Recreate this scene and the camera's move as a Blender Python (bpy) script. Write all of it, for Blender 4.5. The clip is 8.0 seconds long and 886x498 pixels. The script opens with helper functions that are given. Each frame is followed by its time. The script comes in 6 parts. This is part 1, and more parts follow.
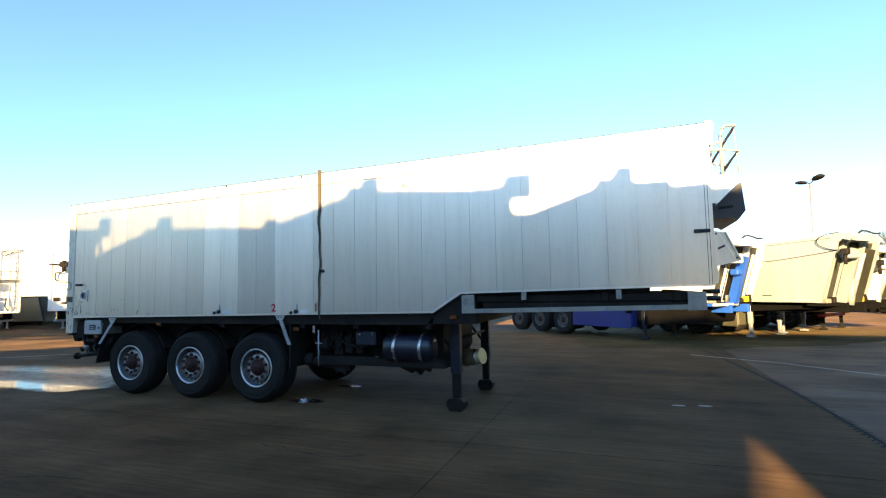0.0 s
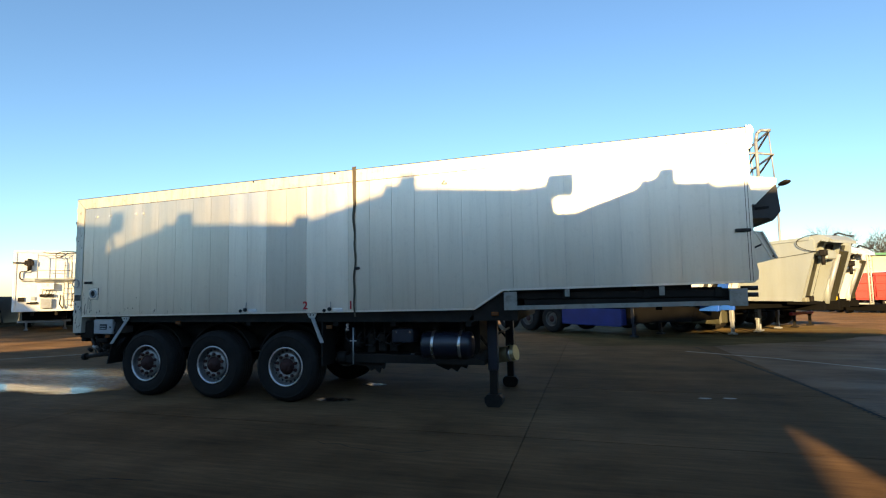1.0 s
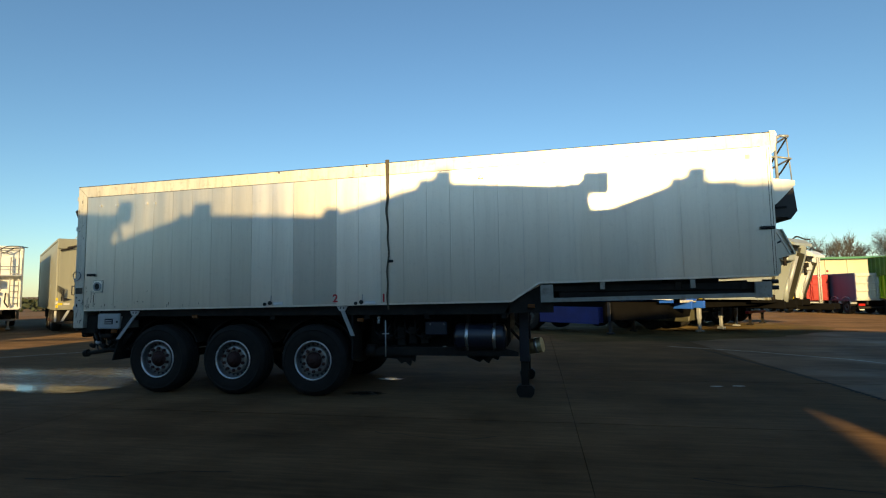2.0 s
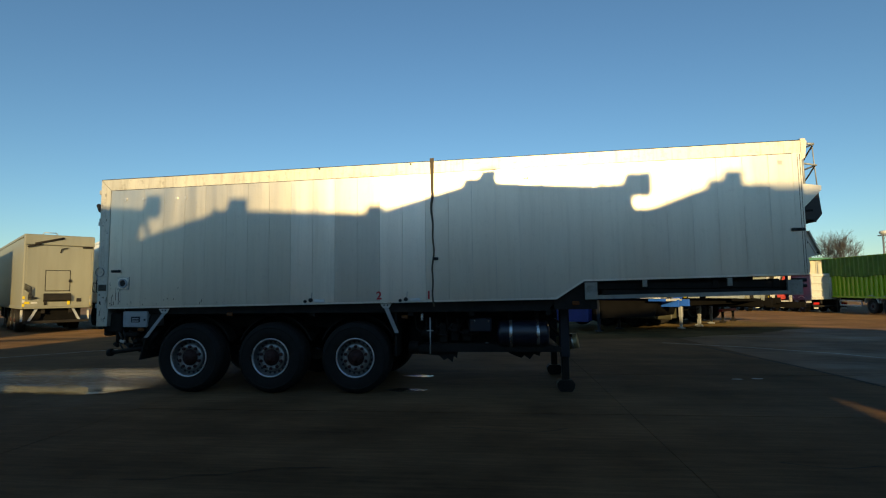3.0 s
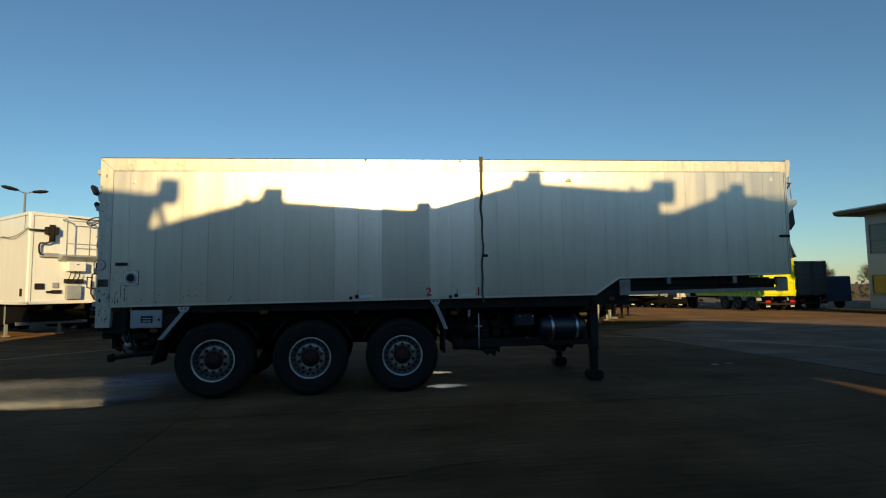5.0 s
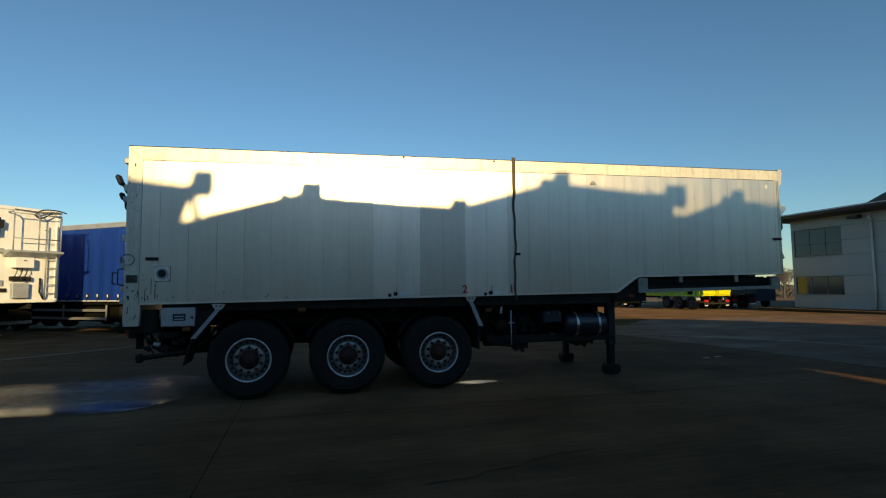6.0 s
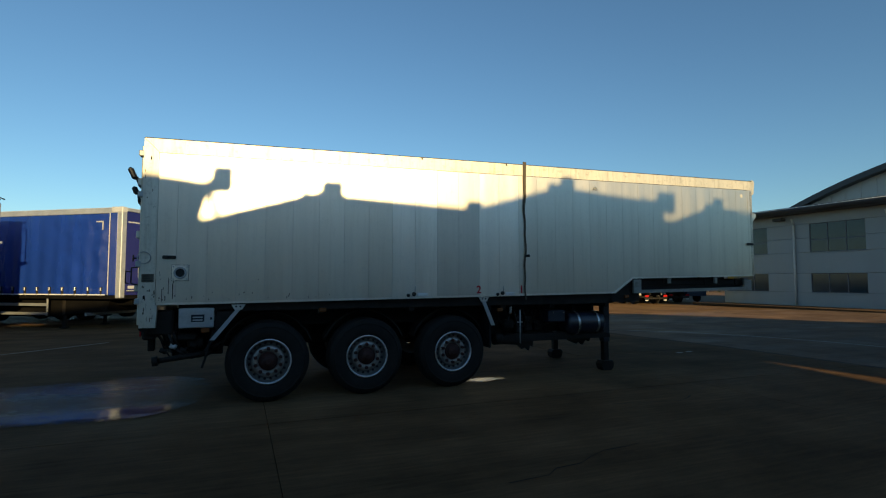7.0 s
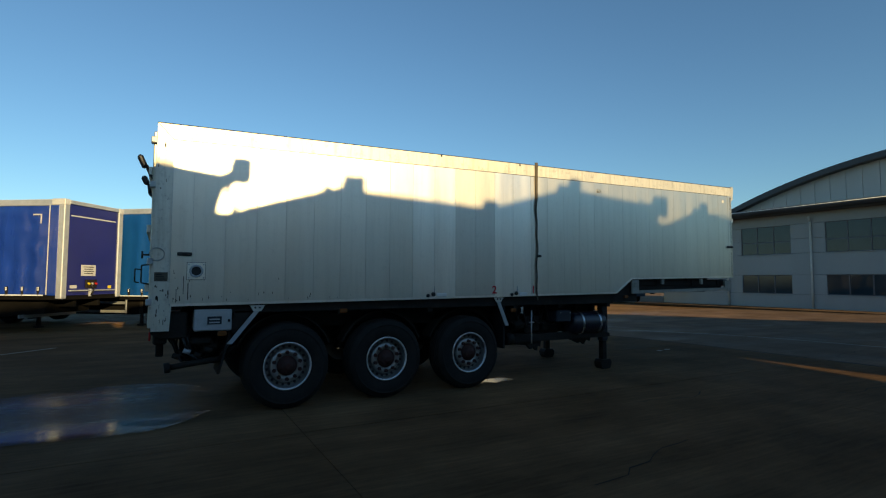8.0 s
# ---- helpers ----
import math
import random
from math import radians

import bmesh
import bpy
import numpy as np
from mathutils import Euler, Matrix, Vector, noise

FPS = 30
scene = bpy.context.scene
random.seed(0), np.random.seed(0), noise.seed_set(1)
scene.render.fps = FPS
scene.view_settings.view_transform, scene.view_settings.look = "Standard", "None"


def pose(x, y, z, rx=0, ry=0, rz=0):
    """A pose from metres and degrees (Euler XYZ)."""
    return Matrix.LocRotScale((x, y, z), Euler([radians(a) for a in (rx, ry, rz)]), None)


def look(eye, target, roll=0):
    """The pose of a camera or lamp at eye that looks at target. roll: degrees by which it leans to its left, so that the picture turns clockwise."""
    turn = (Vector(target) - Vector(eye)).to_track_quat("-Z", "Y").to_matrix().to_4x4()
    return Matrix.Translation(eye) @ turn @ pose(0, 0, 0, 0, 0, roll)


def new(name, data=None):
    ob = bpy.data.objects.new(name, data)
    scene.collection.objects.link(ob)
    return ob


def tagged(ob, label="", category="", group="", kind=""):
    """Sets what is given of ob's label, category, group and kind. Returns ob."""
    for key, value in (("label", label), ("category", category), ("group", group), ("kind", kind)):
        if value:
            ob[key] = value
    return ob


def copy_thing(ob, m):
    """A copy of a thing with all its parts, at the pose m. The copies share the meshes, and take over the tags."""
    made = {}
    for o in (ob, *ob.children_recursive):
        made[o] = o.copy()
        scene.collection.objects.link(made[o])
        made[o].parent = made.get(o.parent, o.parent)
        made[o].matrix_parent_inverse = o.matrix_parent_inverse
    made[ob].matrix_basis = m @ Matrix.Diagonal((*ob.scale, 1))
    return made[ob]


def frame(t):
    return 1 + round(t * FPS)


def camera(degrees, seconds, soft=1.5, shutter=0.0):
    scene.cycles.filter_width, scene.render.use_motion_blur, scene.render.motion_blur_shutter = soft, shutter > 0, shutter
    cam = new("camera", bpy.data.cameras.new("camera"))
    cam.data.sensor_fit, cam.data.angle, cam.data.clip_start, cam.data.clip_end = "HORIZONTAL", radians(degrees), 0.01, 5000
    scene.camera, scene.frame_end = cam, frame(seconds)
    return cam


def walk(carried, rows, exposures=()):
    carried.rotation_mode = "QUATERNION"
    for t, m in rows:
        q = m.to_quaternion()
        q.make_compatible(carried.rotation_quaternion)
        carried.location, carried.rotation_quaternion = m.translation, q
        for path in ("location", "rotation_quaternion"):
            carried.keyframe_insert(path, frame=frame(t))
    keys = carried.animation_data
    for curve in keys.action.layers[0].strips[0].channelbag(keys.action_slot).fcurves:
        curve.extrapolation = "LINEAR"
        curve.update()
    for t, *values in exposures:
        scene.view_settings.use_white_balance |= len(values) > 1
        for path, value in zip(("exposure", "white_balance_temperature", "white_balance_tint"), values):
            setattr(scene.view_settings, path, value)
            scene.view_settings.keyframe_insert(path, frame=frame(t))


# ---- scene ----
cam = camera(81.6, 8.0, 1.15)
PATH = [
    (0, (9.521, -6.426, 1.67), (8.845, -4.551, 1.829), -1.0),
    (0.5, (9.095, -6.652, 1.653), (8.483, -4.755, 1.812), -1.0),
    (1, (8.561, -6.795, 1.638), (8.014, -4.878, 1.798), -1.0),
    (1.5, (7.995, -6.982, 1.568), (7.546, -5.04, 1.73), -0.9),
    (3, (6.223, -7.442, 1.519), (6.014, -5.459, 1.678), -0.7),
    (3.5, (5.605, -7.542, 1.54), (5.492, -5.551, 1.694), -0.7),
    (4, (4.971, -7.623, 1.529), (5.005, -5.629, 1.682), -0.6),
    (4.5, (4.342, -7.57, 1.521), (4.497, -5.582, 1.67), -0.6),
    (6, (2.214, -7.283, 1.473), (2.727, -5.355, 1.623), -0.5),
    (6.5, (1.6, -7.185, 1.549), (2.209, -5.284, 1.675), -0.2),
    (7, (1.09, -7.049, 1.598), (1.829, -5.194, 1.717), 0.0),
    (7.5, (0.597, -6.775, 1.599), (1.488, -4.989, 1.718), 0.2),
    (8, (0.088, -6.42, 1.589), (1.046, -4.669, 1.71), 0.2),
]
EXPOSURES = [(0, 2.08, 7600, 11), (0.5, 1.74, 7550, 12), (1, 1.37, 7750, 9), (1.5, 1.06, 7900, 5), (3, 0.4, 7550, 1), (3.5, 0.31, 7450, 1), (4.5, 0.25, 7450, 1), (6, 0.3, 7450, 1), (7.5, 0.44, 7400, 1), (8, 0.48, 7400, 1)]
walk(cam, [(t, look(eye, target, roll)) for t, eye, target, roll in PATH], EXPOSURES)
scene.view_settings.exposure = 0.0

# ---- world and sun ----
SUN_TAN, SUN_SIDE = 0.20, 0.07
world = bpy.data.worlds.new("sky")
scene.world = world
world.use_nodes = True
wn = world.node_tree.nodes
sky = wn.new("ShaderNodeTexSky")
sky.sky_type = "NISHITA"
sky.sun_disc = False
sky.sun_elevation = math.atan(SUN_TAN)
sky.sun_rotation = math.pi - math.atan(SUN_SIDE)
sky.air_density, sky.dust_density, sky.ozone_density = 1.0, 0.15, 4.5
wn["Background"].inputs["Strength"].default_value = 0.124
world.node_tree.links.new(sky.outputs["Color"], wn["Background"].inputs["Color"])
sun_data = bpy.data.lights.new("sun", "SUN")
sun_data.energy, sun_data.angle, sun_data.color = 3.8, radians(0.72), (1.0, 0.745, 0.405)
sun = new("sun", sun_data)
sun.matrix_world = look((10 * SUN_SIDE, -10, 10 * SUN_TAN), (0, 0, 0))


# ---- materials ----
def paint(name, color, rough=0.5, metal=0.0, grain=30.0, blot=1.2, var=0.18, bump=0.02, streak=0.0, dirt=None, dirt_amount=0.0, island=0.0, spec=0.5, coat=0.0, speck=0.0):
    """A surface with grain, blotches, optional upright streaks and dirt patches."""
    m = bpy.data.materials.new(name)
    m.use_nodes = True
    n, l = m.node_tree.nodes, m.node_tree.links
    b = n["Principled BSDF"]
    b.inputs["Metallic"].default_value = metal
    b.inputs["Specular IOR Level"].default_value = spec
    b.inputs["Coat Weight"].default_value = coat
    tc = n.new("ShaderNodeTexCoord")
    fine, wide = n.new("ShaderNodeTexNoise"), n.new("ShaderNodeTexNoise")
    fine.inputs["Scale"].default_value, wide.inputs["Scale"].default_value = grain, blot
    fine.inputs["Detail"].default_value, wide.inputs["Detail"].default_value = 4, 5
    l.new(tc.outputs["Object"], fine.inputs["Vector"])
    if streak:
        mp = n.new("ShaderNodeMapping")
        mp.inputs["Scale"].default_value = (streak, streak, 0.35)
        l.new(tc.outputs["Object"], mp.inputs["Vector"])
        l.new(mp.outputs["Vector"], wide.inputs["Vector"])
    else:
        l.new(tc.outputs["Object"], wide.inputs["Vector"])
    add = n.new("ShaderNodeMath")
    add.operation = "MULTIPLY_ADD"
    add.inputs[1].default_value = 0.35
    l.new(fine.outputs["Fac"], add.inputs[0])
    l.new(wide.outputs["Fac"], add.inputs[2])
    ramp = n.new("ShaderNodeMapRange")
    ramp.inputs["From Min"].default_value, ramp.inputs["From Max"].default_value = 0.45, 0.95
    ramp.inputs["To Min"].default_value, ramp.inputs["To Max"].default_value = 1 - var, 1 + var
    l.new(add.outputs[0], ramp.inputs["Value"])
    tone = n.new("ShaderNodeVectorMath")
    tone.operation = "SCALE"
    tone.inputs[0].default_value = color
    last = ramp.outputs["Result"]
    if island:
        oi = n.new("ShaderNodeObjectInfo")
        vr = n.new("ShaderNodeMapRange")
        vr.inputs["To Min"].default_value, vr.inputs["To Max"].default_value = 1 - island, 1 + island
        l.new(oi.outputs["Random"], vr.inputs["Value"])
        mu = n.new("ShaderNodeMath")
        mu.operation = "MULTIPLY"
        l.new(last, mu.inputs[0])
        l.new(vr.outputs["Result"], mu.inputs[1])
        last = mu.outputs[0]
    l.new(last, tone.inputs["Scale"])
    out = tone.outputs["Vector"]
    rr = n.new("ShaderNodeMapRange")
    rr.inputs["To Min"].default_value, rr.inputs["To Max"].default_value = max(0.02, rough - 0.1), min(1.0, rough + 0.1)
    l.new(wide.outputs["Fac"], rr.inputs["Value"])
    l.new(rr.outputs["Result"], b.inputs["Roughness"])
    if dirt:
        dn = n.new("ShaderNodeTexNoise")
        dn.inputs["Scale"].default_value, dn.inputs["Detail"].default_value = blot * 2.3, 8
        dn.inputs["Roughness"].default_value = 0.65
        if streak:
            l.new(mp.outputs["Vector"], dn.inputs["Vector"])
        else:
            l.new(tc.outputs["Object"], dn.inputs["Vector"])
        dr = n.new("ShaderNodeMapRange")
        dr.inputs["From Min"].default_value, dr.inputs["From Max"].default_value = 0.5, 0.75
        dr.inputs["To Max"].default_value = dirt_amount
        l.new(dn.outputs["Fac"], dr.inputs["Value"])
        mx = n.new("ShaderNodeMix")
        mx.data_type = "RGBA"
        l.new(dr.outputs["Result"], mx.inputs[0])
        l.new(out, mx.inputs[6])
        mx.inputs[7].default_value = (*dirt, 1)
        out = mx.outputs[2]
    if speck:
        sn = n.new("ShaderNodeTexNoise")
        sn.inputs["Scale"].default_value, sn.inputs["Detail"].default_value, sn.inputs["Roughness"].default_value = 9.0, 9, 0.75
        l.new(tc.outputs["Object"], sn.inputs["Vector"])
        sr = n.new("ShaderNodeMapRange")
        sr.inputs["From Min"].default_value, sr.inputs["From Max"].default_value = 0.54, 0.70
        sr.inputs["To Max"].default_value = speck
        l.new(sn.outputs["Fac"], sr.inputs["Value"])
        sm = n.new("ShaderNodeMix")
        sm.data_type = "RGBA"
        l.new(sr.outputs["Result"], sm.inputs[0])
        l.new(out, sm.inputs[6])
        sm.inputs[7].default_value = (0.10, 0.075, 0.05, 1)
        out = sm.outputs[2]
    l.new(out, b.inputs["Base Color"])
    if bump:
        bp = n.new("ShaderNodeBump")
        bp.inputs["Strength"].default_value = min(1.0, bump * 10)
        bp.inputs["Distance"].default_value = 0.004
        l.new(add.outputs[0], bp.inputs["Height"])
        l.new(bp.outputs["Normal"], b.inputs["Normal"])
    return m


def lamp_lens(name, color, rough=0.2):
    return paint(name, color, rough, 0, 60, 3, 0.1, 0.0)


ALU = paint("weathered_aluminium_plank", (0.765, 0.715, 0.62), 0.35, 0.92, 40, 1.0, 0.05, 0.006, 5.0, (0.40, 0.36, 0.28), 0.22, island=0.03, speck=0.10)
ALU_NEW = paint("newer_aluminium_plank", (0.92, 0.87, 0.78), 0.32, 0.92, 40, 1.0, 0.06, 0.006, 5.0, (0.45, 0.41, 0.34), 0.2, island=0.03, speck=0.08)
ALU_DULL = paint("dull_aluminium_plank", (0.70, 0.655, 0.575), 0.40, 0.91, 40, 1.0, 0.05, 0.007, 5.0, (0.38, 0.34, 0.28), 0.22, island=0.02, speck=0.10)
RAIL = paint("aged_cream_rail", (0.70, 0.665, 0.57), 0.48, 0.55, 30, 1.5, 0.12, 0.012, 4.0, (0.30, 0.22, 0.12), 0.5, speck=0.45)
STEEL_DARK = paint("grimy_black_chassis", (0.020, 0.017, 0.0145), 0.7, 0.0, 25, 2.0, 0.35, 0.03, 0, (0.045, 0.036, 0.028), 0.45, spec=0.2)
STEEL_BLUE = paint("dark_blue_paint", (0.013, 0.017, 0.028), 0.5, 0.0, 25, 2.0, 0.3, 0.02)
RUBBER = paint("tyre_rubber", (0.017, 0.015, 0.0135), 0.8, 0.0, 60, 4.0, 0.3, 0.03, 0, (0.04, 0.034, 0.028), 0.3, spec=0.3)
RIM = paint("dull_alloy_disc", (0.38, 0.375, 0.36), 0.42, 0.6, 50, 6.0, 0.15, 0.01, 0, (0.12, 0.09, 0.075), 0.45, speck=0.5)
RIM_WELL = paint("grimy_alloy_rim", (0.20, 0.20, 0.20), 0.45, 0.55, 50, 6.0, 0.2, 0.01, 0, (0.06, 0.05, 0.045), 0.55, speck=0.6)
RIM_EDGE = paint("bright_rim_edge", (0.80, 0.81, 0.82), 0.33, 0.75, 50, 6.0, 0.15, 0.0, 0, (0.2, 0.17, 0.15), 0.5)
# Grimy steel, darkened further for the shade around the parked wheels.
RIM_FAR = paint("shade_dark_grimy_rim", (0.10, 0.098, 0.092), 0.6, 0.2, 50, 6.0, 0.2, 0.01, 0, (0.04, 0.035, 0.03), 0.5)
RUST = paint("rusty_hub", (0.050, 0.015, 0.011), 0.75, 0.1, 50, 8.0, 0.4, 0.04)
CHROME = paint("bright_steel_band", (0.62, 0.63, 0.64), 0.28, 0.9, 50, 5.0, 0.1, 0.0)
TANK = paint("dark_blue_tank", (0.015, 0.018, 0.03), 0.35, 0.0, 40, 3.0, 0.2, 0.01, coat=0.3)
BRASS = paint("dirty_brass_canister", (0.48, 0.40, 0.24), 0.42, 0.6, 40, 3.0, 0.2, 0.02)
GREYSTEEL = paint("galvanised_steel", (0.46, 0.48, 0.49), 0.5, 0.3, 40, 2.0, 0.16, 0.02, 0, (0.18, 0.15, 0.12), 0.3)
WHITEBOX = paint("off_white_paint", (0.62, 0.61, 0.57), 0.45, 0.0, 40, 2.0, 0.08, 0.01, 0, (0.3, 0.27, 0.22), 0.3, speck=0.3)
BLACK = paint("black_plastic", (0.012, 0.012, 0.013), 0.45, 0.0, 60, 4.0, 0.2, 0.01)
STRAP = paint("brown_webbing", (0.10, 0.08, 0.055), 0.85, 0.0, 120, 4.0, 0.25, 0.03)
RED = paint("red_lettering", (0.55, 0.02, 0.03), 0.5, 0.0, 60, 5.0, 0.08, 0.0)
AMBER = lamp_lens("amber_lens", (0.16, 0.05, 0.012))
TAGWHITE = paint("clean_white_tag", (0.86, 0.86, 0.84), 0.4, 0.0, 40, 3.0, 0.05, 0.0)
NET = paint("dark_green_net", (0.12, 0.19, 0.020), 0.8, 0.0, 60, 1.5, 0.35, 0.03)
REDLENS = lamp_lens("red_lens", (0.5, 0.02, 0.02))
WHITE = paint("white_body_paint", (0.88, 0.87, 0.84), 0.33, 0.0, 30, 1.2, 0.04, 0.006, 3.0, (0.60, 0.54, 0.42), 0.16, coat=0.15)
GREYBODY = paint("olive_grey_body_paint", (0.27, 0.265, 0.205), 0.42, 0.0, 30, 1.2, 0.08, 0.008, 3.0, (0.24, 0.21, 0.16), 0.35)
ALUBODY = paint("bare_aluminium_tipper", (0.41, 0.45, 0.43), 0.45, 0.15, 30, 1.2, 0.08, 0.01, 2.0, (0.36, 0.35, 0.28), 0.3)
BLUECURTAIN = paint("blue_vinyl_curtain", (0.010, 0.046, 0.29), 0.26, 0.0, 6, 0.9, 0.12, 0.05, 1.6, coat=0.25)
CYANCURTAIN = paint("turquoise_vinyl_curtain", (0.005, 0.075, 0.27), 0.38, 0.0, 6, 0.9, 0.12, 0.05, 1.6)
NAVY = paint("navy_headboard", (0.010, 0.015, 0.15), 0.35, 0.0, 20, 1.0, 0.12, 0.01)
# Blue steel darkened for the shade the white tipper's skirt sits in.
SHADEDBLUE = paint("shaded_blue_skirt", (0.008, 0.028, 0.19), 0.5, 0.0, 25, 2.0, 0.2, 0.01)
BLUESTEEL = paint("bright_blue_steel", (0.02, 0.12, 0.55), 0.42, 0.0, 25, 2.0, 0.15, 0.01)
GREENBOX = paint("lime_green_container", (0.36, 0.52, 0.022), 0.38, 0.0, 25, 1.2, 0.12, 0.01, 2.0, (0.12, 0.14, 0.03), 0.3)
# Sunlit end of the green container: the light is put into this yellow.
LITDOOR = paint("sunlit_yellow_door", (0.68, 0.66, 0.02), 0.42, 0.0, 25, 1.2, 0.08, 0.01)
DARKBOX = paint("charcoal_container", (0.10, 0.105, 0.10), 0.5, 0.0, 25, 1.2, 0.2, 0.01, 2.0)
SLATE = paint("slate_grey_body", (0.085, 0.10, 0.15), 0.5, 0.0, 25, 1.2, 0.15, 0.01, 2.0)
# Near-black stands in for shade on frames, floors and blocks under parked trailers.
SHADEBLACK = paint("shade_black_chassis", (0.009, 0.0085, 0.008), 0.9, 0.0, 25, 2.0, 0.3, 0.02, spec=0.05)
NECKGREY = paint("scuffed_neck_steel", (0.33, 0.32, 0.285), 0.5, 0.3, 40, 3.0, 0.16, 0.02, 0, (0.10, 0.085, 0.065), 0.55, speck=0.6)
VANBLUE = paint("slate_blue_van_paint", (0.045, 0.070, 0.115), 0.35, 0.0, 25, 1.2, 0.1, 0.0, coat=0.3)
# Olive paint darkened for the shade the pale tipper's lockers sit in.
SHADEDOLIVE = paint("shaded_olive_locker", (0.09, 0.085, 0.052), 0.5, 0.0, 25, 1.5, 0.12, 0.01, 0, (0.15, 0.13, 0.08), 0.4)
# On the front panels this dark olive stands in for shade between ribs.
DARKOLIVE = paint("darkened_olive", (0.042, 0.039, 0.022), 0.55, 0.0, 25, 2.0, 0.25, 0.02)
HOOD = paint("black_brown_hood", (0.030, 0.025, 0.024), 0.45, 0.0, 25, 2.0, 0.25, 0.02)
REDBOX = paint("red_container", (0.42, 0.02, 0.02), 0.42, 0.0, 25, 1.2, 0.12, 0.01)
GLASS = paint("tinted_office_glass", (0.012, 0.034, 0.050), 0.04, 0.0, 3, 0.6, 0.3, 0.0, spec=0.55)
CLAD = paint("silver_grey_cladding", (0.295, 0.305, 0.31), 0.45, 0.15, 20, 0.6, 0.06, 0.004, 1.5, island=0.04)
GABLE = paint("pale_gable_sheet", (0.50, 0.50, 0.47), 0.5, 0.05, 20, 0.6, 0.06, 0.004, 1.5)
CLAD_DARK = paint("dark_grey_flashing", (0.05, 0.055, 0.06), 0.45, 0.1, 20, 0.8, 0.12, 0.004)
FRAMEGREY = paint("grey_window_frame", (0.09, 0.10, 0.12), 0.4, 0.2, 30, 2.0, 0.1, 0.0)
CREAM = paint("cream_warehouse_wall", (0.62, 0.56, 0.40), 0.6, 0.0, 15, 0.4, 0.08, 0.01, 1.5)
GREENTRIM = paint("green_roof_sheet", (0.05, 0.22, 0.12), 0.5, 0.0, 15, 0.5, 0.12, 0.01)
# Cladding of the unseen sheds, pale so it bounces light to the trailer.
SHED = paint("unseen_shed_cladding", (0.62, 0.60, 0.55), 0.6, 0.0, 15, 0.6, 0.12, 0.01, 2.0)
BARK = paint("bare_branches", (0.115, 0.105, 0.095), 0.9, 0.0, 20, 2.0, 0.25, 0.03)
HEDGE = paint("dark_hedge_leaves", (0.05, 0.06, 0.025), 0.8, 0.0, 20, 2.0, 0.4, 0.0)
POLE = paint("galvanised_pole", (0.34, 0.355, 0.365), 0.5, 0.4, 20, 1.5, 0.12, 0.01)
LINE = paint("worn_white_line", (0.32, 0.31, 0.28), 0.75, 0.0, 14, 3.0, 0.25, 0.02, 0, (0.13, 0.12, 0.11), 0.95)
BROWNPLATE = paint("grimy_brown_plate", (0.10, 0.085, 0.06), 0.6, 0.1, 60, 8.0, 0.3, 0.02)
YELLOWTAG = paint("yellow_reflector", (0.75, 0.55, 0.03), 0.4, 0.0, 40, 3.0, 0.1, 0.0)


def ground_material(name, base, damp, spec=0.09):
    """Trowelled concrete with tyre marks, stains and a damp sheen in patches."""
    m = bpy.data.materials.new(name)
    m.use_nodes = True
    n, l = m.node_tree.nodes, m.node_tree.links
    b = n["Principled BSDF"]
    geo = n.new("ShaderNodeNewGeometry")
    oi = n.new("ShaderNodeObjectInfo")

    def noise_at(scale, detail, stretch=(1, 1, 1), rough=0.6):
        mp = n.new("ShaderNodeMapping")
        mp.inputs["Scale"].default_value = stretch
        l.new(geo.outputs["Position"], mp.inputs["Vector"])
        t = n.new("ShaderNodeTexNoise")
        t.inputs["Scale"].default_value, t.inputs["Detail"].default_value, t.inputs["Roughness"].default_value = scale, detail, rough
        l.new(mp.outputs["Vector"], t.inputs["Vector"])
        return t.outputs["Fac"]

    def span(v, a, z, lo, hi):
        r = n.new("ShaderNodeMapRange")
        r.inputs["From Min"].default_value, r.inputs["From Max"].default_value = a, z
        r.inputs["To Min"].default_value, r.inputs["To Max"].default_value = lo, hi
        l.new(v, r.inputs["Value"])
        return r.outputs["Result"]

    def mul(p, q):
        k = n.new("ShaderNodeMath")
        k.operation = "MULTIPLY"
        l.new(p, k.inputs[0])
        l.new(q, k.inputs[1])
        return k.outputs[0]

    grit = noise_at(90, 3)
    stain = noise_at(0.7, 7)
    sweep = noise_at(0.5, 5, (0.35, 3.2, 1))
    f = mul(mul(span(grit, 0.3, 0.7, 0.85, 1.15), span(stain, 0.3, 0.7, 0.62, 1.34)), span(sweep, 0.3, 0.7, 0.75, 1.2))
    scratch = noise_at(3.0, 8, (0.5, 6.0, 1), 0.72)
    f = mul(f, span(scratch, 0.32, 0.68, 0.74, 1.28))
    f = mul(f, span(oi.outputs["Random"], 0, 1, 0.92, 1.08))
    col = n.new("ShaderNodeVectorMath")
    col.operation = "SCALE"
    col.inputs[0].default_value = base
    l.new(f, col.inputs["Scale"])
    l.new(col.outputs["Vector"], b.inputs["Base Color"])
    wet = noise_at(0.33, 6, (1, 1.6, 1))
    l.new(span(wet, 0.45, 0.68, 0.85, damp), b.inputs["Roughness"])
    b.inputs["Specular IOR Level"].default_value = spec
    b.inputs["Diffuse Roughness"].default_value = 1.0
    bp = n.new("ShaderNodeBump")
    bp.inputs["Strength"].default_value, bp.inputs["Distance"].default_value = 0.5, 0.004
    l.new(grit, bp.inputs["Height"])
    l.new(bp.outputs["Normal"], b.inputs["Normal"])
    return m


CONCRETE = ground_material("damp_concrete", (0.109, 0.065, 0.0345), 0.72, 0.05)
MOSS = ground_material("mossy_dirt", (0.085, 0.060, 0.028), 0.9, 0.04)
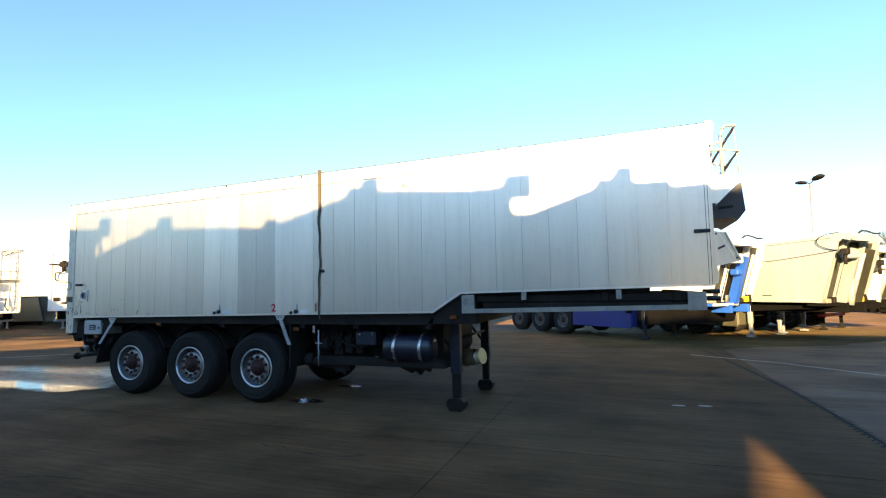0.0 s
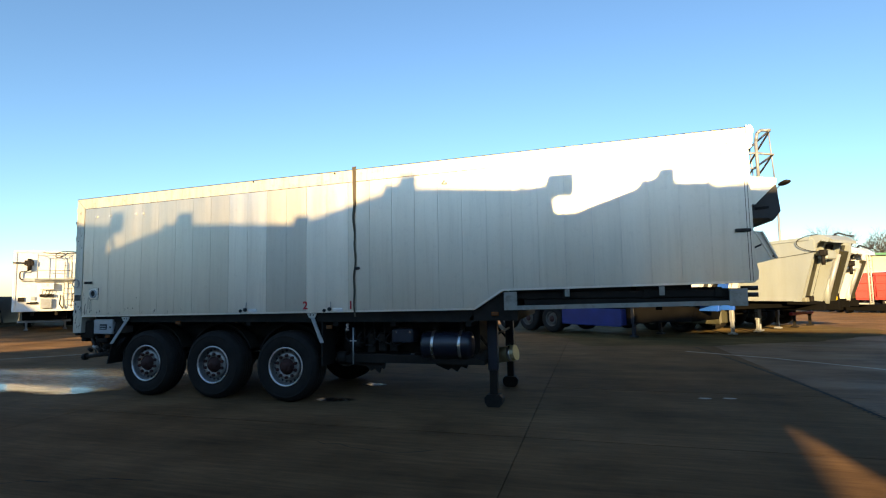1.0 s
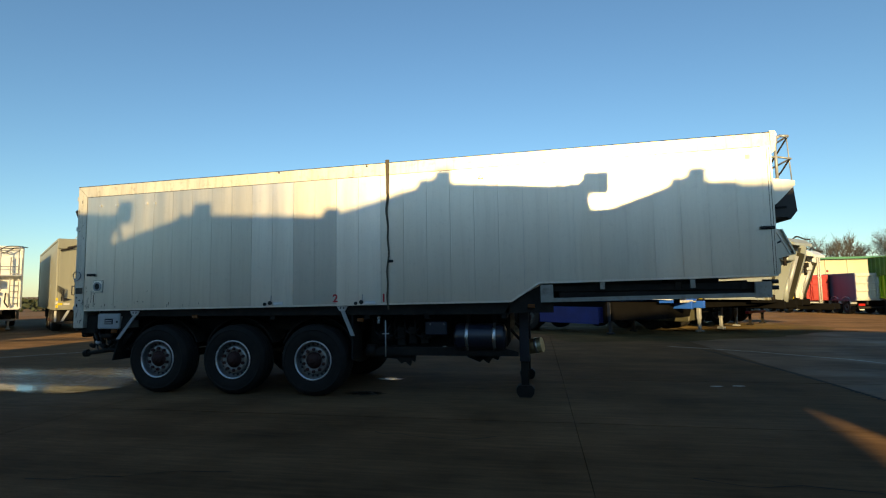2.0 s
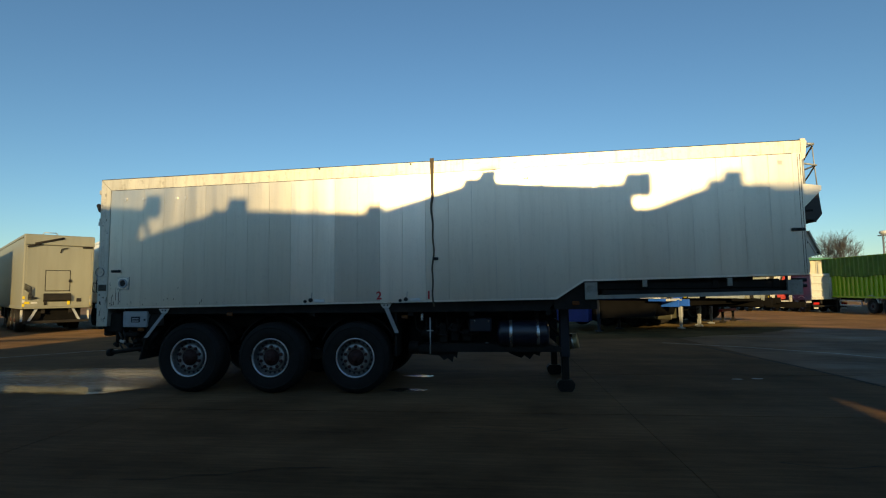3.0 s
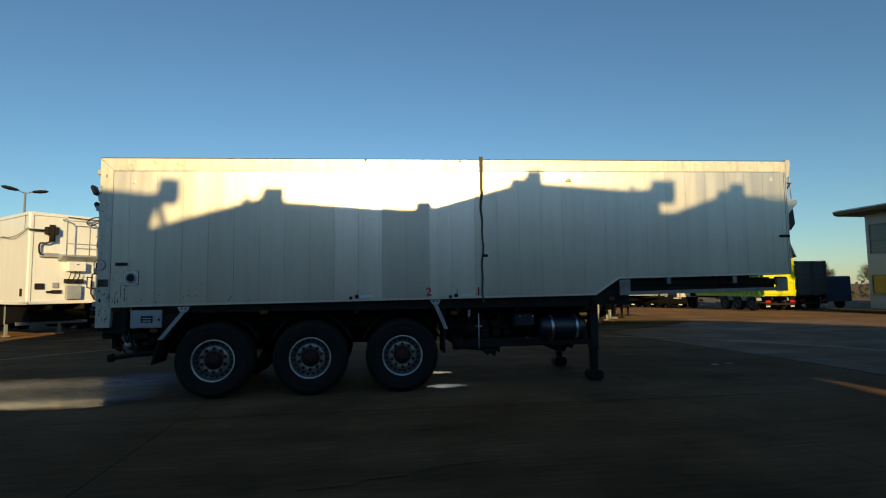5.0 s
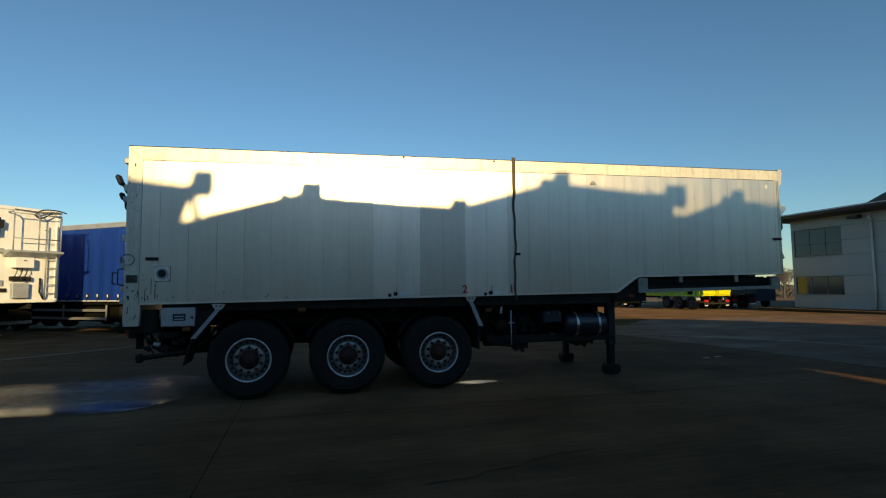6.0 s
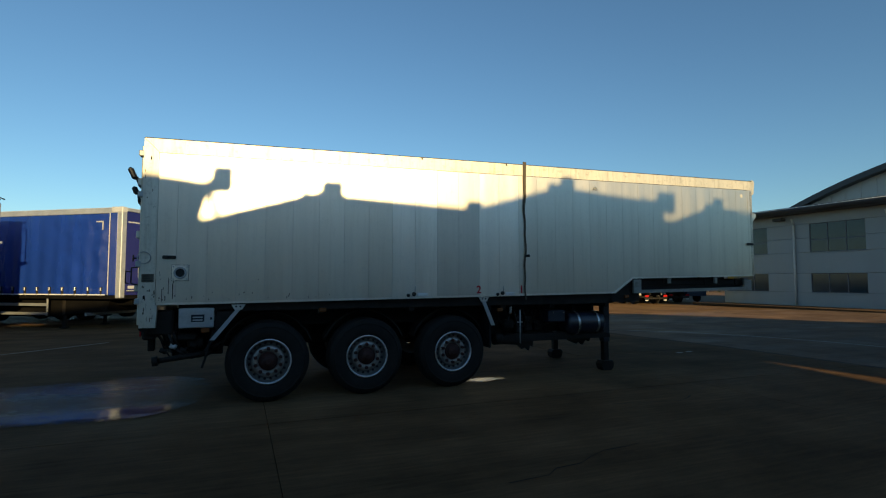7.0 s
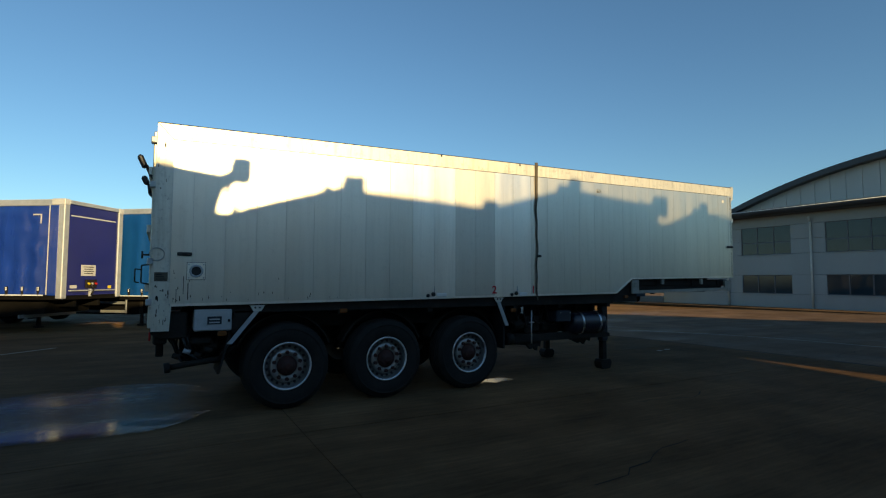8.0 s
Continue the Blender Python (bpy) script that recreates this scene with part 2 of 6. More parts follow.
SMOOTH = ground_material("smooth_damp_concrete", (0.122, 0.078, 0.050), 0.52, 0.14)
ASPHALT = ground_material("yard_asphalt", (0.105, 0.070, 0.044), 0.7)
TAR = paint("joint_tar", (0.018, 0.017, 0.016), 0.85, 0.0, 60, 3.0, 0.25, 0.03, spec=0.15)


def water_material(name, wide):
    """A thin uneven film of water: mirror in places, wet grit in others. wide: two clear channels with a gritty shoal between."""
    m = bpy.data.materials.new(name)
    m.use_nodes = True
    n, l = m.node_tree.nodes, m.node_tree.links
    b = n["Principled BSDF"]
    geo = n.new("ShaderNodeNewGeometry")

    def noise_at(scale, detail, rough, stretch):
        mp = n.new("ShaderNodeMapping")
        mp.inputs["Scale"].default_value = stretch
        l.new(geo.outputs["Position"], mp.inputs["Vector"])
        t = n.new("ShaderNodeTexNoise")
        t.inputs["Scale"].default_value, t.inputs["Detail"].default_value, t.inputs["Roughness"].default_value = scale, detail, rough
        l.new(mp.outputs["Vector"], t.inputs["Vector"])
        return t.outputs["Fac"]

    def span(v, a, z, lo, hi):
        r = n.new("ShaderNodeMapRange")
        r.inputs["From Min"].default_value, r.inputs["From Max"].default_value = a, z
        r.inputs["To Min"].default_value, r.inputs["To Max"].default_value = lo, hi
        l.new(v, r.inputs["Value"])
        return r.outputs["Result"]

    def calc(kind, p, q):
        k = n.new("ShaderNodeMath")
        k.operation = kind
        for slot, v in ((0, p), (1, q)):
            if isinstance(v, float):
                k.inputs[slot].default_value = v
            else:
                l.new(v, k.inputs[slot])
        return k.outputs[0]

    film = noise_at(1.3, 9, 0.62, (1.0, 2.0, 1.0))
    if wide:
        xyz = n.new("ShaderNodeSeparateXYZ")
        l.new(geo.outputs["Position"], xyz.inputs["Vector"])
        off = calc("ABSOLUTE", calc("SUBTRACT", xyz.outputs["Y"], 0.95), 0.0)
        shoal = span(calc("ADD", off, calc("MULTIPLY", film, 0.5)), 0.45, 0.85, 1.0, 0.0)
        grain = noise_at(14, 5, 0.7, (0.6, 2.2, 1.0))
        dry = calc("MULTIPLY", shoal, span(grain, 0.42, 0.60, 0.15, 1.0))
        clear = span(calc("ADD", xyz.outputs["Y"], calc("MULTIPLY", film, 0.3)), 0.40, 0.62, 1.0, 0.0)
        rough = calc("SUBTRACT", span(film, 0.40, 0.62, 0.21, 0.34), calc("MULTIPLY", clear, 0.165))
        l.new(calc("ADD", rough, calc("MULTIPLY", dry, 0.14)), b.inputs["Roughness"])
        # the film thins out raggedly towards its far, near and closed ends
        far = calc("MULTIPLY", calc("SUBTRACT", calc("ADD", calc("MULTIPLY", xyz.outputs["X"], 0.16), 2.95), xyz.outputs["Y"]), 1.1)
        near = calc("MULTIPLY", calc("ADD", xyz.outputs["Y"], 0.27), 3.0)
        shut = calc("MULTIPLY", calc("SUBTRACT", 0.80, xyz.outputs["X"]), 0.8)
        depth = calc("MINIMUM", calc("MINIMUM", far, near), shut)
        ragged = calc("MULTIPLY", calc("SUBTRACT", film, 0.5), 2.2)
        wet = span(calc("ADD", depth, ragged), 0.0, 0.8, 0.0, 0.92)
        lack = calc("ADD", calc("MULTIPLY", dry, 0.28), calc("SUBTRACT", 0.34, calc("MULTIPLY", clear, 0.34)))
        l.new(calc("MULTIPLY", wet, calc("SUBTRACT", 1.0, lack)), b.inputs["Alpha"])
    else:
        l.new(span(film, 0.40, 0.62, 0.07, 0.34), b.inputs["Roughness"])
        tc = n.new("ShaderNodeTexCoord")
        flat = n.new("ShaderNodeVectorMath")
        flat.operation = "MULTIPLY"
        flat.inputs[1].default_value = (1, 1, 0)
        l.new(tc.outputs["Generated"], flat.inputs[0])
        mid = n.new("ShaderNodeVectorMath")
        mid.operation = "DISTANCE"
        mid.inputs[1].default_value = (0.5, 0.5, 0.0)
        l.new(flat.outputs["Vector"], mid.inputs[0])
        edge = calc("ADD", mid.outputs["Value"], calc("MULTIPLY", film, 0.35))
        l.new(span(edge, 0.68, 0.42, 0.0, 0.97), b.inputs["Alpha"])
    b.inputs["Base Color"].default_value = (0.030, 0.026, 0.022, 1)
    b.inputs["Specular IOR Level"].default_value = 0.32 if wide else 0.5
    bp = n.new("ShaderNodeBump")
    bp.inputs["Strength"].default_value, bp.inputs["Distance"].default_value = 0.25, 0.002
    l.new(noise_at(26, 4, 0.5, (1.0, 2.0, 1.0)), bp.inputs["Height"])
    l.new(bp.outputs["Normal"], b.inputs["Normal"])
    return m


WATER, WATER_WIDE = water_material("puddle_water", False), water_material("shoal_water", True)


# ---- building blocks ----
def gz(y):
    """The yard falls gently away beyond the trailer."""
    return -0.012 * min(max(0.0, y - 2.0), 58.0)


def box(bm, x0, x1, y0, y1, z0, z1, bevel=0.0):
    vs = [bm.verts.new((x, y, z)) for z in (z0, z1) for y in (y0, y1) for x in (x0, x1)]
    fs = [bm.faces.new([vs[i] for i in q]) for q in ((0, 2, 3, 1), (4, 5, 7, 6), (0, 1, 5, 4), (2, 6, 7, 3), (0, 4, 6, 2), (1, 3, 7, 5))]
    if bevel:
        edges = list({e for f in fs for e in f.edges})
        bmesh.ops.bevel(bm, geom=edges, offset=bevel, segments=1, affect="EDGES", clamp_overlap=True)
    return bm


def prism(bm, pts, axis, lo, hi):
    """A polygon drawn in the two other axes, drawn out along axis from lo to hi."""
    def at(p, d):
        return {"x": (d, p[0], p[1]), "y": (p[0], d, p[1]), "z": (p[0], p[1], d)}[axis]
    a = [bm.verts.new(at(p, lo)) for p in pts]
    b = [bm.verts.new(at(p, hi)) for p in pts]
    fs = [bm.faces.new(a), bm.faces.new(list(reversed(b)))]
    k = len(pts)
    fs += [bm.faces.new((a[i], b[i], b[(i + 1) % k], a[(i + 1) % k])) for i in range(k)]
    bmesh.ops.recalc_face_normals(bm, faces=fs)
    return bm


def tube(bm, p0, p1, r0, r1=None, seg=12, caps=True):
    p0, p1 = Vector(p0), Vector(p1)
    r1 = r0 if r1 is None else r1
    w = (p1 - p0).normalized()
    u = w.orthogonal().normalized()
    v = w.cross(u)
    rings = []
    for p, r in ((p0, r0), (p1, r1)):
        rings.append([bm.verts.new(p + r * (math.cos(2 * math.pi * i / seg) * u + math.sin(2 * math.pi * i / seg) * v)) for i in range(seg)])
    for i in range(seg):
        f = bm.faces.new((rings[0][i], rings[0][(i + 1) % seg], rings[1][(i + 1) % seg], rings[1][i]))
        f.smooth = True
    if caps:
        bm.faces.new(list(reversed(rings[0])))
        bm.faces.new(rings[1])
    return bm


def pipe(bm, pts, r, seg=8):
    for p, q in zip(pts, pts[1:]):
        tube(bm, p, q, r, seg=seg)
    return bm


def lathe(bm, prof, cx, cy, cz, seg=40, side=1, caps=True):
    """Turns (radius, depth) pairs about an axle along y."""
    rings = []
    for r, d in prof:
        rings.append([bm.verts.new((cx + r * math.cos(2 * math.pi * i / seg), cy + side * d, cz + r * math.sin(2 * math.pi * i / seg))) for i in range(seg)])
    fs = []
    for p, q in zip(rings, rings[1:]):
        for i in range(seg):
            f = bm.faces.new((p[i], p[(i + 1) % seg], q[(i + 1) % seg], q[i]))
            f.smooth = True
            fs.append(f)
    if caps:
        fs.append(bm.faces.new(rings[0]))
        fs.append(bm.faces.new(rings[-1]))
    bmesh.ops.recalc_face_normals(bm, faces=fs)
    return bm


def bm_new():
    return bmesh.new()


def part(name, bm, material, parent=None, label=""):
    me = bpy.data.meshes.new(name)
    bm.to_mesh(me)
    bm.free()
    me.materials.append(material)
    ob = new(name, me)
    if parent is not None:
        ob.parent = parent
    if label:
        tagged(ob, label)
    return ob


def share(name, me, parent, m=None, label=""):
    ob = new(name, me)
    ob.parent = parent
    if m is not None:
        ob.matrix_basis = m
    if label:
        tagged(ob, label)
    return ob


def thing(name, label, category, m=None, group="", kind=""):
    ob = new(name)
    ob.empty_display_size = 0.3
    if m is not None:
        ob.matrix_basis = m
    return tagged(ob, label, category, group, kind)


def cuboid(name, parent, material, x0, x1, y0, y1, z0, z1, bevel=0.006, label=""):
    return part(name, box(bm_new(), x0, x1, y0, y1, z0, z1, bevel), material, parent, label)


def rod(name, parent, material, pts, r, label="", seg=8):
    return part(name, pipe(bm_new(), pts, r, seg), material, parent, label)


def slack(name, parent, material, pts, r, label="", seg=6):
    """A cable or hose through the points, rounded at each of them."""
    v = [Vector(q) for q in pts]
    v = [2 * v[0] - v[1]] + v + [2 * v[-1] - v[-2]]
    out = []
    for a, b, c, d in zip(v, v[1:], v[2:], v[3:]):
        for k in range(6):
            u = k / 6
            out.append(0.5 * (2 * b + (c - a) * u + (2 * a - 5 * b + 4 * c - d) * u * u + (3 * b - a - 3 * c + d) * u ** 3))
    out.append(v[-2])
    return part(name, pipe(bm_new(), out, r, seg), material, parent, label)


def letters(name, text, size, m, material, parent=None, label="", depth=0.0015):
    cu = bpy.data.curves.new(name, "FONT")
    cu.body, cu.size, cu.extrude, cu.offset = text, size, depth, 0.004
    cu.align_x, cu.align_y = "CENTER", "CENTER"
    tmp = bpy.data.objects.new(name, cu)
    scene.collection.objects.link(tmp)
    dg = bpy.context.evaluated_depsgraph_get()
    me = bpy.data.meshes.new_from_object(tmp.evaluated_get(dg))
    bpy.data.objects.remove(tmp)
    me.materials.clear()
    me.materials.append(material)
    ob = new(name, me)
    ob.parent = parent
    ob.matrix_basis = m
    if label:
        tagged(ob, label)
    return ob


# ---- wheels ----
def wheel_meshes(detail):
    seg = 48 if detail else 24
    W = 0.385
    wall = [(0.285, 0.03), (0.33, 0.0), (0.43, 0.0)] + ([(0.445, 0.003), (0.45, -0.004), (0.456, -0.004), (0.461, 0.006)] if detail else []) + [(0.49, 0.018), (0.517, 0.05)]
    tread = [(0.525, 0.075), (0.525, W - 0.075)]
    if detail:
        tread = [(0.525, 0.075)]
        for k in range(4):
            d = 0.09 + k * 0.055
            tread += [(0.520, d), (0.530, d + 0.004), (0.530, d + 0.034), (0.520, d + 0.038)]
    tyre = lathe(bm_new(), wall + tread + [(0.517, W - 0.05), (0.49, W - 0.018), (0.43, W), (0.285, W - 0.02)], 0, 0, 0, seg, caps=False)
    lip = lathe(bm_new(), [(0.292, 0.024), (0.294, 0.010), (0.286, 0.004), (0.276, 0.008), (0.270, 0.022)], 0, 0, 0, seg, caps=False)
    rim = lathe(bm_new(), [(0.276, 0.018), (0.266, 0.022), (0.260, 0.05), (0.255, 0.105), (0.214, 0.11), (0.206, 0.075)], 0, 0, 0, seg, caps=False)
    disc = lathe(bm_new(), [(0.206, 0.075), (0.198, 0.055), (0.125, 0.05), (0.125, 0.30), (0.285, 0.33)], 0, 0, 0, seg, caps=False)
    hub = lathe(bm_new(), [(0.122, 0.08), (0.120, 0.046), (0.104, 0.040), (0.092, 0.020), (0.086, -0.004), (0.076, -0.012), (0.050, -0.014), (0.046, -0.024), (0.024, -0.026)], 0, 0, 0, 28)
    out = []
    for nm, bm, mt in (("tyre", tyre, RUBBER), ("rim", rim, RIM_WELL if detail else RIM_FAR), ("hub", hub, RUST), ("rim_lip", lip, RIM_EDGE if detail else RIM_FAR), ("disc", disc, RIM if detail else RIM_FAR)):
        me = bpy.data.meshes.new(nm)
        bm.to_mesh(me)
        bm.free()
        me.materials.append(mt)
        out.append(me)
    hole = bm_new()
    tube(hole, (0, -0.004, 0), (0, 0.03, 0), 0.017, seg=10)
    me = bpy.data.meshes.new("hand_hole")
    hole.to_mesh(me)
    hole.free()
    me.materials.append(BLACK)
    out.append(me)
    nut = bm_new()
    tube(nut, (0, -0.035, 0), (0, 0.02, 0), 0.022, 0.028, 6)
    me = bpy.data.meshes.new("wheel_nut")
    nut.to_mesh(me)
    nut.free()
    me.materials.append(RUST)
    out.append(me)
    return out


WHEEL_NEAR, WHEEL_FAR = wheel_meshes(True), wheel_meshes(False)


def wheel(parent, x, y, z, side=1, near=False):
    """side 1: the dished face looks to -y."""
    tyre, rim, hub, lip, disc, hole, nut = WHEEL_NEAR if near else WHEEL_FAR
    m = pose(x, y, z, 0, 0, 0 if side == 1 else 180)
    w = share("wheel", rim, parent, m, "grimy alloy rim with a rusty red hub" if near else "")
    share("tyre", tyre, w)
    share("hub", hub, w)
    share("rim_lip", lip, w, label="bright worn rim edge" if near else "")
    share("disc", disc, w, label="bright alloy disc" if near else "")
    if near:
        for k in range(10):
            a = 2 * math.pi * (k + 0.5) / 10
            share("wheel_nut", nut, w, pose(0.163 * math.cos(a), 0.052, 0.163 * math.sin(a)))
            for b in (a - 0.157, a + 0.157):
                share("hand_hole", hole, w, pose(0.235 * math.cos(b), 0.104, 0.235 * math.sin(b)))
    return w


# ---- ground ----
def ground_sheet():
    bm = bm_new()
    xs, ys = (-2500, -60, 60, 2500), (-2500, -40, 2, 60, 2500)
    grid = [[bm.verts.new((x, y, gz(y) - 0.03)) for x in xs] for y in ys]
    for j in range(len(ys) - 1):
        for i in range(len(xs) - 1):
            bm.faces.new((grid[j][i], grid[j][i + 1], grid[j + 1][i + 1], grid[j + 1][i]))
    return tagged(part("ground", bm, ASPHALT), "dark worn asphalt yard reaching to the horizon", "ground", kind="structure")


def yard_slabs(parent):
    """Concrete bays about six metres by twelve, with tight joints; the bays past the tar joint are smoother and damper."""
    gap = 0.002
    rows = (-12.95, -0.95, 2.0, 14.0, 26.0, 38.0)
    cols = [7.79 + 6.36 * i for i in range(-8, 1)] + [11.88] + [18.1 + 6.36 * i for i in range(4)]
    for xa, xb in zip(cols, cols[1:]):
        for ya, yb in zip(rows, rows[1:]):
            x0, y0 = xa + gap, ya + gap
            x1, y1 = xb - gap, yb - gap
            lift = random.uniform(-0.002, 0.002)
            bm = bm_new()
            c = ((x0, y0), (x1, y0), (x1, y1), (x0, y1))
            e = 0.003
            d = ((x0 + e, y0 + e), (x1 - e, y0 + e), (x1 - e, y1 - e), (x0 + e, y1 - e))
            low = [bm.verts.new((x, y, gz(y) - 0.05)) for x, y in c]
            mid = [bm.verts.new((x, y, gz(y) - 0.006 + lift)) for x, y in c]
            top = [bm.verts.new((x, y, gz(y) + lift)) for x, y in d]
            bm.faces.new(top)
            for k in range(4):
                q = (k + 1) % 4
                bm.faces.new((low[k], low[q], mid[q], mid[k]))
                bm.faces.new((mid[k], mid[q], top[q], top[k]))
            part("slab", bm, SMOOTH if xa > 11 and yb < 15 else CONCRETE, parent)


ground = ground_sheet()


def puddle(cx, cy, rx, ry, turn=0.0, label="shallow puddle of standing water on the concrete", rough_edge=0.28):
    bm = bm_new()
    rings = 14
    c, s = math.cos(turn), math.sin(turn)
    hub = bm.verts.new((cx, cy, gz(cy) + 0.0055))
    grid = []
    for q in range(1, rings + 1):
        ring = []
        for k in range(64):
            a = 2 * math.pi * k / 64
            wob = 1 + rough_edge * noise.noise(Vector((2.2 * math.cos(a) + cx, 2.2 * math.sin(a) + cy, 0))) + 0.10 * noise.noise(Vector((7 * math.cos(a), 7 * math.sin(a), cx)))
            x, y = rx * wob * math.cos(a) * q / rings, ry * wob * math.sin(a) * q / rings
            px, py = cx + c * x - s * y, cy + s * x + c * y
            ring.append(bm.verts.new((px, py, gz(py) + 0.0055)))
        grid.append(ring)
    for k in range(64):
        n = (k + 1) % 64
        bm.faces.new((hub, grid[0][k], grid[0][n]))
        for inner, outer in zip(grid, grid[1:]):
            bm.faces.new((inner[k], outer[k], outer[n], inner[n]))
    return tagged(part("puddle", bm, WATER), label, "puddle", kind="structure")




def wide_puddle():
    """Standing water in the low bay behind the trailer: a straight near edge along the fall, ragged far edge."""
    bm = bm_new()
    cols, rows = 90, 16
    grid = []
    for i in range(cols + 1):
        x = -9.0 + 9.85 * i / cols
        end = math.sqrt(max(0.0, 1 - max(0.0, (x + 0.7) / 1.55) ** 2))
        lo = -0.42 + 0.10 * noise.noise(Vector((x * 1.1, 0, 2))) + 0.03 * noise.noise(Vector((x * 6, 0, 2)))
        hi = 2.55 + 0.16 * (x + 2) + 0.22 * noise.noise(Vector((x * 0.9, 4, 2))) + 0.05 * noise.noise(Vector((x * 5, 4, 2)))
        mid = 1.25
        lo, hi = mid + (lo - mid) * end, mid + (max(hi, 1.6) - mid) * end
        grid.append([bm.verts.new((x, lo + (hi - lo) * j / rows, 0.006 + 0.006 * max(0.0, 2.4 - lo - (hi - lo) * j / rows) + gz(lo + (hi - lo) * j / rows))) for j in range(rows + 1)])
    for a, b in zip(grid, grid[1:]):
        for j in range(rows):
            bm.faces.new((a[j], b[j], b[j + 1], a[j + 1]))
    return tagged(part("puddle", bm, WATER_WIDE), "wide shallow puddle beside the trailer reflecting the parked row", "puddle", kind="structure")


wide_puddle()
puddle(4.80, 1.70, 0.30, 0.15)
puddle(4.78, 0.42, 0.33, 0.17)


def painted_line(way, w=0.075):
    """A worn line along a gently bent way."""
    pts = []
    for (xa, ya), (xb, yb) in zip(way, way[1:]):
        pts += [Vector((xa + (xb - xa) * k / 6, ya + (yb - ya) * k / 6)) for k in range(6)]
    pts.append(Vector(way[-1]))
    bm = bm_new()
    prev = None
    for k, q in enumerate(pts):
        d = (pts[min(k + 1, len(pts) - 1)] - pts[max(k - 1, 0)]).normalized()
        n = Vector((-d.y, d.x)) * w / 2
        a = bm.verts.new((q.x - n.x, q.y - n.y, gz(q.y - n.y) + 0.004))
        b = bm.verts.new((q.x + n.x, q.y + n.y, gz(q.y + n.y) + 0.004))
        if prev:
            bm.faces.new((prev[0], a, b, prev[1]))
        prev = (a, b)
    return tagged(part("bay_line", bm, LINE), "worn white parking bay line on concrete", "road marking", kind="structure")


painted_line([(10.9, 8.05), (12.5, 6.85), (13.9, 5.3), (14.8, 3.4), (15.25, 1.4), (15.5, -0.7), (15.6, -3.0)])


def tar_joint():
    """A tar-filled joint with muddy tread blocks pressed along both its edges."""
    rnd = random.Random(8)
    bm = bm_new()
    way = ((11.34, 9.2), (11.50, 7.9), (11.72, 5.2), (11.86, 3.2), (11.93, 0.4), (11.98, -3.0), (12.02, -9.0))
    pos = []
    for (xa, ya), (xb, yb) in zip(way, way[1:]):
        n = max(2, int((ya - yb) / 0.11))
        pos += [(xa + (xb - xa) * k / n, ya + (yb - ya) * k / n) for k in range(n)]
    for k, (x, y) in enumerate(pos[:-1]):
        x2, y2 = pos[k + 1]
        w = 0.022 + 0.006 * rnd.random()
        z = gz(y) + 0.0034
        bm.faces.new([bm.verts.new(q) for q in ((x - w, y, z), (x - w, y2, z), (x + w, y2, z), (x + w, y, z))])
        if y < 7.2 and rnd.random() < 0.9:
            for side in (-1, 1):
                a = x + side * 0.028
                b = a + side * rnd.uniform(0.03, 0.055)
                h = 0.03 + 0.015 * rnd.random()
                bm.faces.new([bm.verts.new(q) for q in ((a, y, z + 0.0004), (b, y - 0.03, z + 0.0004), (b, y - 0.03 - h, z + 0.0004), (a, y - h, z + 0.0004))])
    bmesh.ops.recalc_face_normals(bm, faces=bm.faces[:])
    for f in bm.faces:
        if f.normal.z < 0:
            f.normal_flip()
    return tagged(part("tar_joint", bm, TAR), "black tar-filled joint with muddy tread marks across the concrete", "joint", kind="structure")


tar_joint()


def moss_patch():
    """Dirt and moss on the concrete under the tippers, with a ragged edge."""
    rim = ((8.6, 9.4), (11.3, 9.5), (13.7, 10.6), (15.9, 12.3), (18.3, 14.7), (19.3, 17.0), (18.2, 20.0), (14.0, 22.0), (9.0, 20.0), (6.4, 14.5))
    pts = []
    for (xa, ya), (xb, yb) in zip(rim, rim[1:] + rim[:1]):
        for k in range(12):
            x, y = xa + (xb - xa) * k / 12, ya + (yb - ya) * k / 12
            pts.append((x + 0.5 * noise.noise(Vector((x * 0.9, y * 0.9, 1))), y + 0.5 * noise.noise(Vector((x * 0.9, y * 0.9, 7)))))
    bm = bm_new()
    cx, cy = 13.2, 15.5
    rings = []
    for q in (0.02, 0.25, 0.5, 0.75, 1.0):
        rings.append([bm.verts.new((cx + (x - cx) * q, cy + (y - cy) * q, gz(cy + (y - cy) * q) + 0.0045)) for x, y in pts])
    n = len(pts)
    for a, b in zip(rings, rings[1:]):
        for k in range(n):
            bm.faces.new((a[k], b[k], b[(k + 1) % n], a[(k + 1) % n]))
    return tagged(part("dirt_patch", bm, MOSS), "mossy dirt spread over the concrete under the tippers", "dirt", kind="structure")


moss_patch()
painted_line([(-7.6, 2.4), (-6.0, 4.3), (-4.1, 6.75), (-2.1, 9.1)])

for x, y in ((10.09, 1.58), (10.43, 1.64)):
    chip = bm_new()
    prism(chip, [(x - 0.09, y - 0.02), (x + 0.02, y - 0.05), (x + 0.10, y - 0.01), (x + 0.06, y + 0.04), (x - 0.05, y + 0.03)], "z", -0.01, 0.004)
    tagged(part("paint_chip", chip, LINE), "small pale paint chip left on the concrete", "road marking", kind="structure")

rnd = random.Random(4)
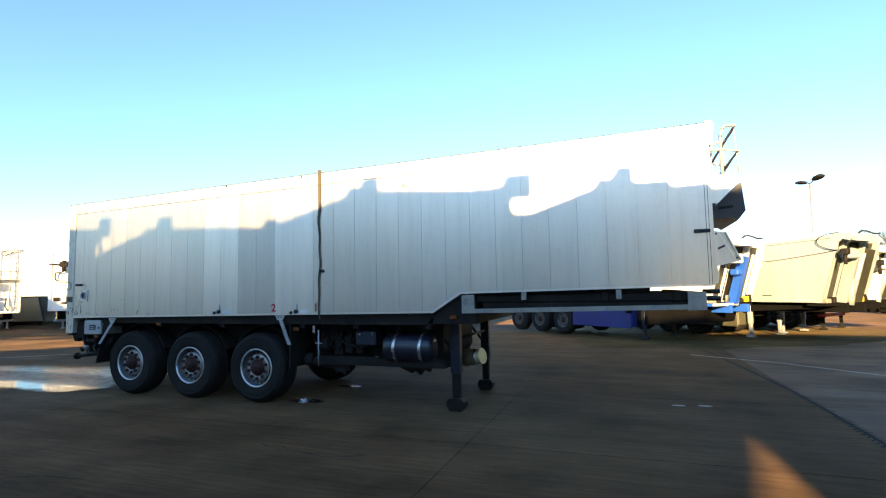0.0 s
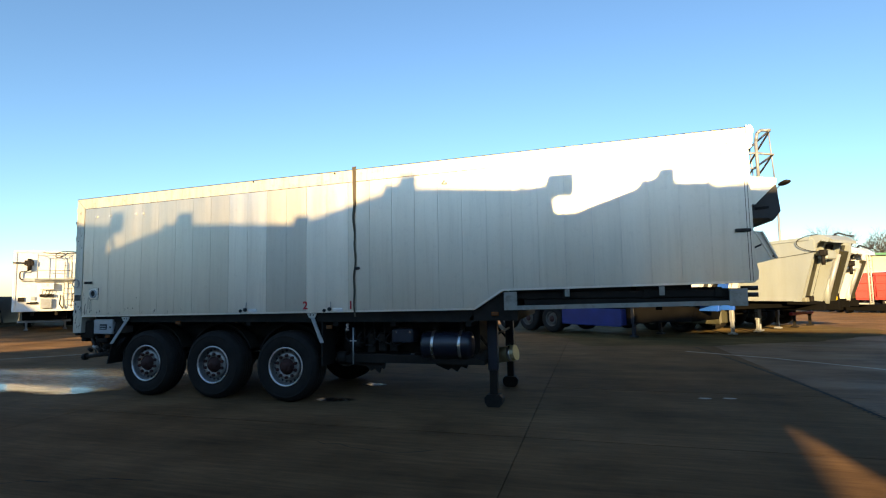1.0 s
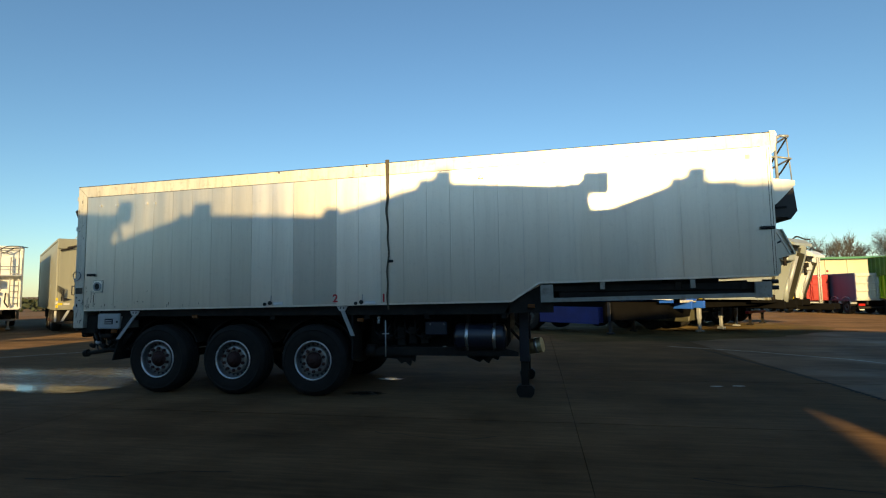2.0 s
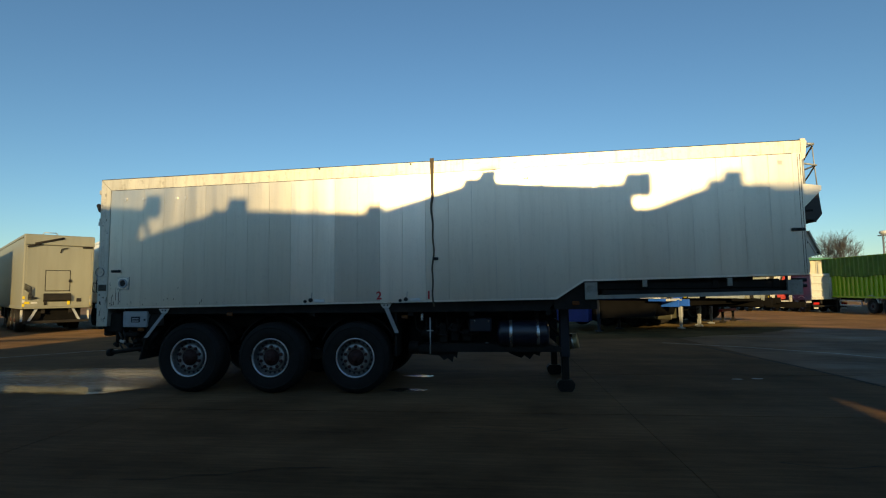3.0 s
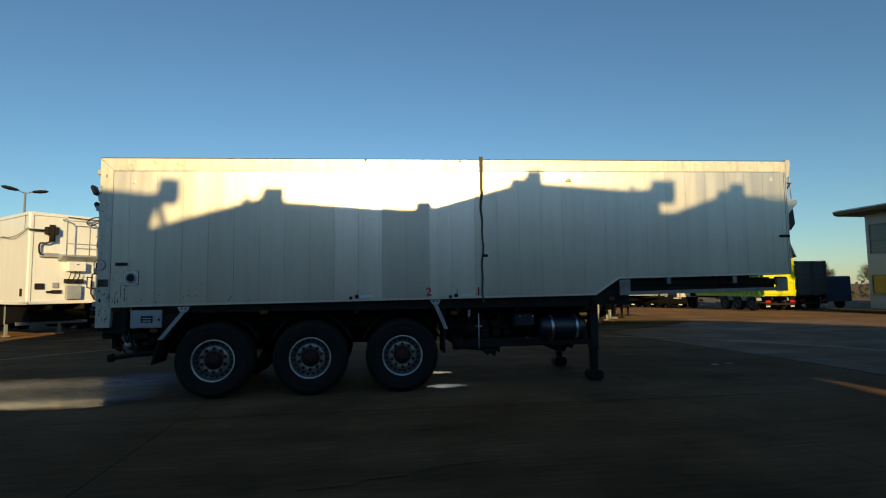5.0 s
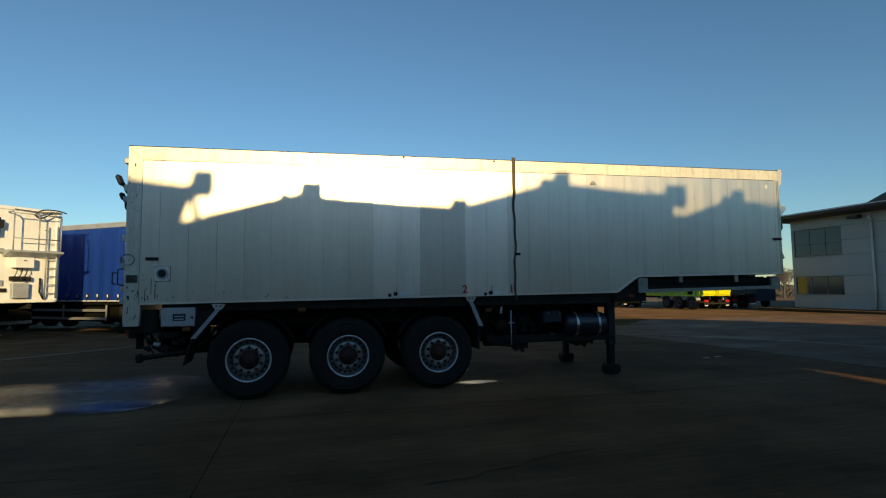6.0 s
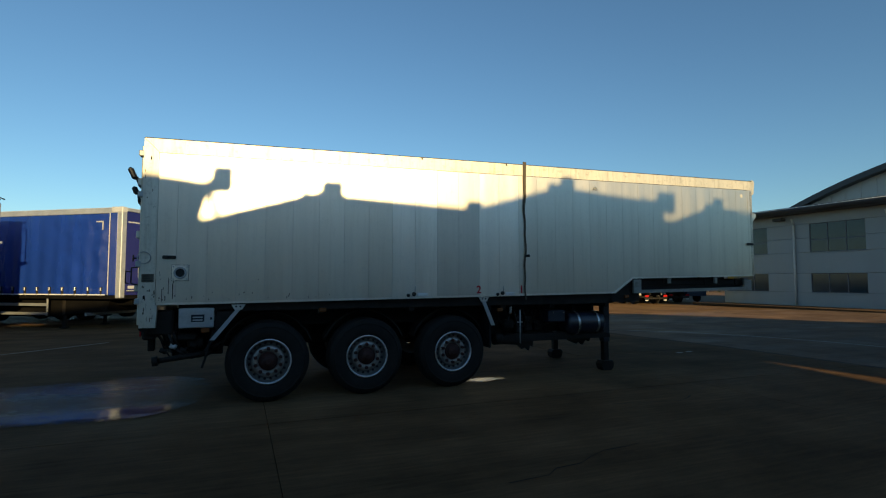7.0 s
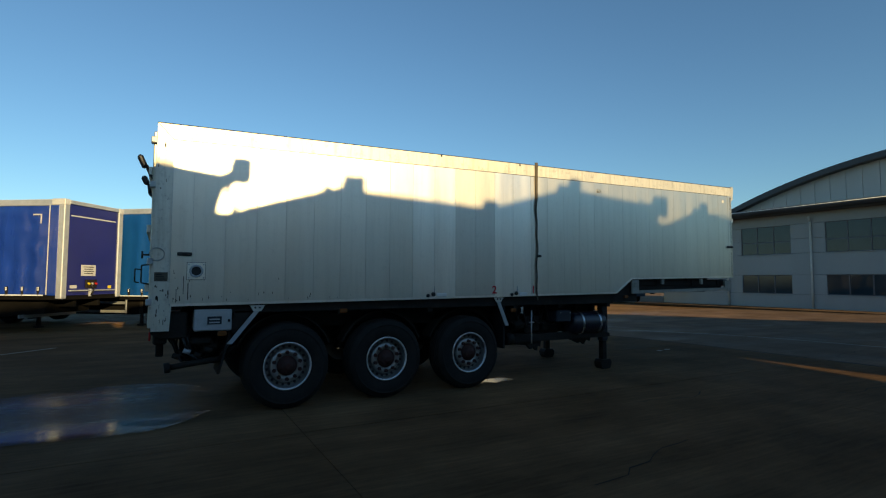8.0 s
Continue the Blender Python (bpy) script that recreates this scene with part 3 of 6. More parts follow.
for x, y, n_steps in ((8.6, -2.6, 9), (3.1, -3.4, 8), (12.6, -0.8, 10), (-1.2, -2.6, 8), (5.6, -1.6, 7)):
    pts = [(x, y)]
    for _ in range(n_steps):
        pts.append((pts[-1][0] + rnd.uniform(0.12, 0.3), pts[-1][1] + rnd.uniform(-0.09, 0.12)))
    crack = bm_new()
    for (xa, ya), (xb, yb) in zip(pts, pts[1:]):
        w = rnd.uniform(0.004, 0.009)
        crack.faces.new([crack.verts.new(p) for p in ((xa, ya - w, 0.0036), (xb, yb - w, 0.0036), (xb, yb + w, 0.0036), (xa, ya + w, 0.0036))])
    tagged(part("concrete_crack", crack, TAR), "thin dark crack across the concrete", "crack", kind="structure")


# ---- main trailer ----
LEN = 10.42
def top_z(x):
    return 3.32 + 0.0192 * x
def bot_z(x):
    if x <= 7.05:
        return 1.285 + 0.0115 * x
    if x <= 7.44:
        return 1.366 + (x - 7.05) * (1.615 - 1.366) / 0.39
    return 1.615 + (x - 7.44) * 0.017


def quad_slab(bm, x0, x1, zlo, zhi, y0, y1, bevel=0.0):
    """An upright board between two sloping edges."""
    pts = [(x0, zlo(x0)), (x1, zlo(x1)), (x1, zhi(x1)), (x0, zhi(x0))]
    return prism(bm, pts, "y", y0, y1)


def main_trailer():
    t = thing("bulk_trailer", "long silver aluminium plank-sided bulk semi-trailer standing on its landing legs, weathered", "trailer")
    # inner shell: closed box behind the planks
    outline = [(0.02, 1.30), (7.05, 1.38), (7.44, 1.63), (LEN - 0.02, 1.68), (LEN - 0.02, top_z(LEN) - 0.02), (0.02, top_z(0) - 0.02)]
    part("body_shell", prism(bm_new(), outline, "y", 0.03, 2.47), GREYSTEEL, t)
    # planks on both sides
    edges = [0.165, 0.38]
    while edges[-1] + 0.343 < 10.22:
        edges.append(edges[-1] + 0.343)
    edges.append(10.301)
    def rail_low(x):
        return top_z(x) - 0.172
    for a, b in zip(edges, edges[1:]):
        mid = (a + b) / 2
        g = 0.0012
        material = ALU_NEW if 3.1 < mid < 3.8 or 4.5 < mid < 5.2 else ALU_DULL if 3.8 < mid < 4.5 else ALU
        cuts = [c for c in (7.05, 7.44) if a < c < b]
        xs = [a + g, *cuts, b - g]
        pts = [(x, bot_z(x) + 0.03) for x in xs] + [(b - g, rail_low(b) - 0.007), (a + g, rail_low(a) - 0.007)]
        # rolled edges: a shallow chamfer along both joints
        bm = prism(bm_new(), pts, "y", 0.0, 0.028)
        part("side_plank", bm, material, t)
        bm = prism(bm_new(), [(x, z) for x, z in pts], "y", 2.472, 2.5)
        part("side_plank", bm, material, t)
    part("joint_seal", quad_slab(bm_new(), 0.17, 10.29, lambda x: rail_low(x) - 0.012, lambda x: rail_low(x) + 0.004, 0.004, 0.03), BLACK, t)
    # frame
    mitre = [(0.004, top_z(0)), (0.168, rail_low(0.168)), (LEN, rail_low(LEN)), (LEN, top_z(LEN))]
    part("top_rail", prism(bm_new(), mitre, "y", -0.006, 0.06), RAIL, t, "cream-stained aluminium top rail")
    part("top_rail", prism(bm_new(), mitre, "y", 2.44, 2.506), RAIL, t)
    part("roof_lip", prism(bm_new(), [(0.0, top_z(0)), (LEN, top_z(LEN)), (LEN, top_z(LEN) + 0.008), (0.0, top_z(0) + 0.008)], "y", -0.010, 0.03), STEEL_DARK, t)
    rear = [(0.0, 1.02), (0.175, 1.02), (0.19, 1.29), (0.163, 1.30), (0.163, rail_low(0.163)), (0.0, top_z(0) - 0.003)]
    part("rear_post", prism(bm_new(), rear, "y", -0.008, 0.12), RAIL, t, "scuffed cream rear corner post")
    part("rear_post", prism(bm_new(), rear, "y", 2.38, 2.508), RAIL, t)
    part("front_post", quad_slab(bm_new(), 10.30, LEN, bot_z, rail_low, -0.004, 0.08), ALU, t)
    part("front_post", quad_slab(bm_new(), 10.30, LEN, bot_z, rail_low, 2.42, 2.504), ALU, t)
    for x in (10.365, 10.395):
        part("post_fold", quad_slab(bm_new(), x, x + 0.006, lambda q: bot_z(q) + 0.02, lambda q: rail_low(q) - 0.02, -0.0062, -0.0035), BROWNPLATE, t)
    sill = [(0.18, 1.288), (7.05, 1.366), (7.44, 1.615), (10.30, bot_z(10.30)), (10.30, bot_z(10.30) + 0.028), (7.43, 1.643), (7.04, 1.394), (0.18, 1.316)]
    part("bottom_sill", prism(bm_new(), sill, "y", -0.010, 0.05), ALU_NEW, t)
    part("bottom_sill", prism(bm_new(), sill, "y", 2.45, 2.51), ALU_NEW, t)
    part("rear_door", box(bm_new(), -0.035, 0.02, 0.08, 2.42, 1.05, 3.24, 0.01), RAIL, t)
    for z in (1.45, 2.1, 2.75):
        cuboid("door_rib", t, RAIL, -0.075, -0.033, 0.1, 2.4, z, z + 0.09, 0.008)
    # roof sheet, slightly sagging
    bm = bm_new()
    for k in range(20):
        x0, x1 = k * LEN / 20, (k + 1) * LEN / 20
        s0, s1 = -0.02 - 0.012 * (k % 2), -0.02 - 0.012 * ((k + 1) % 2)
        vs = [bm.verts.new(p) for p in ((x0, 0.05, top_z(x0) + s0), (x1, 0.05, top_z(x1) + s1), (x1, 2.45, top_z(x1) + s1), (x0, 2.45, top_z(x0) + s0))]
        bm.faces.new(vs)
    part("roof_sheet", bm, GREYSTEEL, t)
    # ratchet strap
    bm = bm_new()
    prev = None
    for k in range(41):
        z = 3.47 - k * (3.47 - 1.28) / 40
        w = 0.014 + 0.016 * max(0, 1 - (3.47 - z) / 0.9) if k < 18 else 0.0125
        x = 5.29 + (0.008 * math.sin(k * 0.8) + 0.010 * math.sin(k * 0.33) if k > 9 else 0.0)
        a, b = bm.verts.new((x - w, -0.018, z)), bm.verts.new((x + w, -0.018, z))
        c, d = bm.verts.new((x + w, -0.012, z)), bm.verts.new((x - w, -0.012, z))
        if prev:
            for i in range(4):
                bm.faces.new((prev[i], prev[(i + 1) % 4], (a, b, c, d)[(i + 1) % 4], (a, b, c, d)[i]))
        else:
            bm.faces.new((a, b, c, d))
        prev = (a, b, c, d)
    bm.faces.new(tuple(reversed(prev)))
    bmesh.ops.recalc_face_normals(bm, faces=bm.faces[:])
    part("ratchet_strap", bm, STRAP, t, "dirty brown webbing strap")
    # marker lamps, plates, holes
    for x, z, w in ((0.305, 1.87, 0.075), (5.33, 1.975, 0.04), (10.32, 2.285, 0.085)):
        m = cuboid("marker_lamp", t, BLACK, x - w, x + w, -0.035, 0.0, z - 0.02, z + 0.02, 0.008, "black side marker lamp")
        cuboid("lens", m, STEEL_DARK, x - w * 0.35, x + w * 0.35, -0.038, -0.03, z - 0.010, z + 0.010, 0.002)
    cuboid("port_gasket", t, BLACK, 0.331, 0.524, -0.006, 0.002, 1.581, 1.779, 0.002)
    p = cuboid("port_plate", t, ALU_NEW, 0.335, 0.52, -0.012, 0.002, 1.585, 1.775, 0.004)
    part("port_ring", lathe(bm_new(), [(0.072, 0.0), (0.072, -0.018), (0.052, -0.022), (0.05, 0.0)], 0.428, -0.01, 1.68, 24, caps=False), GREYSTEEL, p)
    part("port_hole", tube(bm_new(), (0.428, -0.0135, 1.68), (0.428, -0.01, 1.68), 0.05, seg=20), BLACK, p, "dark round port")
    for dx in (-0.075, 0.075):
        for dz in (-0.075, 0.075):
            part("bolt", tube(bm_new(), (0.428 + dx, -0.02, 1.68 + dz), (0.428 + dx, -0.01, 1.68 + dz), 0.008, seg=6), GREYSTEEL, p)
    cuboid("rear_plate", t, BROWNPLATE, 0.015, 0.145, -0.016, -0.006, 1.565, 1.665, 0.003, "dull plate with unreadable marks")
    for k in range(3):
        cuboid("mark_bar", t, BLACK, 0.03, 0.13 - 0.02 * k, -0.018, -0.015, 1.585 + 0.025 * k, 1.595 + 0.025 * k, 0)
    for x, z in ((3.567, 3.386), (4.97, 3.407)):
        part("rail_hole", tube(bm_new(), (x, -0.009, z - 0.012), (x, 0.0, z - 0.012), 0.016, seg=12), BLACK, t)
    for x, txt in ((4.483, "2"), (5.223, "1")):
        letters("number", txt, 0.16, pose(x, -0.003, 1.442, 90), RED, t, "red painted number " + txt)
    for x in (3.36, 4.80):
        for dx, r, z in ((0.0, 0.024, 1.372), (0.085, 0.03, 1.39)):
            part("cap", lathe(bm_new(), [(r, 0.0), (r, -0.02), (r * 0.6, -0.03)], x + dx, 0.0, z, 16), BLACK, t, "black round cap")
        part("valve_stem", tube(bm_new(), (x + 0.10, -0.012, 1.40), (x + 0.105, -0.008, 1.50), 0.006, seg=6), GREYSTEEL, t)
        cuboid("tag", t, TAGWHITE, x + 0.135, x + 0.30, -0.016, 0.0, 1.355, 1.405, 0.012, "white rounded tag")
    # tie rings and faded decals high on the side
    for x in (0.42, 0.72, 1.27, 1.42):
        part("rivet", tube(bm_new(), (x, -0.012, 3.0), (x, 0.0, 3.0), 0.02, seg=10), ALU_NEW, t)
    part("tie_ring", pipe(bm_new(), [(6.62, -0.016, 3.115), (6.66, -0.02, 3.165), (6.70, -0.016, 3.115), (6.62, -0.016, 3.115)], 0.008), GREYSTEEL, t)
    cuboid("decal_scrap", t, WHITEBOX, 10.11, 10.17, -0.002, 0.0, 3.19, 3.25, 0)
    for k, (x, z0, z1) in enumerate(((0.30, 1.42, 1.62), (0.345, 1.36, 1.55), (0.23, 1.33, 1.48), (0.265, 1.345, 1.40))):
        cuboid("scuff", t, STEEL_DARK, x, x + 0.006 + 0.003 * (k % 2), -0.0015, 0.0, z0, z1, 0)

    rnd = random.Random(11)
    for k in range(26):
        x = rnd.uniform(0.012, 0.15)
        z = rnd.choice((rnd.uniform(1.05, 1.6), rnd.uniform(2.4, 3.1)))
        w, h = rnd.uniform(0.004, 0.02), rnd.uniform(0.008, 0.07)
        part("scuff", prism(bm_new(), [(x, z), (x + w, z + h * 0.2), (x + w * 0.7, z + h), (x - w * 0.2, z + h * 0.7)], "y", -0.0096, -0.006), BROWNPLATE if k % 3 else STEEL_DARK, t)
    for k in range(30):
        x = 0.2 + rnd.random() ** 2 * 2.2
        z = 1.34 + rnd.random() ** 2 * 0.35
        w, h = rnd.uniform(0.003, 0.012), rnd.uniform(0.01, 0.05)
        part("grime_fleck", prism(bm_new(), [(x, z), (x + w, z + h * 0.3), (x + w * 0.6, z + h), (x - w * 0.3, z + h * 0.6)], "y", -0.0014, 0.0), BROWNPLATE, t)

    # ---- running gear ----
    for y in (0.72, 1.66):
        rail = [(0.35, 1.02), (6.7, 1.05), (7.3, 1.33), (10.2, 1.42), (10.2, 1.55), (7.2, 1.50), (6.5, 1.28), (0.35, 1.26)]
        part("chassis_rail", prism(bm_new(), rail, "y", y, y + 0.12), STEEL_DARK, t)
    for x in (0.5, 1.0, 2.1, 3.4, 4.9, 5.8, 6.9):
        cuboid("cross_member", t, STEEL_DARK, x, x + 0.08, 0.08, 2.42, 1.14, 1.27)
    for x in (8.2, 9.2, 10.0):
        cuboid("cross_member", t, STEEL_DARK, x, x + 0.08, 0.08, 2.42, 1.50, 1.62)
    for x in (1.48, 2.79, 4.10):
        z = 0.53
        wheel(t, x, 0.07, z, 1, True)
        wheel(t, x, 2.43, z, -1, True)
        part("axle", tube(bm_new(), (x, 0.25, z), (x, 2.25, z), 0.065, seg=14), STEEL_DARK, t)
        for y in (0.74, 1.76):
            part("air_spring", lathe(bm_new(), [(0.10, 0), (0.13, 0.05), (0.12, 0.11), (0.13, 0.17), (0.10, 0.24)], 0, 0, 0, 16), RUBBER, t).matrix_basis = pose(x - 0.35, y, 0.76, 90)
            part("trailing_arm", prism(bm_new(), [(x - 0.45, 0.62), (x + 0.1, 0.55), (x + 0.55, 0.85), (x + 0.55, 1.05), (x + 0.42, 1.05), (x + 0.05, 0.66), (x - 0.45, 0.72)], "y", y - 0.04, y + 0.04), STEEL_DARK, t)
    # mudguard flaps and their stays
    for xa, za, xb, zb in ((1.10, 1.27, 0.80, 0.84), (4.58, 1.32, 4.74, 0.90)):
        plate = prism(bm_new(), [(xa - 0.085, za + 0.012), (xa + 0.085, za + 0.012), (xa + 0.045, za - 0.055), (xa - 0.045, za - 0.055)], "y", 0.02, 0.035)
        pl = part("bracket_plate", plate, WHITEBOX, t, "pale bracket plate with bolt holes")
        for dx in (-0.025, 0.025):
            part("bolt_hole", tube(bm_new(), (xa + dx, 0.018, za - 0.015), (xa + dx, 0.022, za - 0.015), 0.012, seg=8), BLACK, pl)
        part("stay", prism(bm_new(), [(xa - 0.03, za - 0.05), (xa + 0.03, za - 0.05), (xb + 0.03, zb), (xb - 0.03, zb)], "y", 0.03, 0.045), GREYSTEEL, t, "pale steel mudguard stay")
    part("mudflap", prism(bm_new(), [(0.81, 1.00), (0.835, 1.00), (0.705, 0.50), (0.68, 0.50)], "y", 0.06, 0.54), RUBBER, t)
    part("mudflap_bracket", prism(bm_new(), [(0.86, 1.22), (1.06, 1.22), (0.86, 0.96), (0.79, 0.96)], "y", 0.06, 0.10), STEEL_DARK, t)
    cuboid("mudflap", t, RUBBER, 4.70, 4.73, 0.08, 0.48, 0.55, 1.25, 0.004)
    for x in (0.8, 4.72):
        cuboid("mudflap", t, RUBBER, x, x + 0.03, 2.02, 2.42, 0.5, 1.22, 0.004)
    for x in (1.48, 2.79, 4.10):
        arch = []
        for k in range(11):
            a = math.pi * (0.12 + 0.76 * k / 10)
            arch.append((x + 0.62 * math.cos(a), 0.55 + 0.62 * math.sin(a)))
        arch += [(p[0] * 1.0 + (x - p[0]) * 0.03, p[1] - 0.015) for p in reversed(arch)]
        part("mudguard", prism(bm_new(), arch, "y", 0.26, 0.50), STEEL_DARK, t)
    # Added dark plate: hides the lit background above the wheels.
    cuboid("inner_blind", t, STEEL_DARK, 0.9, 4.75, 1.22, 1.28, 0.62, 1.24, 0.01)
    # tool box
    tb = cuboid("tool_box", t, GREYSTEEL, 0.42, 0.82, 0.02, 0.45, 1.0, 1.245, 0.012, "pale grey tool box with a dark label")
    cuboid("label_plate", tb, STEEL_BLUE, 0.56, 0.71, 0.014, 0.021, 1.075, 1.165, 0.002, "dark label with unreadable marks")
    for k in range(2):
        cuboid("label_bar", tb, GREYSTEEL, 0.58, 0.69, 0.011, 0.014, 1.09 + 0.035 * k, 1.105 + 0.035 * k, 0)
    cuboid("latch", tb, BLACK, 0.775, 0.80, 0.008, 0.02, 1.10, 1.13, 0.002)
    # rear end gear
    cuboid("bumper_beam", t, STEEL_DARK, 0.02, 0.16, 0.12, 2.38, 0.86, 1.02, 0.02)
    cuboid("rear_bracket", t, STEEL_DARK, 0.06, 0.36, 0.07, 0.22, 0.92, 1.22, 0.02)
    cuboid("underrun_post", t, STEEL_DARK, 0.05, 0.13, 0.35, 0.45, 0.70, 0.9, 0.01)
    cuboid("underrun_post", t, STEEL_DARK, 0.05, 0.13, 2.05, 2.15, 0.55, 0.9, 0.01)
    part("drain_pipe", tube(bm_new(), (0.20, 0.10, 0.61), (0.76, 0.13, 0.675), 0.034, seg=12), STEEL_DARK, t, "stub pipe under the tail")
    part("pipe_cap", tube(bm_new(), (0.14, 0.097, 0.603), (0.20, 0.10, 0.61), 0.058, seg=14), STEEL_DARK, t)
    part("rubber_stop", tube(bm_new(), (0.04, 0.03, 1.02), (0.04, 0.12, 1.02), 0.05, seg=12), RUBBER, t)
    part("rubber_stop", tube(bm_new(), (0.04, 2.38, 1.02), (0.04, 2.47, 1.02), 0.05, seg=12), RUBBER, t)
    for k in range(5):
        y = 0.25 + 0.12 * k
        pts = [(0.35 + 0.05 * k, y, 1.0), (0.45 + 0.06 * k, y, 0.72 - 0.03 * (k % 3)), (0.72 + 0.05 * k, y + 0.05, 0.68), (1.0, y + 0.1, 0.85)]
        rod("air_hose", t, BLACK, pts, 0.012)
    hz = random.Random(23)
    for k in range(9):
        x, y = hz.uniform(0.16, 0.5), hz.uniform(0.08, 0.35)
        pts = [(x, y, hz.uniform(0.92, 1.05)), (x + hz.uniform(-0.06, 0.12), y + 0.03, hz.uniform(0.70, 0.82)), (x + hz.uniform(0.12, 0.28), y + 0.02, hz.uniform(0.56, 0.68)), (x + hz.uniform(0.3, 0.45), y + 0.05, hz.uniform(0.62, 0.78)), (x + 0.55, y + 0.1, hz.uniform(0.8, 0.95))]
        rod("brake_hose", t, BLACK if k % 3 else STEEL_DARK, pts, hz.uniform(0.009, 0.02), seg=6)
    for k in range(4):
        x, z = 0.22 + 0.11 * k, 0.74 + 0.05 * (k % 2)
        part("hose_coupling", tube(bm_new(), (x, 0.12, z), (x + 0.07, 0.11, z - 0.03), 0.03, seg=10), GREYSTEEL if k == 1 else STEEL_DARK, t)
    # Added dark backing, so no light shows between the hoses.
    cuboid("back_blind", t, STEEL_DARK, 0.30, 0.92, 0.56, 0.62, 0.60, 1.22, 0.01)
    part("coupling_block", lathe(bm_new(), [(0.05, 0.0), (0.07, 0.03), (0.05, 0.06), (0.075, 0.09), (0.075, 0.15), (0.04, 0.18)], 0, 0, 0, 14), STEEL_DARK, t).matrix_basis = pose(0.52, 0.2, 0.80, 0, 0, -70)
    cuboid("hose_clamp", t, STEEL_DARK, 0.40, 0.62, 0.10, 0.30, 0.84, 0.92, 0.02)
    cuboid("tail_lamp", t, REDLENS, -0.02, 0.0, 0.2, 0.5, 0.9, 1.0, 0.006)
    cuboid("tail_lamp", t, REDLENS, -0.02, 0.0, 2.0, 2.3, 0.9, 1.0, 0.006)
    # work lamps and catches on the rear face
    for z, s in ((2.93, 1.0), (2.72, 0.7)):
        wl = part("work_lamp", box(bm_new(), -0.03, 0.03, -0.055 * s, 0.055 * s, -0.075 * s, 0.075 * s, 0.02), BLACK, t, "black work lamp on a bracket")
        wl.matrix_basis = pose(-0.12 * s - 0.02, 0.16, z - 0.03, 0, -24, 0)
        rod("lamp_arm", t, BLACK, [(-0.10 * s, 0.16, z - 0.07), (-0.055, 0.14, z - 0.18), (-0.02, 0.12, z - 0.22)], 0.018)
    part("door_catch", lathe(bm_new(), [(0.075, 0.0), (0.075, 0.010), (0.066, 0.010), (0.066, 0.0)], 0.035, -0.022, 1.86, 20, caps=False), GREYSTEEL, t)
    rod("door_handle", t, BLACK, [(-0.02, 0.1, 1.53), (-0.11, 0.1, 1.55), (-0.11, 0.1, 1.74), (-0.02, 0.1, 1.75)], 0.008)
    rod("door_handle", t, BLACK, [(-0.10, 0.1, 1.69), (-0.17, 0.1, 1.70), (-0.17, 0.1, 1.56), (-0.13, 0.1, 1.55)], 0.007)
    rod("door_handle", t, BLACK, [(-0.02, 0.2, 1.86), (-0.12, 0.2, 1.86)], 0.010)
    rod("handle_bar", t, BLACK, [(-0.11, 0.2, 1.82), (-0.11, 0.2, 1.90)], 0.010)
    for z in (1.3, 1.75, 2.6, 3.1):
        cuboid("hinge", t, GREYSTEEL, -0.06, 0.005, 0.02, 0.13, z, z + 0.07, 0.008)

    # mid-section equipment
    tank = part("air_tank", lathe(bm_new(), [(0.10, 0.0), (0.18, 0.03), (0.195, 0.07), (0.195, 0.69), (0.18, 0.73), (0.10, 0.76)], 0, 0, 0, 32), TANK, t, "dark blue air tank with bright bands")
    tank.matrix_basis = pose(6.20, 0.30, 0.865, 0, 0, -90)
    for d in (0.20, 0.59):
        part("band", lathe(bm_new(), [(0.197, d - 0.022), (0.204, d - 0.02), (0.204, d + 0.02), (0.197, d + 0.022)], 0, 0, 0, 32, caps=False), CHROME, tank, "bright steel band")
        cuboid("tank_hanger", t, STEEL_DARK, 6.20 + d - 0.03, 6.20 + d + 0.03, 0.28, 0.40, 0.70, 1.30, 0.01)
    vb = cuboid("valve_box", t, STEEL_BLUE, 5.80, 6.12, 0.12, 0.42, 0.90, 1.10, 0.02, "dark valve box")
    for dx in (0.08, 0.28):
        part("stud", tube(bm_new(), (5.80 + dx, 0.11, 1.06), (5.80 + dx, 0.125, 1.06), 0.012, seg=8), CHROME, vb)
    part("hanging_bracket", prism(bm_new(), [(4.98, 0.66), (5.62, 0.66), (5.60, 0.50), (5.55, 0.53), (5.53, 0.44), (5.46, 0.50), (5.40, 0.47), (5.33, 0.54), (5.0, 0.57)], "y", 0.30, 0.36), STEEL_DARK, t)
    part("hanging_bracket", prism(bm_new(), [(6.25, 0.66), (7.0, 0.66), (6.93, 0.60), (6.86, 0.62), (6.82, 0.52), (6.74, 0.55), (6.68, 0.47), (6.60, 0.53), (6.55, 0.49), (6.38, 0.56)], "y", 0.42, 0.48), STEEL_DARK, t)
    part("brake_chamber", tube(bm_new(), (4.88, 0.30, 0.66), (5.02, 0.30, 0.66), 0.095, seg=18), STEEL_DARK, t)
    part("brake_chamber", tube(bm_new(), (5.06, 0.35, 0.86), (5.24, 0.35, 0.88), 0.085, seg=18), STEEL_DARK, t)
    rod("lever", t, GREYSTEEL, [(5.23, 0.06, 1.12), (5.23, 0.06, 0.60)], 0.010, "thin steel lever rod")
    rod("lever", t, GREYSTEEL, [(5.18, 0.06, 0.93), (5.28, 0.06, 0.93)], 0.008)
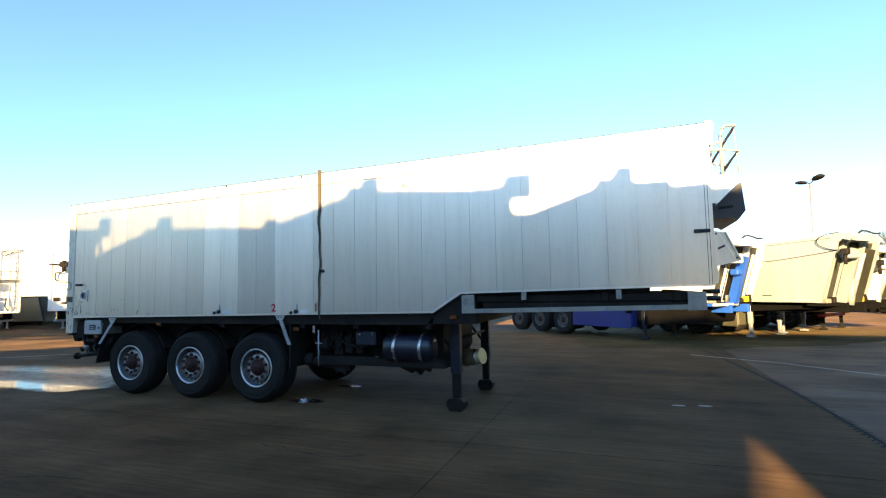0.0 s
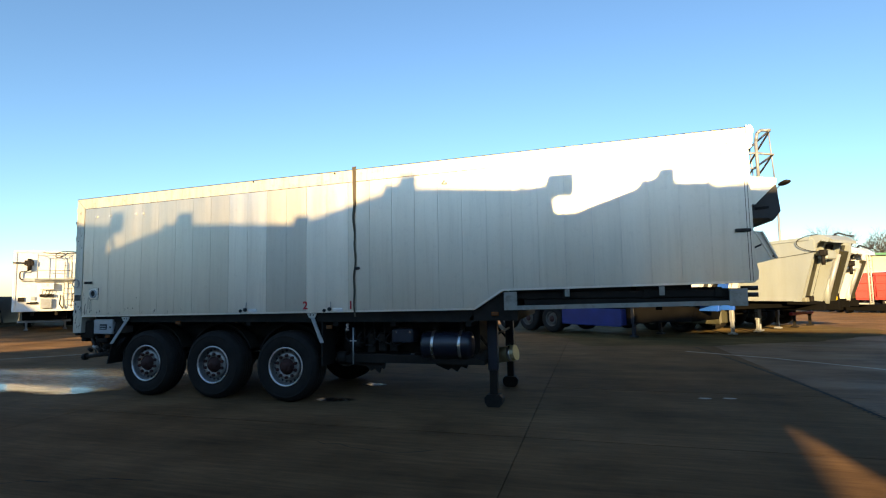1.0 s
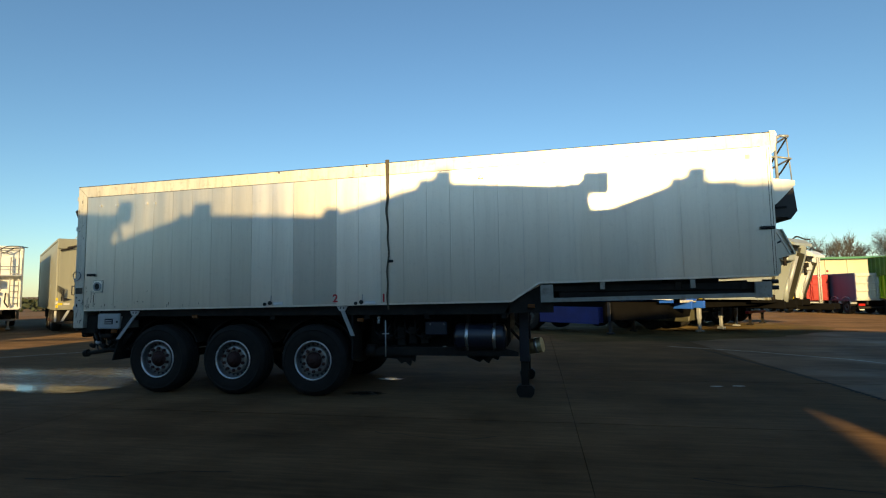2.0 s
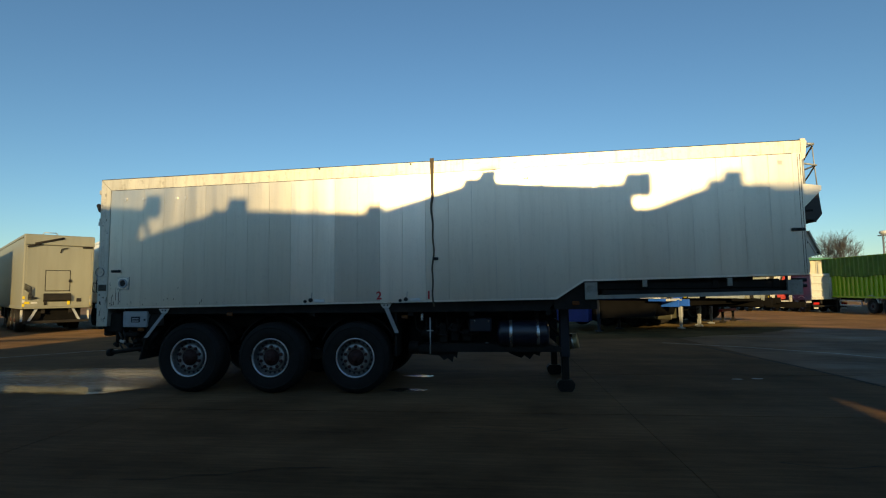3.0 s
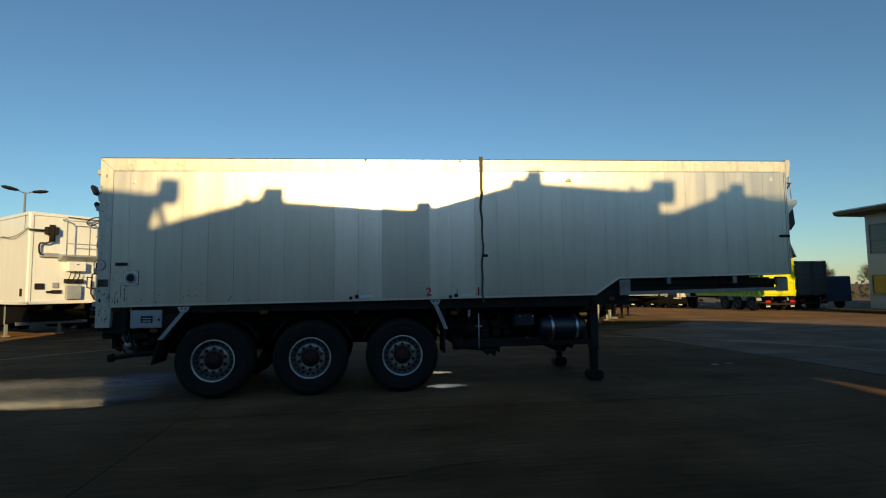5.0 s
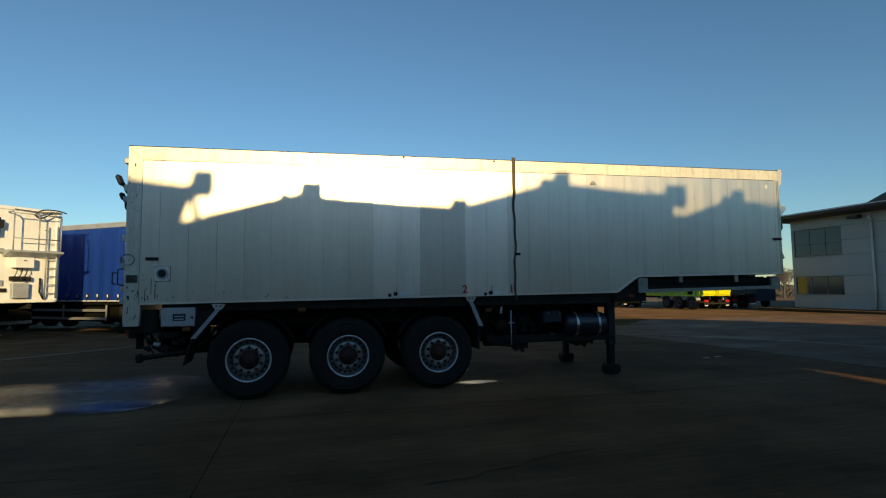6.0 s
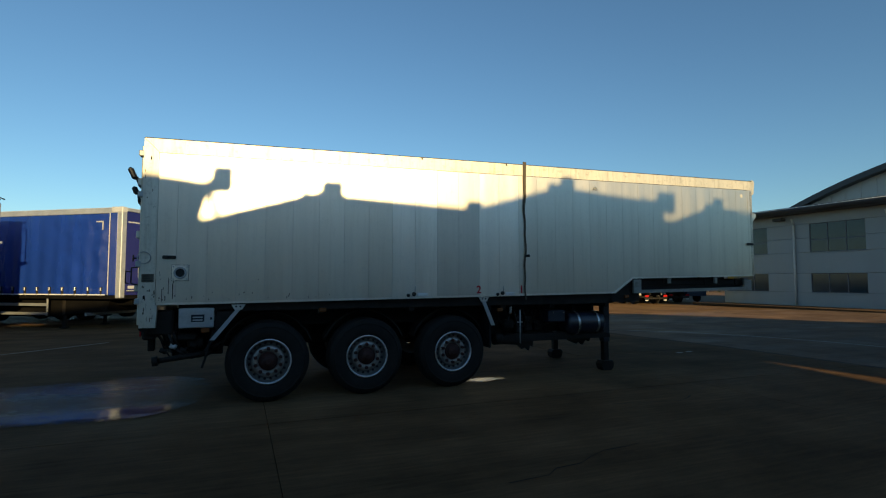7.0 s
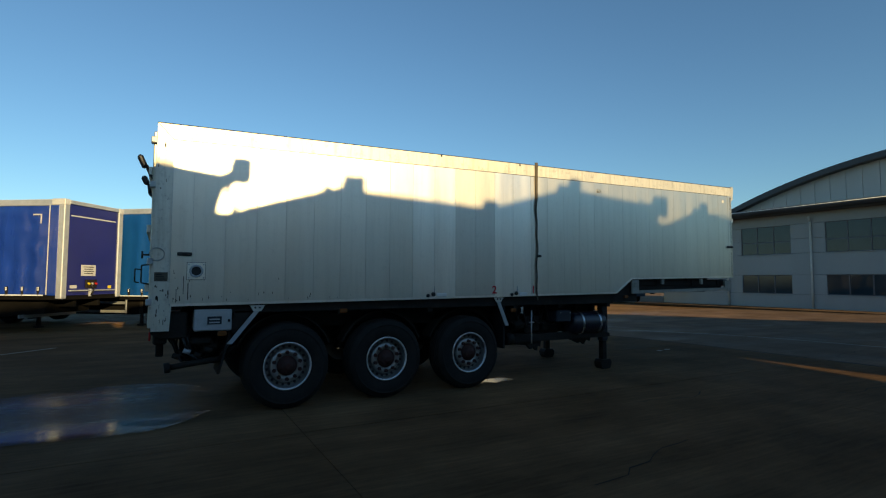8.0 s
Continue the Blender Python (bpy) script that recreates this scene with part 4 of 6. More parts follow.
    part("spring_coil", lathe(bm_new(), [(0.022, 0.0), (0.03, 0.02), (0.022, 0.04), (0.03, 0.06), (0.022, 0.08), (0.03, 0.10), (0.022, 0.12)], 0, 0, 0, 12), CHROME, t).matrix_basis = pose(5.10, 0.14, 1.06, 90)
    for k in range(6):
        x = 4.95 + 0.16 * k
        rod("air_hose", t, BLACK, [(x, 0.35, 1.2), (x + 0.04, 0.3, 0.95 - 0.05 * (k % 3)), (x + 0.16, 0.3, 0.84 + 0.04 * (k % 2)), (x + 0.3, 0.38, 1.1)], 0.011)
    rod("cable", t, BLACK, [(5.75, 0.4, 0.68), (5.95, 0.4, 0.62), (6.2, 0.4, 0.64), (6.5, 0.4, 0.72)], 0.010)
    part("equipment_tray", prism(bm_new(), [(4.95, 0.60), (7.12, 0.60), (7.12, 0.66), (6.9, 0.72), (5.1, 0.72), (4.95, 0.66)], "y", 0.24, 1.9), STEEL_DARK, t)
    part("hydraulic_tank", prism(bm_new(), [(4.93, 0.66), (6.95, 0.70), (7.00, 0.78), (7.00, 1.24), (4.86, 1.24), (4.86, 0.76)], "y", 0.52, 1.95), STEEL_DARK, t, "grimy black hydraulic tank and frame")
    for x in (5.32, 5.50, 5.68):
        cuboid("pump_block", t, STEEL_DARK, x, x + 0.13, 0.34, 0.55, 0.72 + 0.03 * (x > 5.4), 1.02 - 0.1 * (x > 5.6), 0.02)
    cuboid("filter_cap", t, GREYSTEEL, 6.02, 6.07, 0.30, 0.36, 0.70, 0.73, 0.005)
    # Added dark plates and block shut out the bright strip under the sill.
    for a, b in ((0.42, 4.92), (4.92, 7.02)):
        part("under_blind", quad_slab(bm_new(), a, b, lambda x: 1.20, lambda x: bot_z(x) + 0.012, 0.06, 2.44), STEEL_DARK, t)
    part("bogie_blind", prism(bm_new(), [(0.7, 0.98), (4.7, 0.94), (4.85, 1.21), (0.5, 1.21)], "y", 0.52, 1.98), STEEL_DARK, t, "added grimy block between the axles that shuts out light")
    cuboid("amber_crate", t, AMBER, 5.95, 6.35, 0.75, 0.95, 1.17, 1.24, 0.01, "amber reflector strip")
    part("canister", tube(bm_new(), (7.16, 1.00, 0.64), (7.46, 0.92, 0.70), 0.115, seg=24), BRASS, t, "dirty brass canister under the neck")
    part("canister_band", tube(bm_new(), (7.36, 0.945, 0.681), (7.40, 0.934, 0.689), 0.12, seg=24), CHROME, t)
    for x, z in ((7.32, 1.31), (0.72, 0.965), (2.16, 1.19), (4.86, 1.13)):
        m = cuboid("side_lamp", t, AMBER, x - 0.05, x + 0.05, 0.02, 0.05, z - 0.028, z + 0.028, 0.008, "amber side lamp")
    # landing legs
    for y in (0.42, 1.98):
        leg = part("landing_leg", box(bm_new(), 7.13, 7.27, y, y + 0.13, 0.50, 1.42, 0.012), STEEL_BLUE, t, "dark landing leg")
        part("inner_tube", box(bm_new(), 7.145, 7.255, y + 0.015, y + 0.115, 0.12, 0.51, 0.01), STEEL_DARK, leg)
        part("foot", prism(bm_new(), [(7.11, 0.17), (7.07, 0.12), (7.08, 0.05), (7.12, 0.0), (7.28, 0.0), (7.32, 0.05), (7.33, 0.12), (7.29, 0.17)], "y", y - 0.02, y + 0.15), STEEL_DARK, leg)
        rod("leg_brace", t, STEEL_DARK, [(7.2, y + 0.065, 0.75), (6.75, y + 0.3, 1.2)], 0.022)
    rod("cross_shaft", t, STEEL_DARK, [(7.2, 0.5, 0.98), (7.2, 2.0, 0.98)], 0.022)
    part("leg_mount", prism(bm_new(), [(6.95, 1.22), (7.62, 1.22), (7.62, 1.60), (7.45, 1.60), (7.05, 1.37)], "y", 0.06, 2.2), STEEL_DARK, t)
    # neck sub-frame
    low0, low1 = 1.36, 1.405
    def lz(x):
        return low0 + (x - 7.45) * (low1 - low0) / 2.85
    for y in (0.0, 2.46):
        part("neck_rail", quad_slab(bm_new(), 7.45, 10.30, lz, lambda x: lz(x) + 0.055, y, y + 0.04), NECKGREY, t, "pale scuffed lower rail")
        part("neck_plate", quad_slab(bm_new(), 7.45, 7.62, lambda x: lz(x) + 0.055, lambda x: 1.60, y, y + 0.035), NECKGREY, t)
        part("neck_plate", quad_slab(bm_new(), 10.14, 10.33, lambda x: lz(x) - 0.01, lambda x: 1.60, y - 0.004, y + 0.034), NECKGREY, t)
        for x in (8.27, 9.40):
            part("hanger_plate", quad_slab(bm_new(), x - 0.03, x + 0.03, lambda q: 1.53, lambda q: 1.64, y, y + 0.03), NECKGREY, t)
    cuboid("neck_deck", t, STEEL_DARK, 7.6, 10.30, 0.1, 2.4, 1.50, 1.60, 0.01)
    # Added fillers close most of the bright gap above the neck deck.
    for a, b in ((7.5, 9.05), (9.12, 9.75)):
        part("deck_filler", quad_slab(bm_new(), a, b, lambda x: 1.59, lambda x: bot_z(x) + 0.01, 0.12, 2.38), STEEL_DARK, t)
    cuboid("slide_beam", t, STEEL_DARK, 7.7, 10.2, 0.12, 0.26, 1.42, 1.50, 0.01)
    part("king_pin", tube(bm_new(), (9.5, 1.25, 1.30), (9.5, 1.25, 1.5), 0.045, seg=12), STEEL_DARK, t)
    cuboid("coupling_plate", t, STEEL_DARK, 8.4, 10.3, 0.6, 1.9, 1.41, 1.46, 0.01)
    for z in (1.52, 1.60):
        part("coupling_head", tube(bm_new(), (10.32, 0.25, z), (10.50, 0.22, z), 0.028, seg=10), BLACK, t)
    # front end
    part("front_wall", prism(bm_new(), [(10.40, 1.66), (10.47, 1.70), (10.48, 1.80), (10.45, 1.95), (10.45, 3.40), (10.40, 3.44)], "y", 0.06, 2.44), ALU, t)
    part("corner_cap", prism(bm_new(), [(10.415, 3.24), (10.47, 3.28), (10.50, 3.50), (10.48, 3.545), (10.415, 3.545)], "y", -0.006, 0.22), RAIL, t, "bent cream corner cap")
    part("sheet_housing", prism(bm_new(), [(10.45, 2.62), (10.52, 2.61), (10.76, 2.855), (10.76, 2.915), (10.45, 2.96)], "y", 0.18, 0.55), ALU, t, "grey metal housing on the front wall")
    part("hood", prism(bm_new(), [(10.46, 2.605), (10.52, 2.60), (10.765, 2.85), (10.80, 2.86), (10.83, 2.53), (10.745, 2.42), (10.70, 2.455), (10.46, 2.455)], "y", 0.32, 1.5), HOOD, t, "dark angular hood below the walkway")
    part("hood_rib", prism(bm_new(), [(10.55, 2.56), (10.70, 2.57), (10.70, 2.60), (10.55, 2.59)], "y", 0.305, 0.325), STEEL_DARK, t)
    part("wing", prism(bm_new(), [(10.45, 1.88), (10.74, 1.95), (10.72, 1.99), (10.60, 2.285), (10.45, 2.31)], "y", 0.28, 0.32), ALU, t, "pale folded wing plate")
    part("wing_flange", prism(bm_new(), [(10.585, 2.285), (10.60, 2.29), (10.745, 1.96), (10.73, 1.95)], "y", 0.24, 0.34), ALU, t)
    part("wing_fold", prism(bm_new(), [(10.52, 2.285), (10.535, 2.29), (10.70, 1.955), (10.685, 1.95)], "y", 0.265, 0.285), ALU_NEW, t)
    part("wing_slot", prism(bm_new(), [(10.51, 2.08), (10.585, 2.115), (10.585, 2.14), (10.51, 2.105)], "y", 0.27, 0.281), BLACK, t)
    for x, z in ((10.50, 2.27), (10.70, 1.98)):
        part("bolt", tube(bm_new(), (x, 0.262, z), (x, 0.28, z), 0.012, seg=8), STEEL_DARK, t)
    for y in (0.32, 1.1):
        rod("guard_rail", t, GREYSTEEL, [(10.615, y, 2.92), (10.61, y, 3.42), (10.63, y, 3.52), (10.67, y, 3.555), (10.78, y, 3.545)], 0.020, "galvanised guard rail")
        rod("guard_stanchion", t, GREYSTEEL, [(10.755, y, 3.545), (10.79, y, 2.90)], 0.008)
        rod("guard_bar", t, GREYSTEEL, [(10.46, y, 3.275), (10.62, y, 3.27), (10.80, y, 3.235)], 0.014)
        rod("guard_brace", t, STEEL_DARK, [(10.51, y, 3.12), (10.60, y, 3.27), (10.76, y, 3.52)], 0.011)
        rod("guard_brace", t, STEEL_DARK, [(10.56, y, 2.93), (10.66, y, 3.05), (10.785, y, 3.24)], 0.011)
        rod("guard_post", t, GREYSTEEL, [(10.51, y, 2.93), (10.505, y, 3.12)], 0.014)
    rod("guard_bar", t, GREYSTEEL, [(10.79, 0.32, 3.235), (10.79, 1.1, 3.235)], 0.014)
    rod("guard_bar", t, GREYSTEEL, [(10.77, 0.32, 3.545), (10.77, 1.1, 3.545)], 0.014)
    return t


main_trailer()


# ---- parked trailers ----
ROW = -38.5


def running_gear(t, length, width=2.5, floor=1.0, bogie=-8.6, axles=3, legs=-2.6, frame_mat=None, guard=True, leg_mat=None, deep=True):
    """Chassis, bogie, landing legs and side guards; the front is at x = 0."""
    fm, lm = frame_mat or STEEL_DARK, leg_mat or POLE
    for y in (0.7, width - 0.82):
        cuboid("chassis_rail", t, fm, -length + 0.1, -0.15, y, y + 0.12, floor - 0.26, floor - 0.02, 0.01)
    for k in range(axles):
        x = bogie + 1.31 * k
        part("axle", tube(bm_new(), (x, 0.2, 0.52), (x, width - 0.2, 0.52), 0.06, seg=10), fm, t)
        wheel(t, x, 0.05, 0.52, 1)
        wheel(t, x, width - 0.05, 0.52, -1)
    for y in (0.35, width - 0.48):
        leg = cuboid("landing_leg", t, lm, legs - 0.065, legs + 0.065, y, y + 0.13, 0.45, floor - 0.02, 0.01)
        cuboid("leg_tube", leg, lm, legs - 0.05, legs + 0.05, y + 0.015, y + 0.115, 0.06, 0.46, 0.008)
        cuboid("foot", leg, lm, legs - 0.13, legs + 0.13, y - 0.03, y + 0.16, 0.0, 0.06, 0.012)
    rod("leg_shaft", t, fm, [(legs, 0.4, 0.72), (legs, width - 0.4, 0.72)], 0.02)
    # Added block: keeps the space below the floor as dark as shade.
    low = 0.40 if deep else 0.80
    part("underbody_fill", prism(bm_new(), [(-length + 0.3, floor - 0.03), (-0.7, floor - 0.03), (-0.85, low + 0.22), (legs + 0.25, low + 0.1), (legs - 0.3, low), (bogie + 3.3, low), (-length + 0.3, low + 0.2)] if legs > -6 else [(-length + 0.3, floor - 0.03), (-0.35, floor - 0.03), (-0.4, 0.45), (bogie, 0.35), (-length + 0.3, 0.45)], "y", 0.36, width - 0.36), SHADEBLACK, t, "added near-black block for the shade under the floor")
    if guard:
        for y in (0.03, width - 0.06):
            for z in (0.48, 0.80):
                cuboid("side_guard_bar", t, POLE, bogie + 3.4, legs - 0.35, y, y + 0.03, z, z + 0.10, 0.006)
            for x in (bogie + 3.45, (bogie + legs) / 2 + 1.3, legs - 0.43):
                cuboid("side_guard_post", t, POLE, x, x + 0.06, y + 0.03, y + 0.07, 0.46, floor - 0.02, 0.006)


def under_bar(t, width=2.5, x=0.02):
    cuboid("front_bar", t, POLE, x - 0.06, x, 0.15, width - 0.15, 0.47, 0.58, 0.01)
    for y in (0.45, width - 0.55):
        part("bar_hanger", prism(bm_new(), [(x - 0.05, 0.5), (x, 0.5), (x - 0.02, 1.0), (x - 0.25, 1.0)], "y", y, y + 0.07), POLE, t)


def box_body(t, length, width, floor, top, body, posts):
    cuboid("body", t, body, -length, -0.03, 0.03, width - 0.03, floor, top - 0.03, 0.02)
    for y in (0.0, width - 0.09):
        inner = 0.16 if y == 0.0 else -0.07
        cuboid("corner_post", t, posts, -0.16, 0.008, min(y - 0.004, y + inner), max(y + 0.094, y + inner), floor - 0.02, top, 0.045)
        cuboid("corner_post", t, posts, -length, -length + 0.10, y, y + 0.09, floor - 0.02, top, 0.02)
        cuboid("side_sill", t, posts, -length + 0.1, -0.1, y - 0.004, y + 0.086, floor - 0.06, floor + 0.06, 0.01)
        cuboid("top_rail", t, posts, -length + 0.1, -0.1, y - 0.004, y + 0.086, top - 0.12, top, 0.015)
    cuboid("front_rail", t, posts, -0.10, 0.006, 0.09, width - 0.09, top - 0.12, top - 0.005, 0.012)
    cuboid("front_sill", t, posts, -0.10, 0.006, 0.09, width - 0.09, floor - 0.05, floor + 0.07, 0.012)


def white_trailer(x, y, top, label, turn=ROW, F=1.0):
    """A white walking-floor body with walkway, ladder and lockers on its front wall."""
    L, W = 12.0, 2.5
    t = thing("box_trailer", label, "trailer", pose(x, y, gz(y), 0, 0, turn), "trailers in the yard row")
    box_body(t, L, W, F, top, WHITE, WHITE)
    running_gear(t, L, W, F, -9.6, 3, -2.9)
    # ladder at the far end of the front
    for dy in (2.02, 2.34):
        rod("ladder_rail", t, POLE, [(0.12, dy, F + 0.08), (0.12, dy, top - 0.55)], 0.022)
    for k in range(6):
        z = F + 0.25 + 0.28 * k
        rod("ladder_rung", t, POLE, [(0.12, 2.02, z), (0.12, 2.34, z)], 0.016)
    for z in (F + 0.15, top - 0.7):
        rod("ladder_bracket", t, POLE, [(0.0, 2.02, z), (0.12, 2.02, z)], 0.018)
    # walkway shelf
    zw = F + 0.52 * (top - F)
    part("walkway", prism(bm_new(), [(0.0, zw - 0.16), (0.05, zw - 0.16), (0.42, zw - 0.02), (0.42, zw + 0.04), (0.0, zw + 0.04)], "y", 0.85, 2.40), GREYSTEEL, t, "grey steel walkway shelf")
    for dy in (0.95, 1.65, 2.3):
        rod("guard_post", t, POLE, [(0.40, dy, zw), (0.40, dy, top - 0.28), (0.30, dy, top - 0.2), (0.02, dy, top - 0.2)], 0.02)
    for z in (zw + 0.42, top - 0.25):
        rod("guard_bar", t, POLE, [(0.40, 0.95, z), (0.40, 2.3, z)], 0.018)
    lb = cuboid("locker", t, WHITE, 0.0, 0.28, 1.08, 1.62, zw - 0.52, zw - 0.18, 0.015, "white locker below the walkway")
    cuboid("handle", lb, BLACK, 0.28, 0.295, 1.32, 1.40, zw - 0.30, zw - 0.27, 0.003)
    cb = cuboid("control_box", t, GREYSTEEL, 0.0, 0.16, 1.10, 1.55, F + 0.10, F + 0.58, 0.012, "grey hydraulic control box")
    part("coupling", lathe(bm_new(), [(0.06, 0.0), (0.06, 0.05), (0.03, 0.06)], 0, 0, 0, 14), BLACK, cb).matrix_basis = pose(0.16, 1.33, F + 0.72, 0, 0, -90)
    cuboid("valve_block", t, STEEL_DARK, 0.0, 0.14, 1.05, 1.62, F + 0.66, F + 0.80, 0.01)
    for k in range(3):
        dy = 1.15 + 0.14 * k
        rod("hose", t, BLACK, [(0.12, dy, F + 0.78), (0.20, dy + 0.03, F + 0.95), (0.16, dy + 0.05, zw - 0.5)], 0.014)
    # sheeting motor and conduit near the corner
    mb = cuboid("sheet_motor", t, STEEL_DARK, 0.0, 0.20, 0.42, 0.78, top - 0.75, top - 0.50, 0.02, "dark sheeting motor")
    part("motor_drum", tube(bm_new(), (0.12, 0.62, top - 0.98), (0.12, 0.62, top - 0.42), 0.09, seg=16), STEEL_DARK, mb)
    rod("motor_arm", t, BLACK, [(0.06, -0.02, top - 0.62), (0.06, 0.42, top - 0.62)], 0.035)
    slack("conduit", t, BLACK, [(0.12, 0.62, top - 0.98), (0.12, 0.45, top - 1.05), (0.10, 0.28, top - 1.08), (0.10, 0.28, top - 1.38), (0.10, 0.4, top - 1.45)], 0.03)
    cuboid("bracket", t, GREYSTEEL, 0.0, 0.10, 0.30, 0.85, top - 1.52, top - 1.38, 0.01)
    slack("sheet_cable", t, BLACK, [(0.02, -0.03, top - 0.55), (-0.5, -0.02, top - 0.66), (-1.1, -0.02, top - 0.76), (-1.8, -0.02, top - 0.78), (-2.3, -0.02, top - 0.73), (-3.4, -0.02, top - 0.92), (-5.0, -0.02, top - 0.95)], 0.009)
    slack("sheet_cable", t, BLACK, [(0.02, -0.035, top - 0.57), (-0.6, -0.025, top - 0.76), (-1.3, -0.025, top - 0.86), (-2.3, -0.025, top - 0.74)], 0.008)
    rod("cable_drop", t, BLACK, [(-0.30, -0.02, top - 0.10), (-0.30, -0.02, top - 0.60)], 0.008)
    slack("sheet_hoop", t, BLACK, [(0.05, 2.62, top - 0.06), (0.16, 2.30, top - 0.02), (0.2, 1.85, top - 0.05), (0.2, 1.62, top - 0.22), (0.2, 1.74, top - 0.34), (0.2, 1.95, top - 0.24), (0.2, 2.12, top - 0.10)], 0.022)
    slack("sheet_hoop", t, BLACK, [(0.04, 1.1, top - 0.09), (0.08, 1.9, top - 0.11), (0.08, 2.5, top - 0.09)], 0.012)
    # small plates
    for dy, z, w, h in ((0.22, F + 0.45, 0.26, 0.20), (0.72, F + 0.5, 0.17, 0.18), (0.55, F + 0.32, 0.22, 0.08), (0.70, F + 0.30, 0.30, 0.12)):
        cuboid("plate", t, STEEL_DARK if w > 0.2 else GREYSTEEL, -0.005, 0.03, dy, dy + w, z, z + h, 0.006)
    cuboid("side_plate", t, STEEL_DARK, -0.62, -0.42, 0.018, 0.034, F + 0.22, F + 0.48, 0.004)
    rod("side_conduit", t, GREYSTEEL, [(-3.0, 0.02, F + 0.1), (-3.0, 0.02, top - 0.5)], 0.02)
    rod("hose", t, BLACK, [(0.06, 1.9, F + 0.75), (0.14, 1.86, F + 0.3), (0.10, 2.0, F + 0.06)], 0.03)
    under_bar(t, W, -1.2)
    return t


def grey_trailer(x, y, top, F=1.10):
    """An olive-grey bulk body seen from its tailgate."""
    L, W = 12.0, 2.5
    t = thing("tipping_trailer", "olive-grey bulk trailer with a closed tailgate and grain hatch", "trailer", pose(x, y, gz(y), 0, 0, ROW), "trailers in the yard row")
    box_body(t, L, W, F, top, GREYBODY, GREYBODY)
    running_gear(t, L, W, F, -5.2, 3, -10.0, guard=False)
    cuboid("tailgate", t, GREYBODY, -0.01, 0.03, 0.10, W - 0.10, F + 0.02, top - 0.48, 0.01)
    cuboid("header", t, GREYBODY, -0.02, 0.07, 0.0, W, top - 0.46, top - 0.02, 0.02)
    h = cuboid("grain_hatch", t, GREYBODY, 0.03, 0.05, 0.78, 1.62, F + 0.72, F + 1.58, 0.008, "square grain hatch door")
    cuboid("hatch_seal", t, STEEL_DARK, 0.028, 0.034, 0.75, 1.65, F + 0.69, F + 1.61, 0.0)
    cuboid("hatch_latch", h, STEEL_DARK, 0.05, 0.08, 1.58, 1.68, F + 1.08, F + 1.20, 0.006)
    part("chute", prism(bm_new(), [(0.03, F + 0.60), (0.16, F + 0.50), (0.16, F + 0.30), (0.03, F + 0.24)], "y", 0.72, 1.68), STEEL_DARK, t)
    for dy in (0.74, 1.56):
        cuboid("hazard_block", t, YELLOWTAG if dy > 1 else STEEL_DARK, 0.03, 0.07, dy, dy + 0.10, F + 0.10, F + 0.36, 0.006)
    cuboid("marker_panel", t, YELLOWTAG, 0.03, 0.04, 0.08, 0.26, F + 0.16, F + 0.26, 0.0)
    cuboid("marker_panel", t, WHITEBOX, 0.03, 0.04, 0.30, 0.52, F + 0.17, F + 0.24, 0.0)
    cuboid("vent_grille", t, STEEL_DARK, 0.03, 0.045, 1.90, 2.08, F + 0.22, F + 0.38, 0.003)
    rod("gate_ram", t, STEEL_DARK, [(0.09, 0.35, top - 0.42), (0.10, 1.35, top - 0.14)], 0.045)
    rod("gate_arm", t, STEEL_DARK, [(0.09, 0.10, top - 0.55), (0.12, 0.55, top - 0.42)], 0.04)
    rod("gate_arm", t, STEEL_DARK, [(0.09, 2.05, top - 0.52), (0.12, 2.42, top - 0.50)], 0.035)
    rod("gate_handle", t, STEEL_DARK, [(0.05, 1.25, top - 0.78), (0.09, 1.28, top - 0.62), (0.08, 1.5, top - 0.56)], 0.02)
    for k in range(4):
        rod("hose", t, BLACK, [(0.05, 0.06, F + 1.02 - 0.07 * k), (0.14, 0.3, F + 0.85 - 0.09 * k), (0.12, 0.2, F + 0.50 - 0.05 * k), (0.10, 0.5, F + 0.42)], 0.018)
    for dy in (0.08, 2.36):
        for k in range(3):
            cuboid("tail_lamp", t, (YELLOWTAG, WHITEBOX, YELLOWTAG)[k], 0.002, 0.02, dy - 0.06, dy + 0.06, F + 0.05 + 0.16 * k, F + 0.17 + 0.16 * k, 0.004)
    rod("roof_rail", t, GREYSTEEL, [(-0.3, 0.6, top - 0.03), (-0.2, 0.7, top + 0.1), (-0.2, 1.1, top + 0.1), (-0.3, 1.2, top - 0.03)], 0.018)
    cuboid("bumper", t, STEEL_DARK, -0.12, 0.0, 0.1, W - 0.1, 0.42, 0.54, 0.015)
    for dy in (0.55, 1.75):
        part("bumper_strut", prism(bm_new(), [(dy - 0.35, 0.50), (dy - 0.25, 0.50), (dy + 0.0, F - 0.08), (dy - 0.1, F - 0.08)] if dy < 1 else [(dy + 0.25, 0.50), (dy + 0.35, 0.50), (dy + 0.1, F - 0.08), (dy, F - 0.08)], "x", -0.06, -0.02), GREYSTEEL, t)
    for dy in (0.02, 2.40):
        cuboid("reflector_post", t, WHITEBOX, -0.5, -0.42, dy, dy + 0.08, 0.5, F - 0.1, 0.008)
    return t


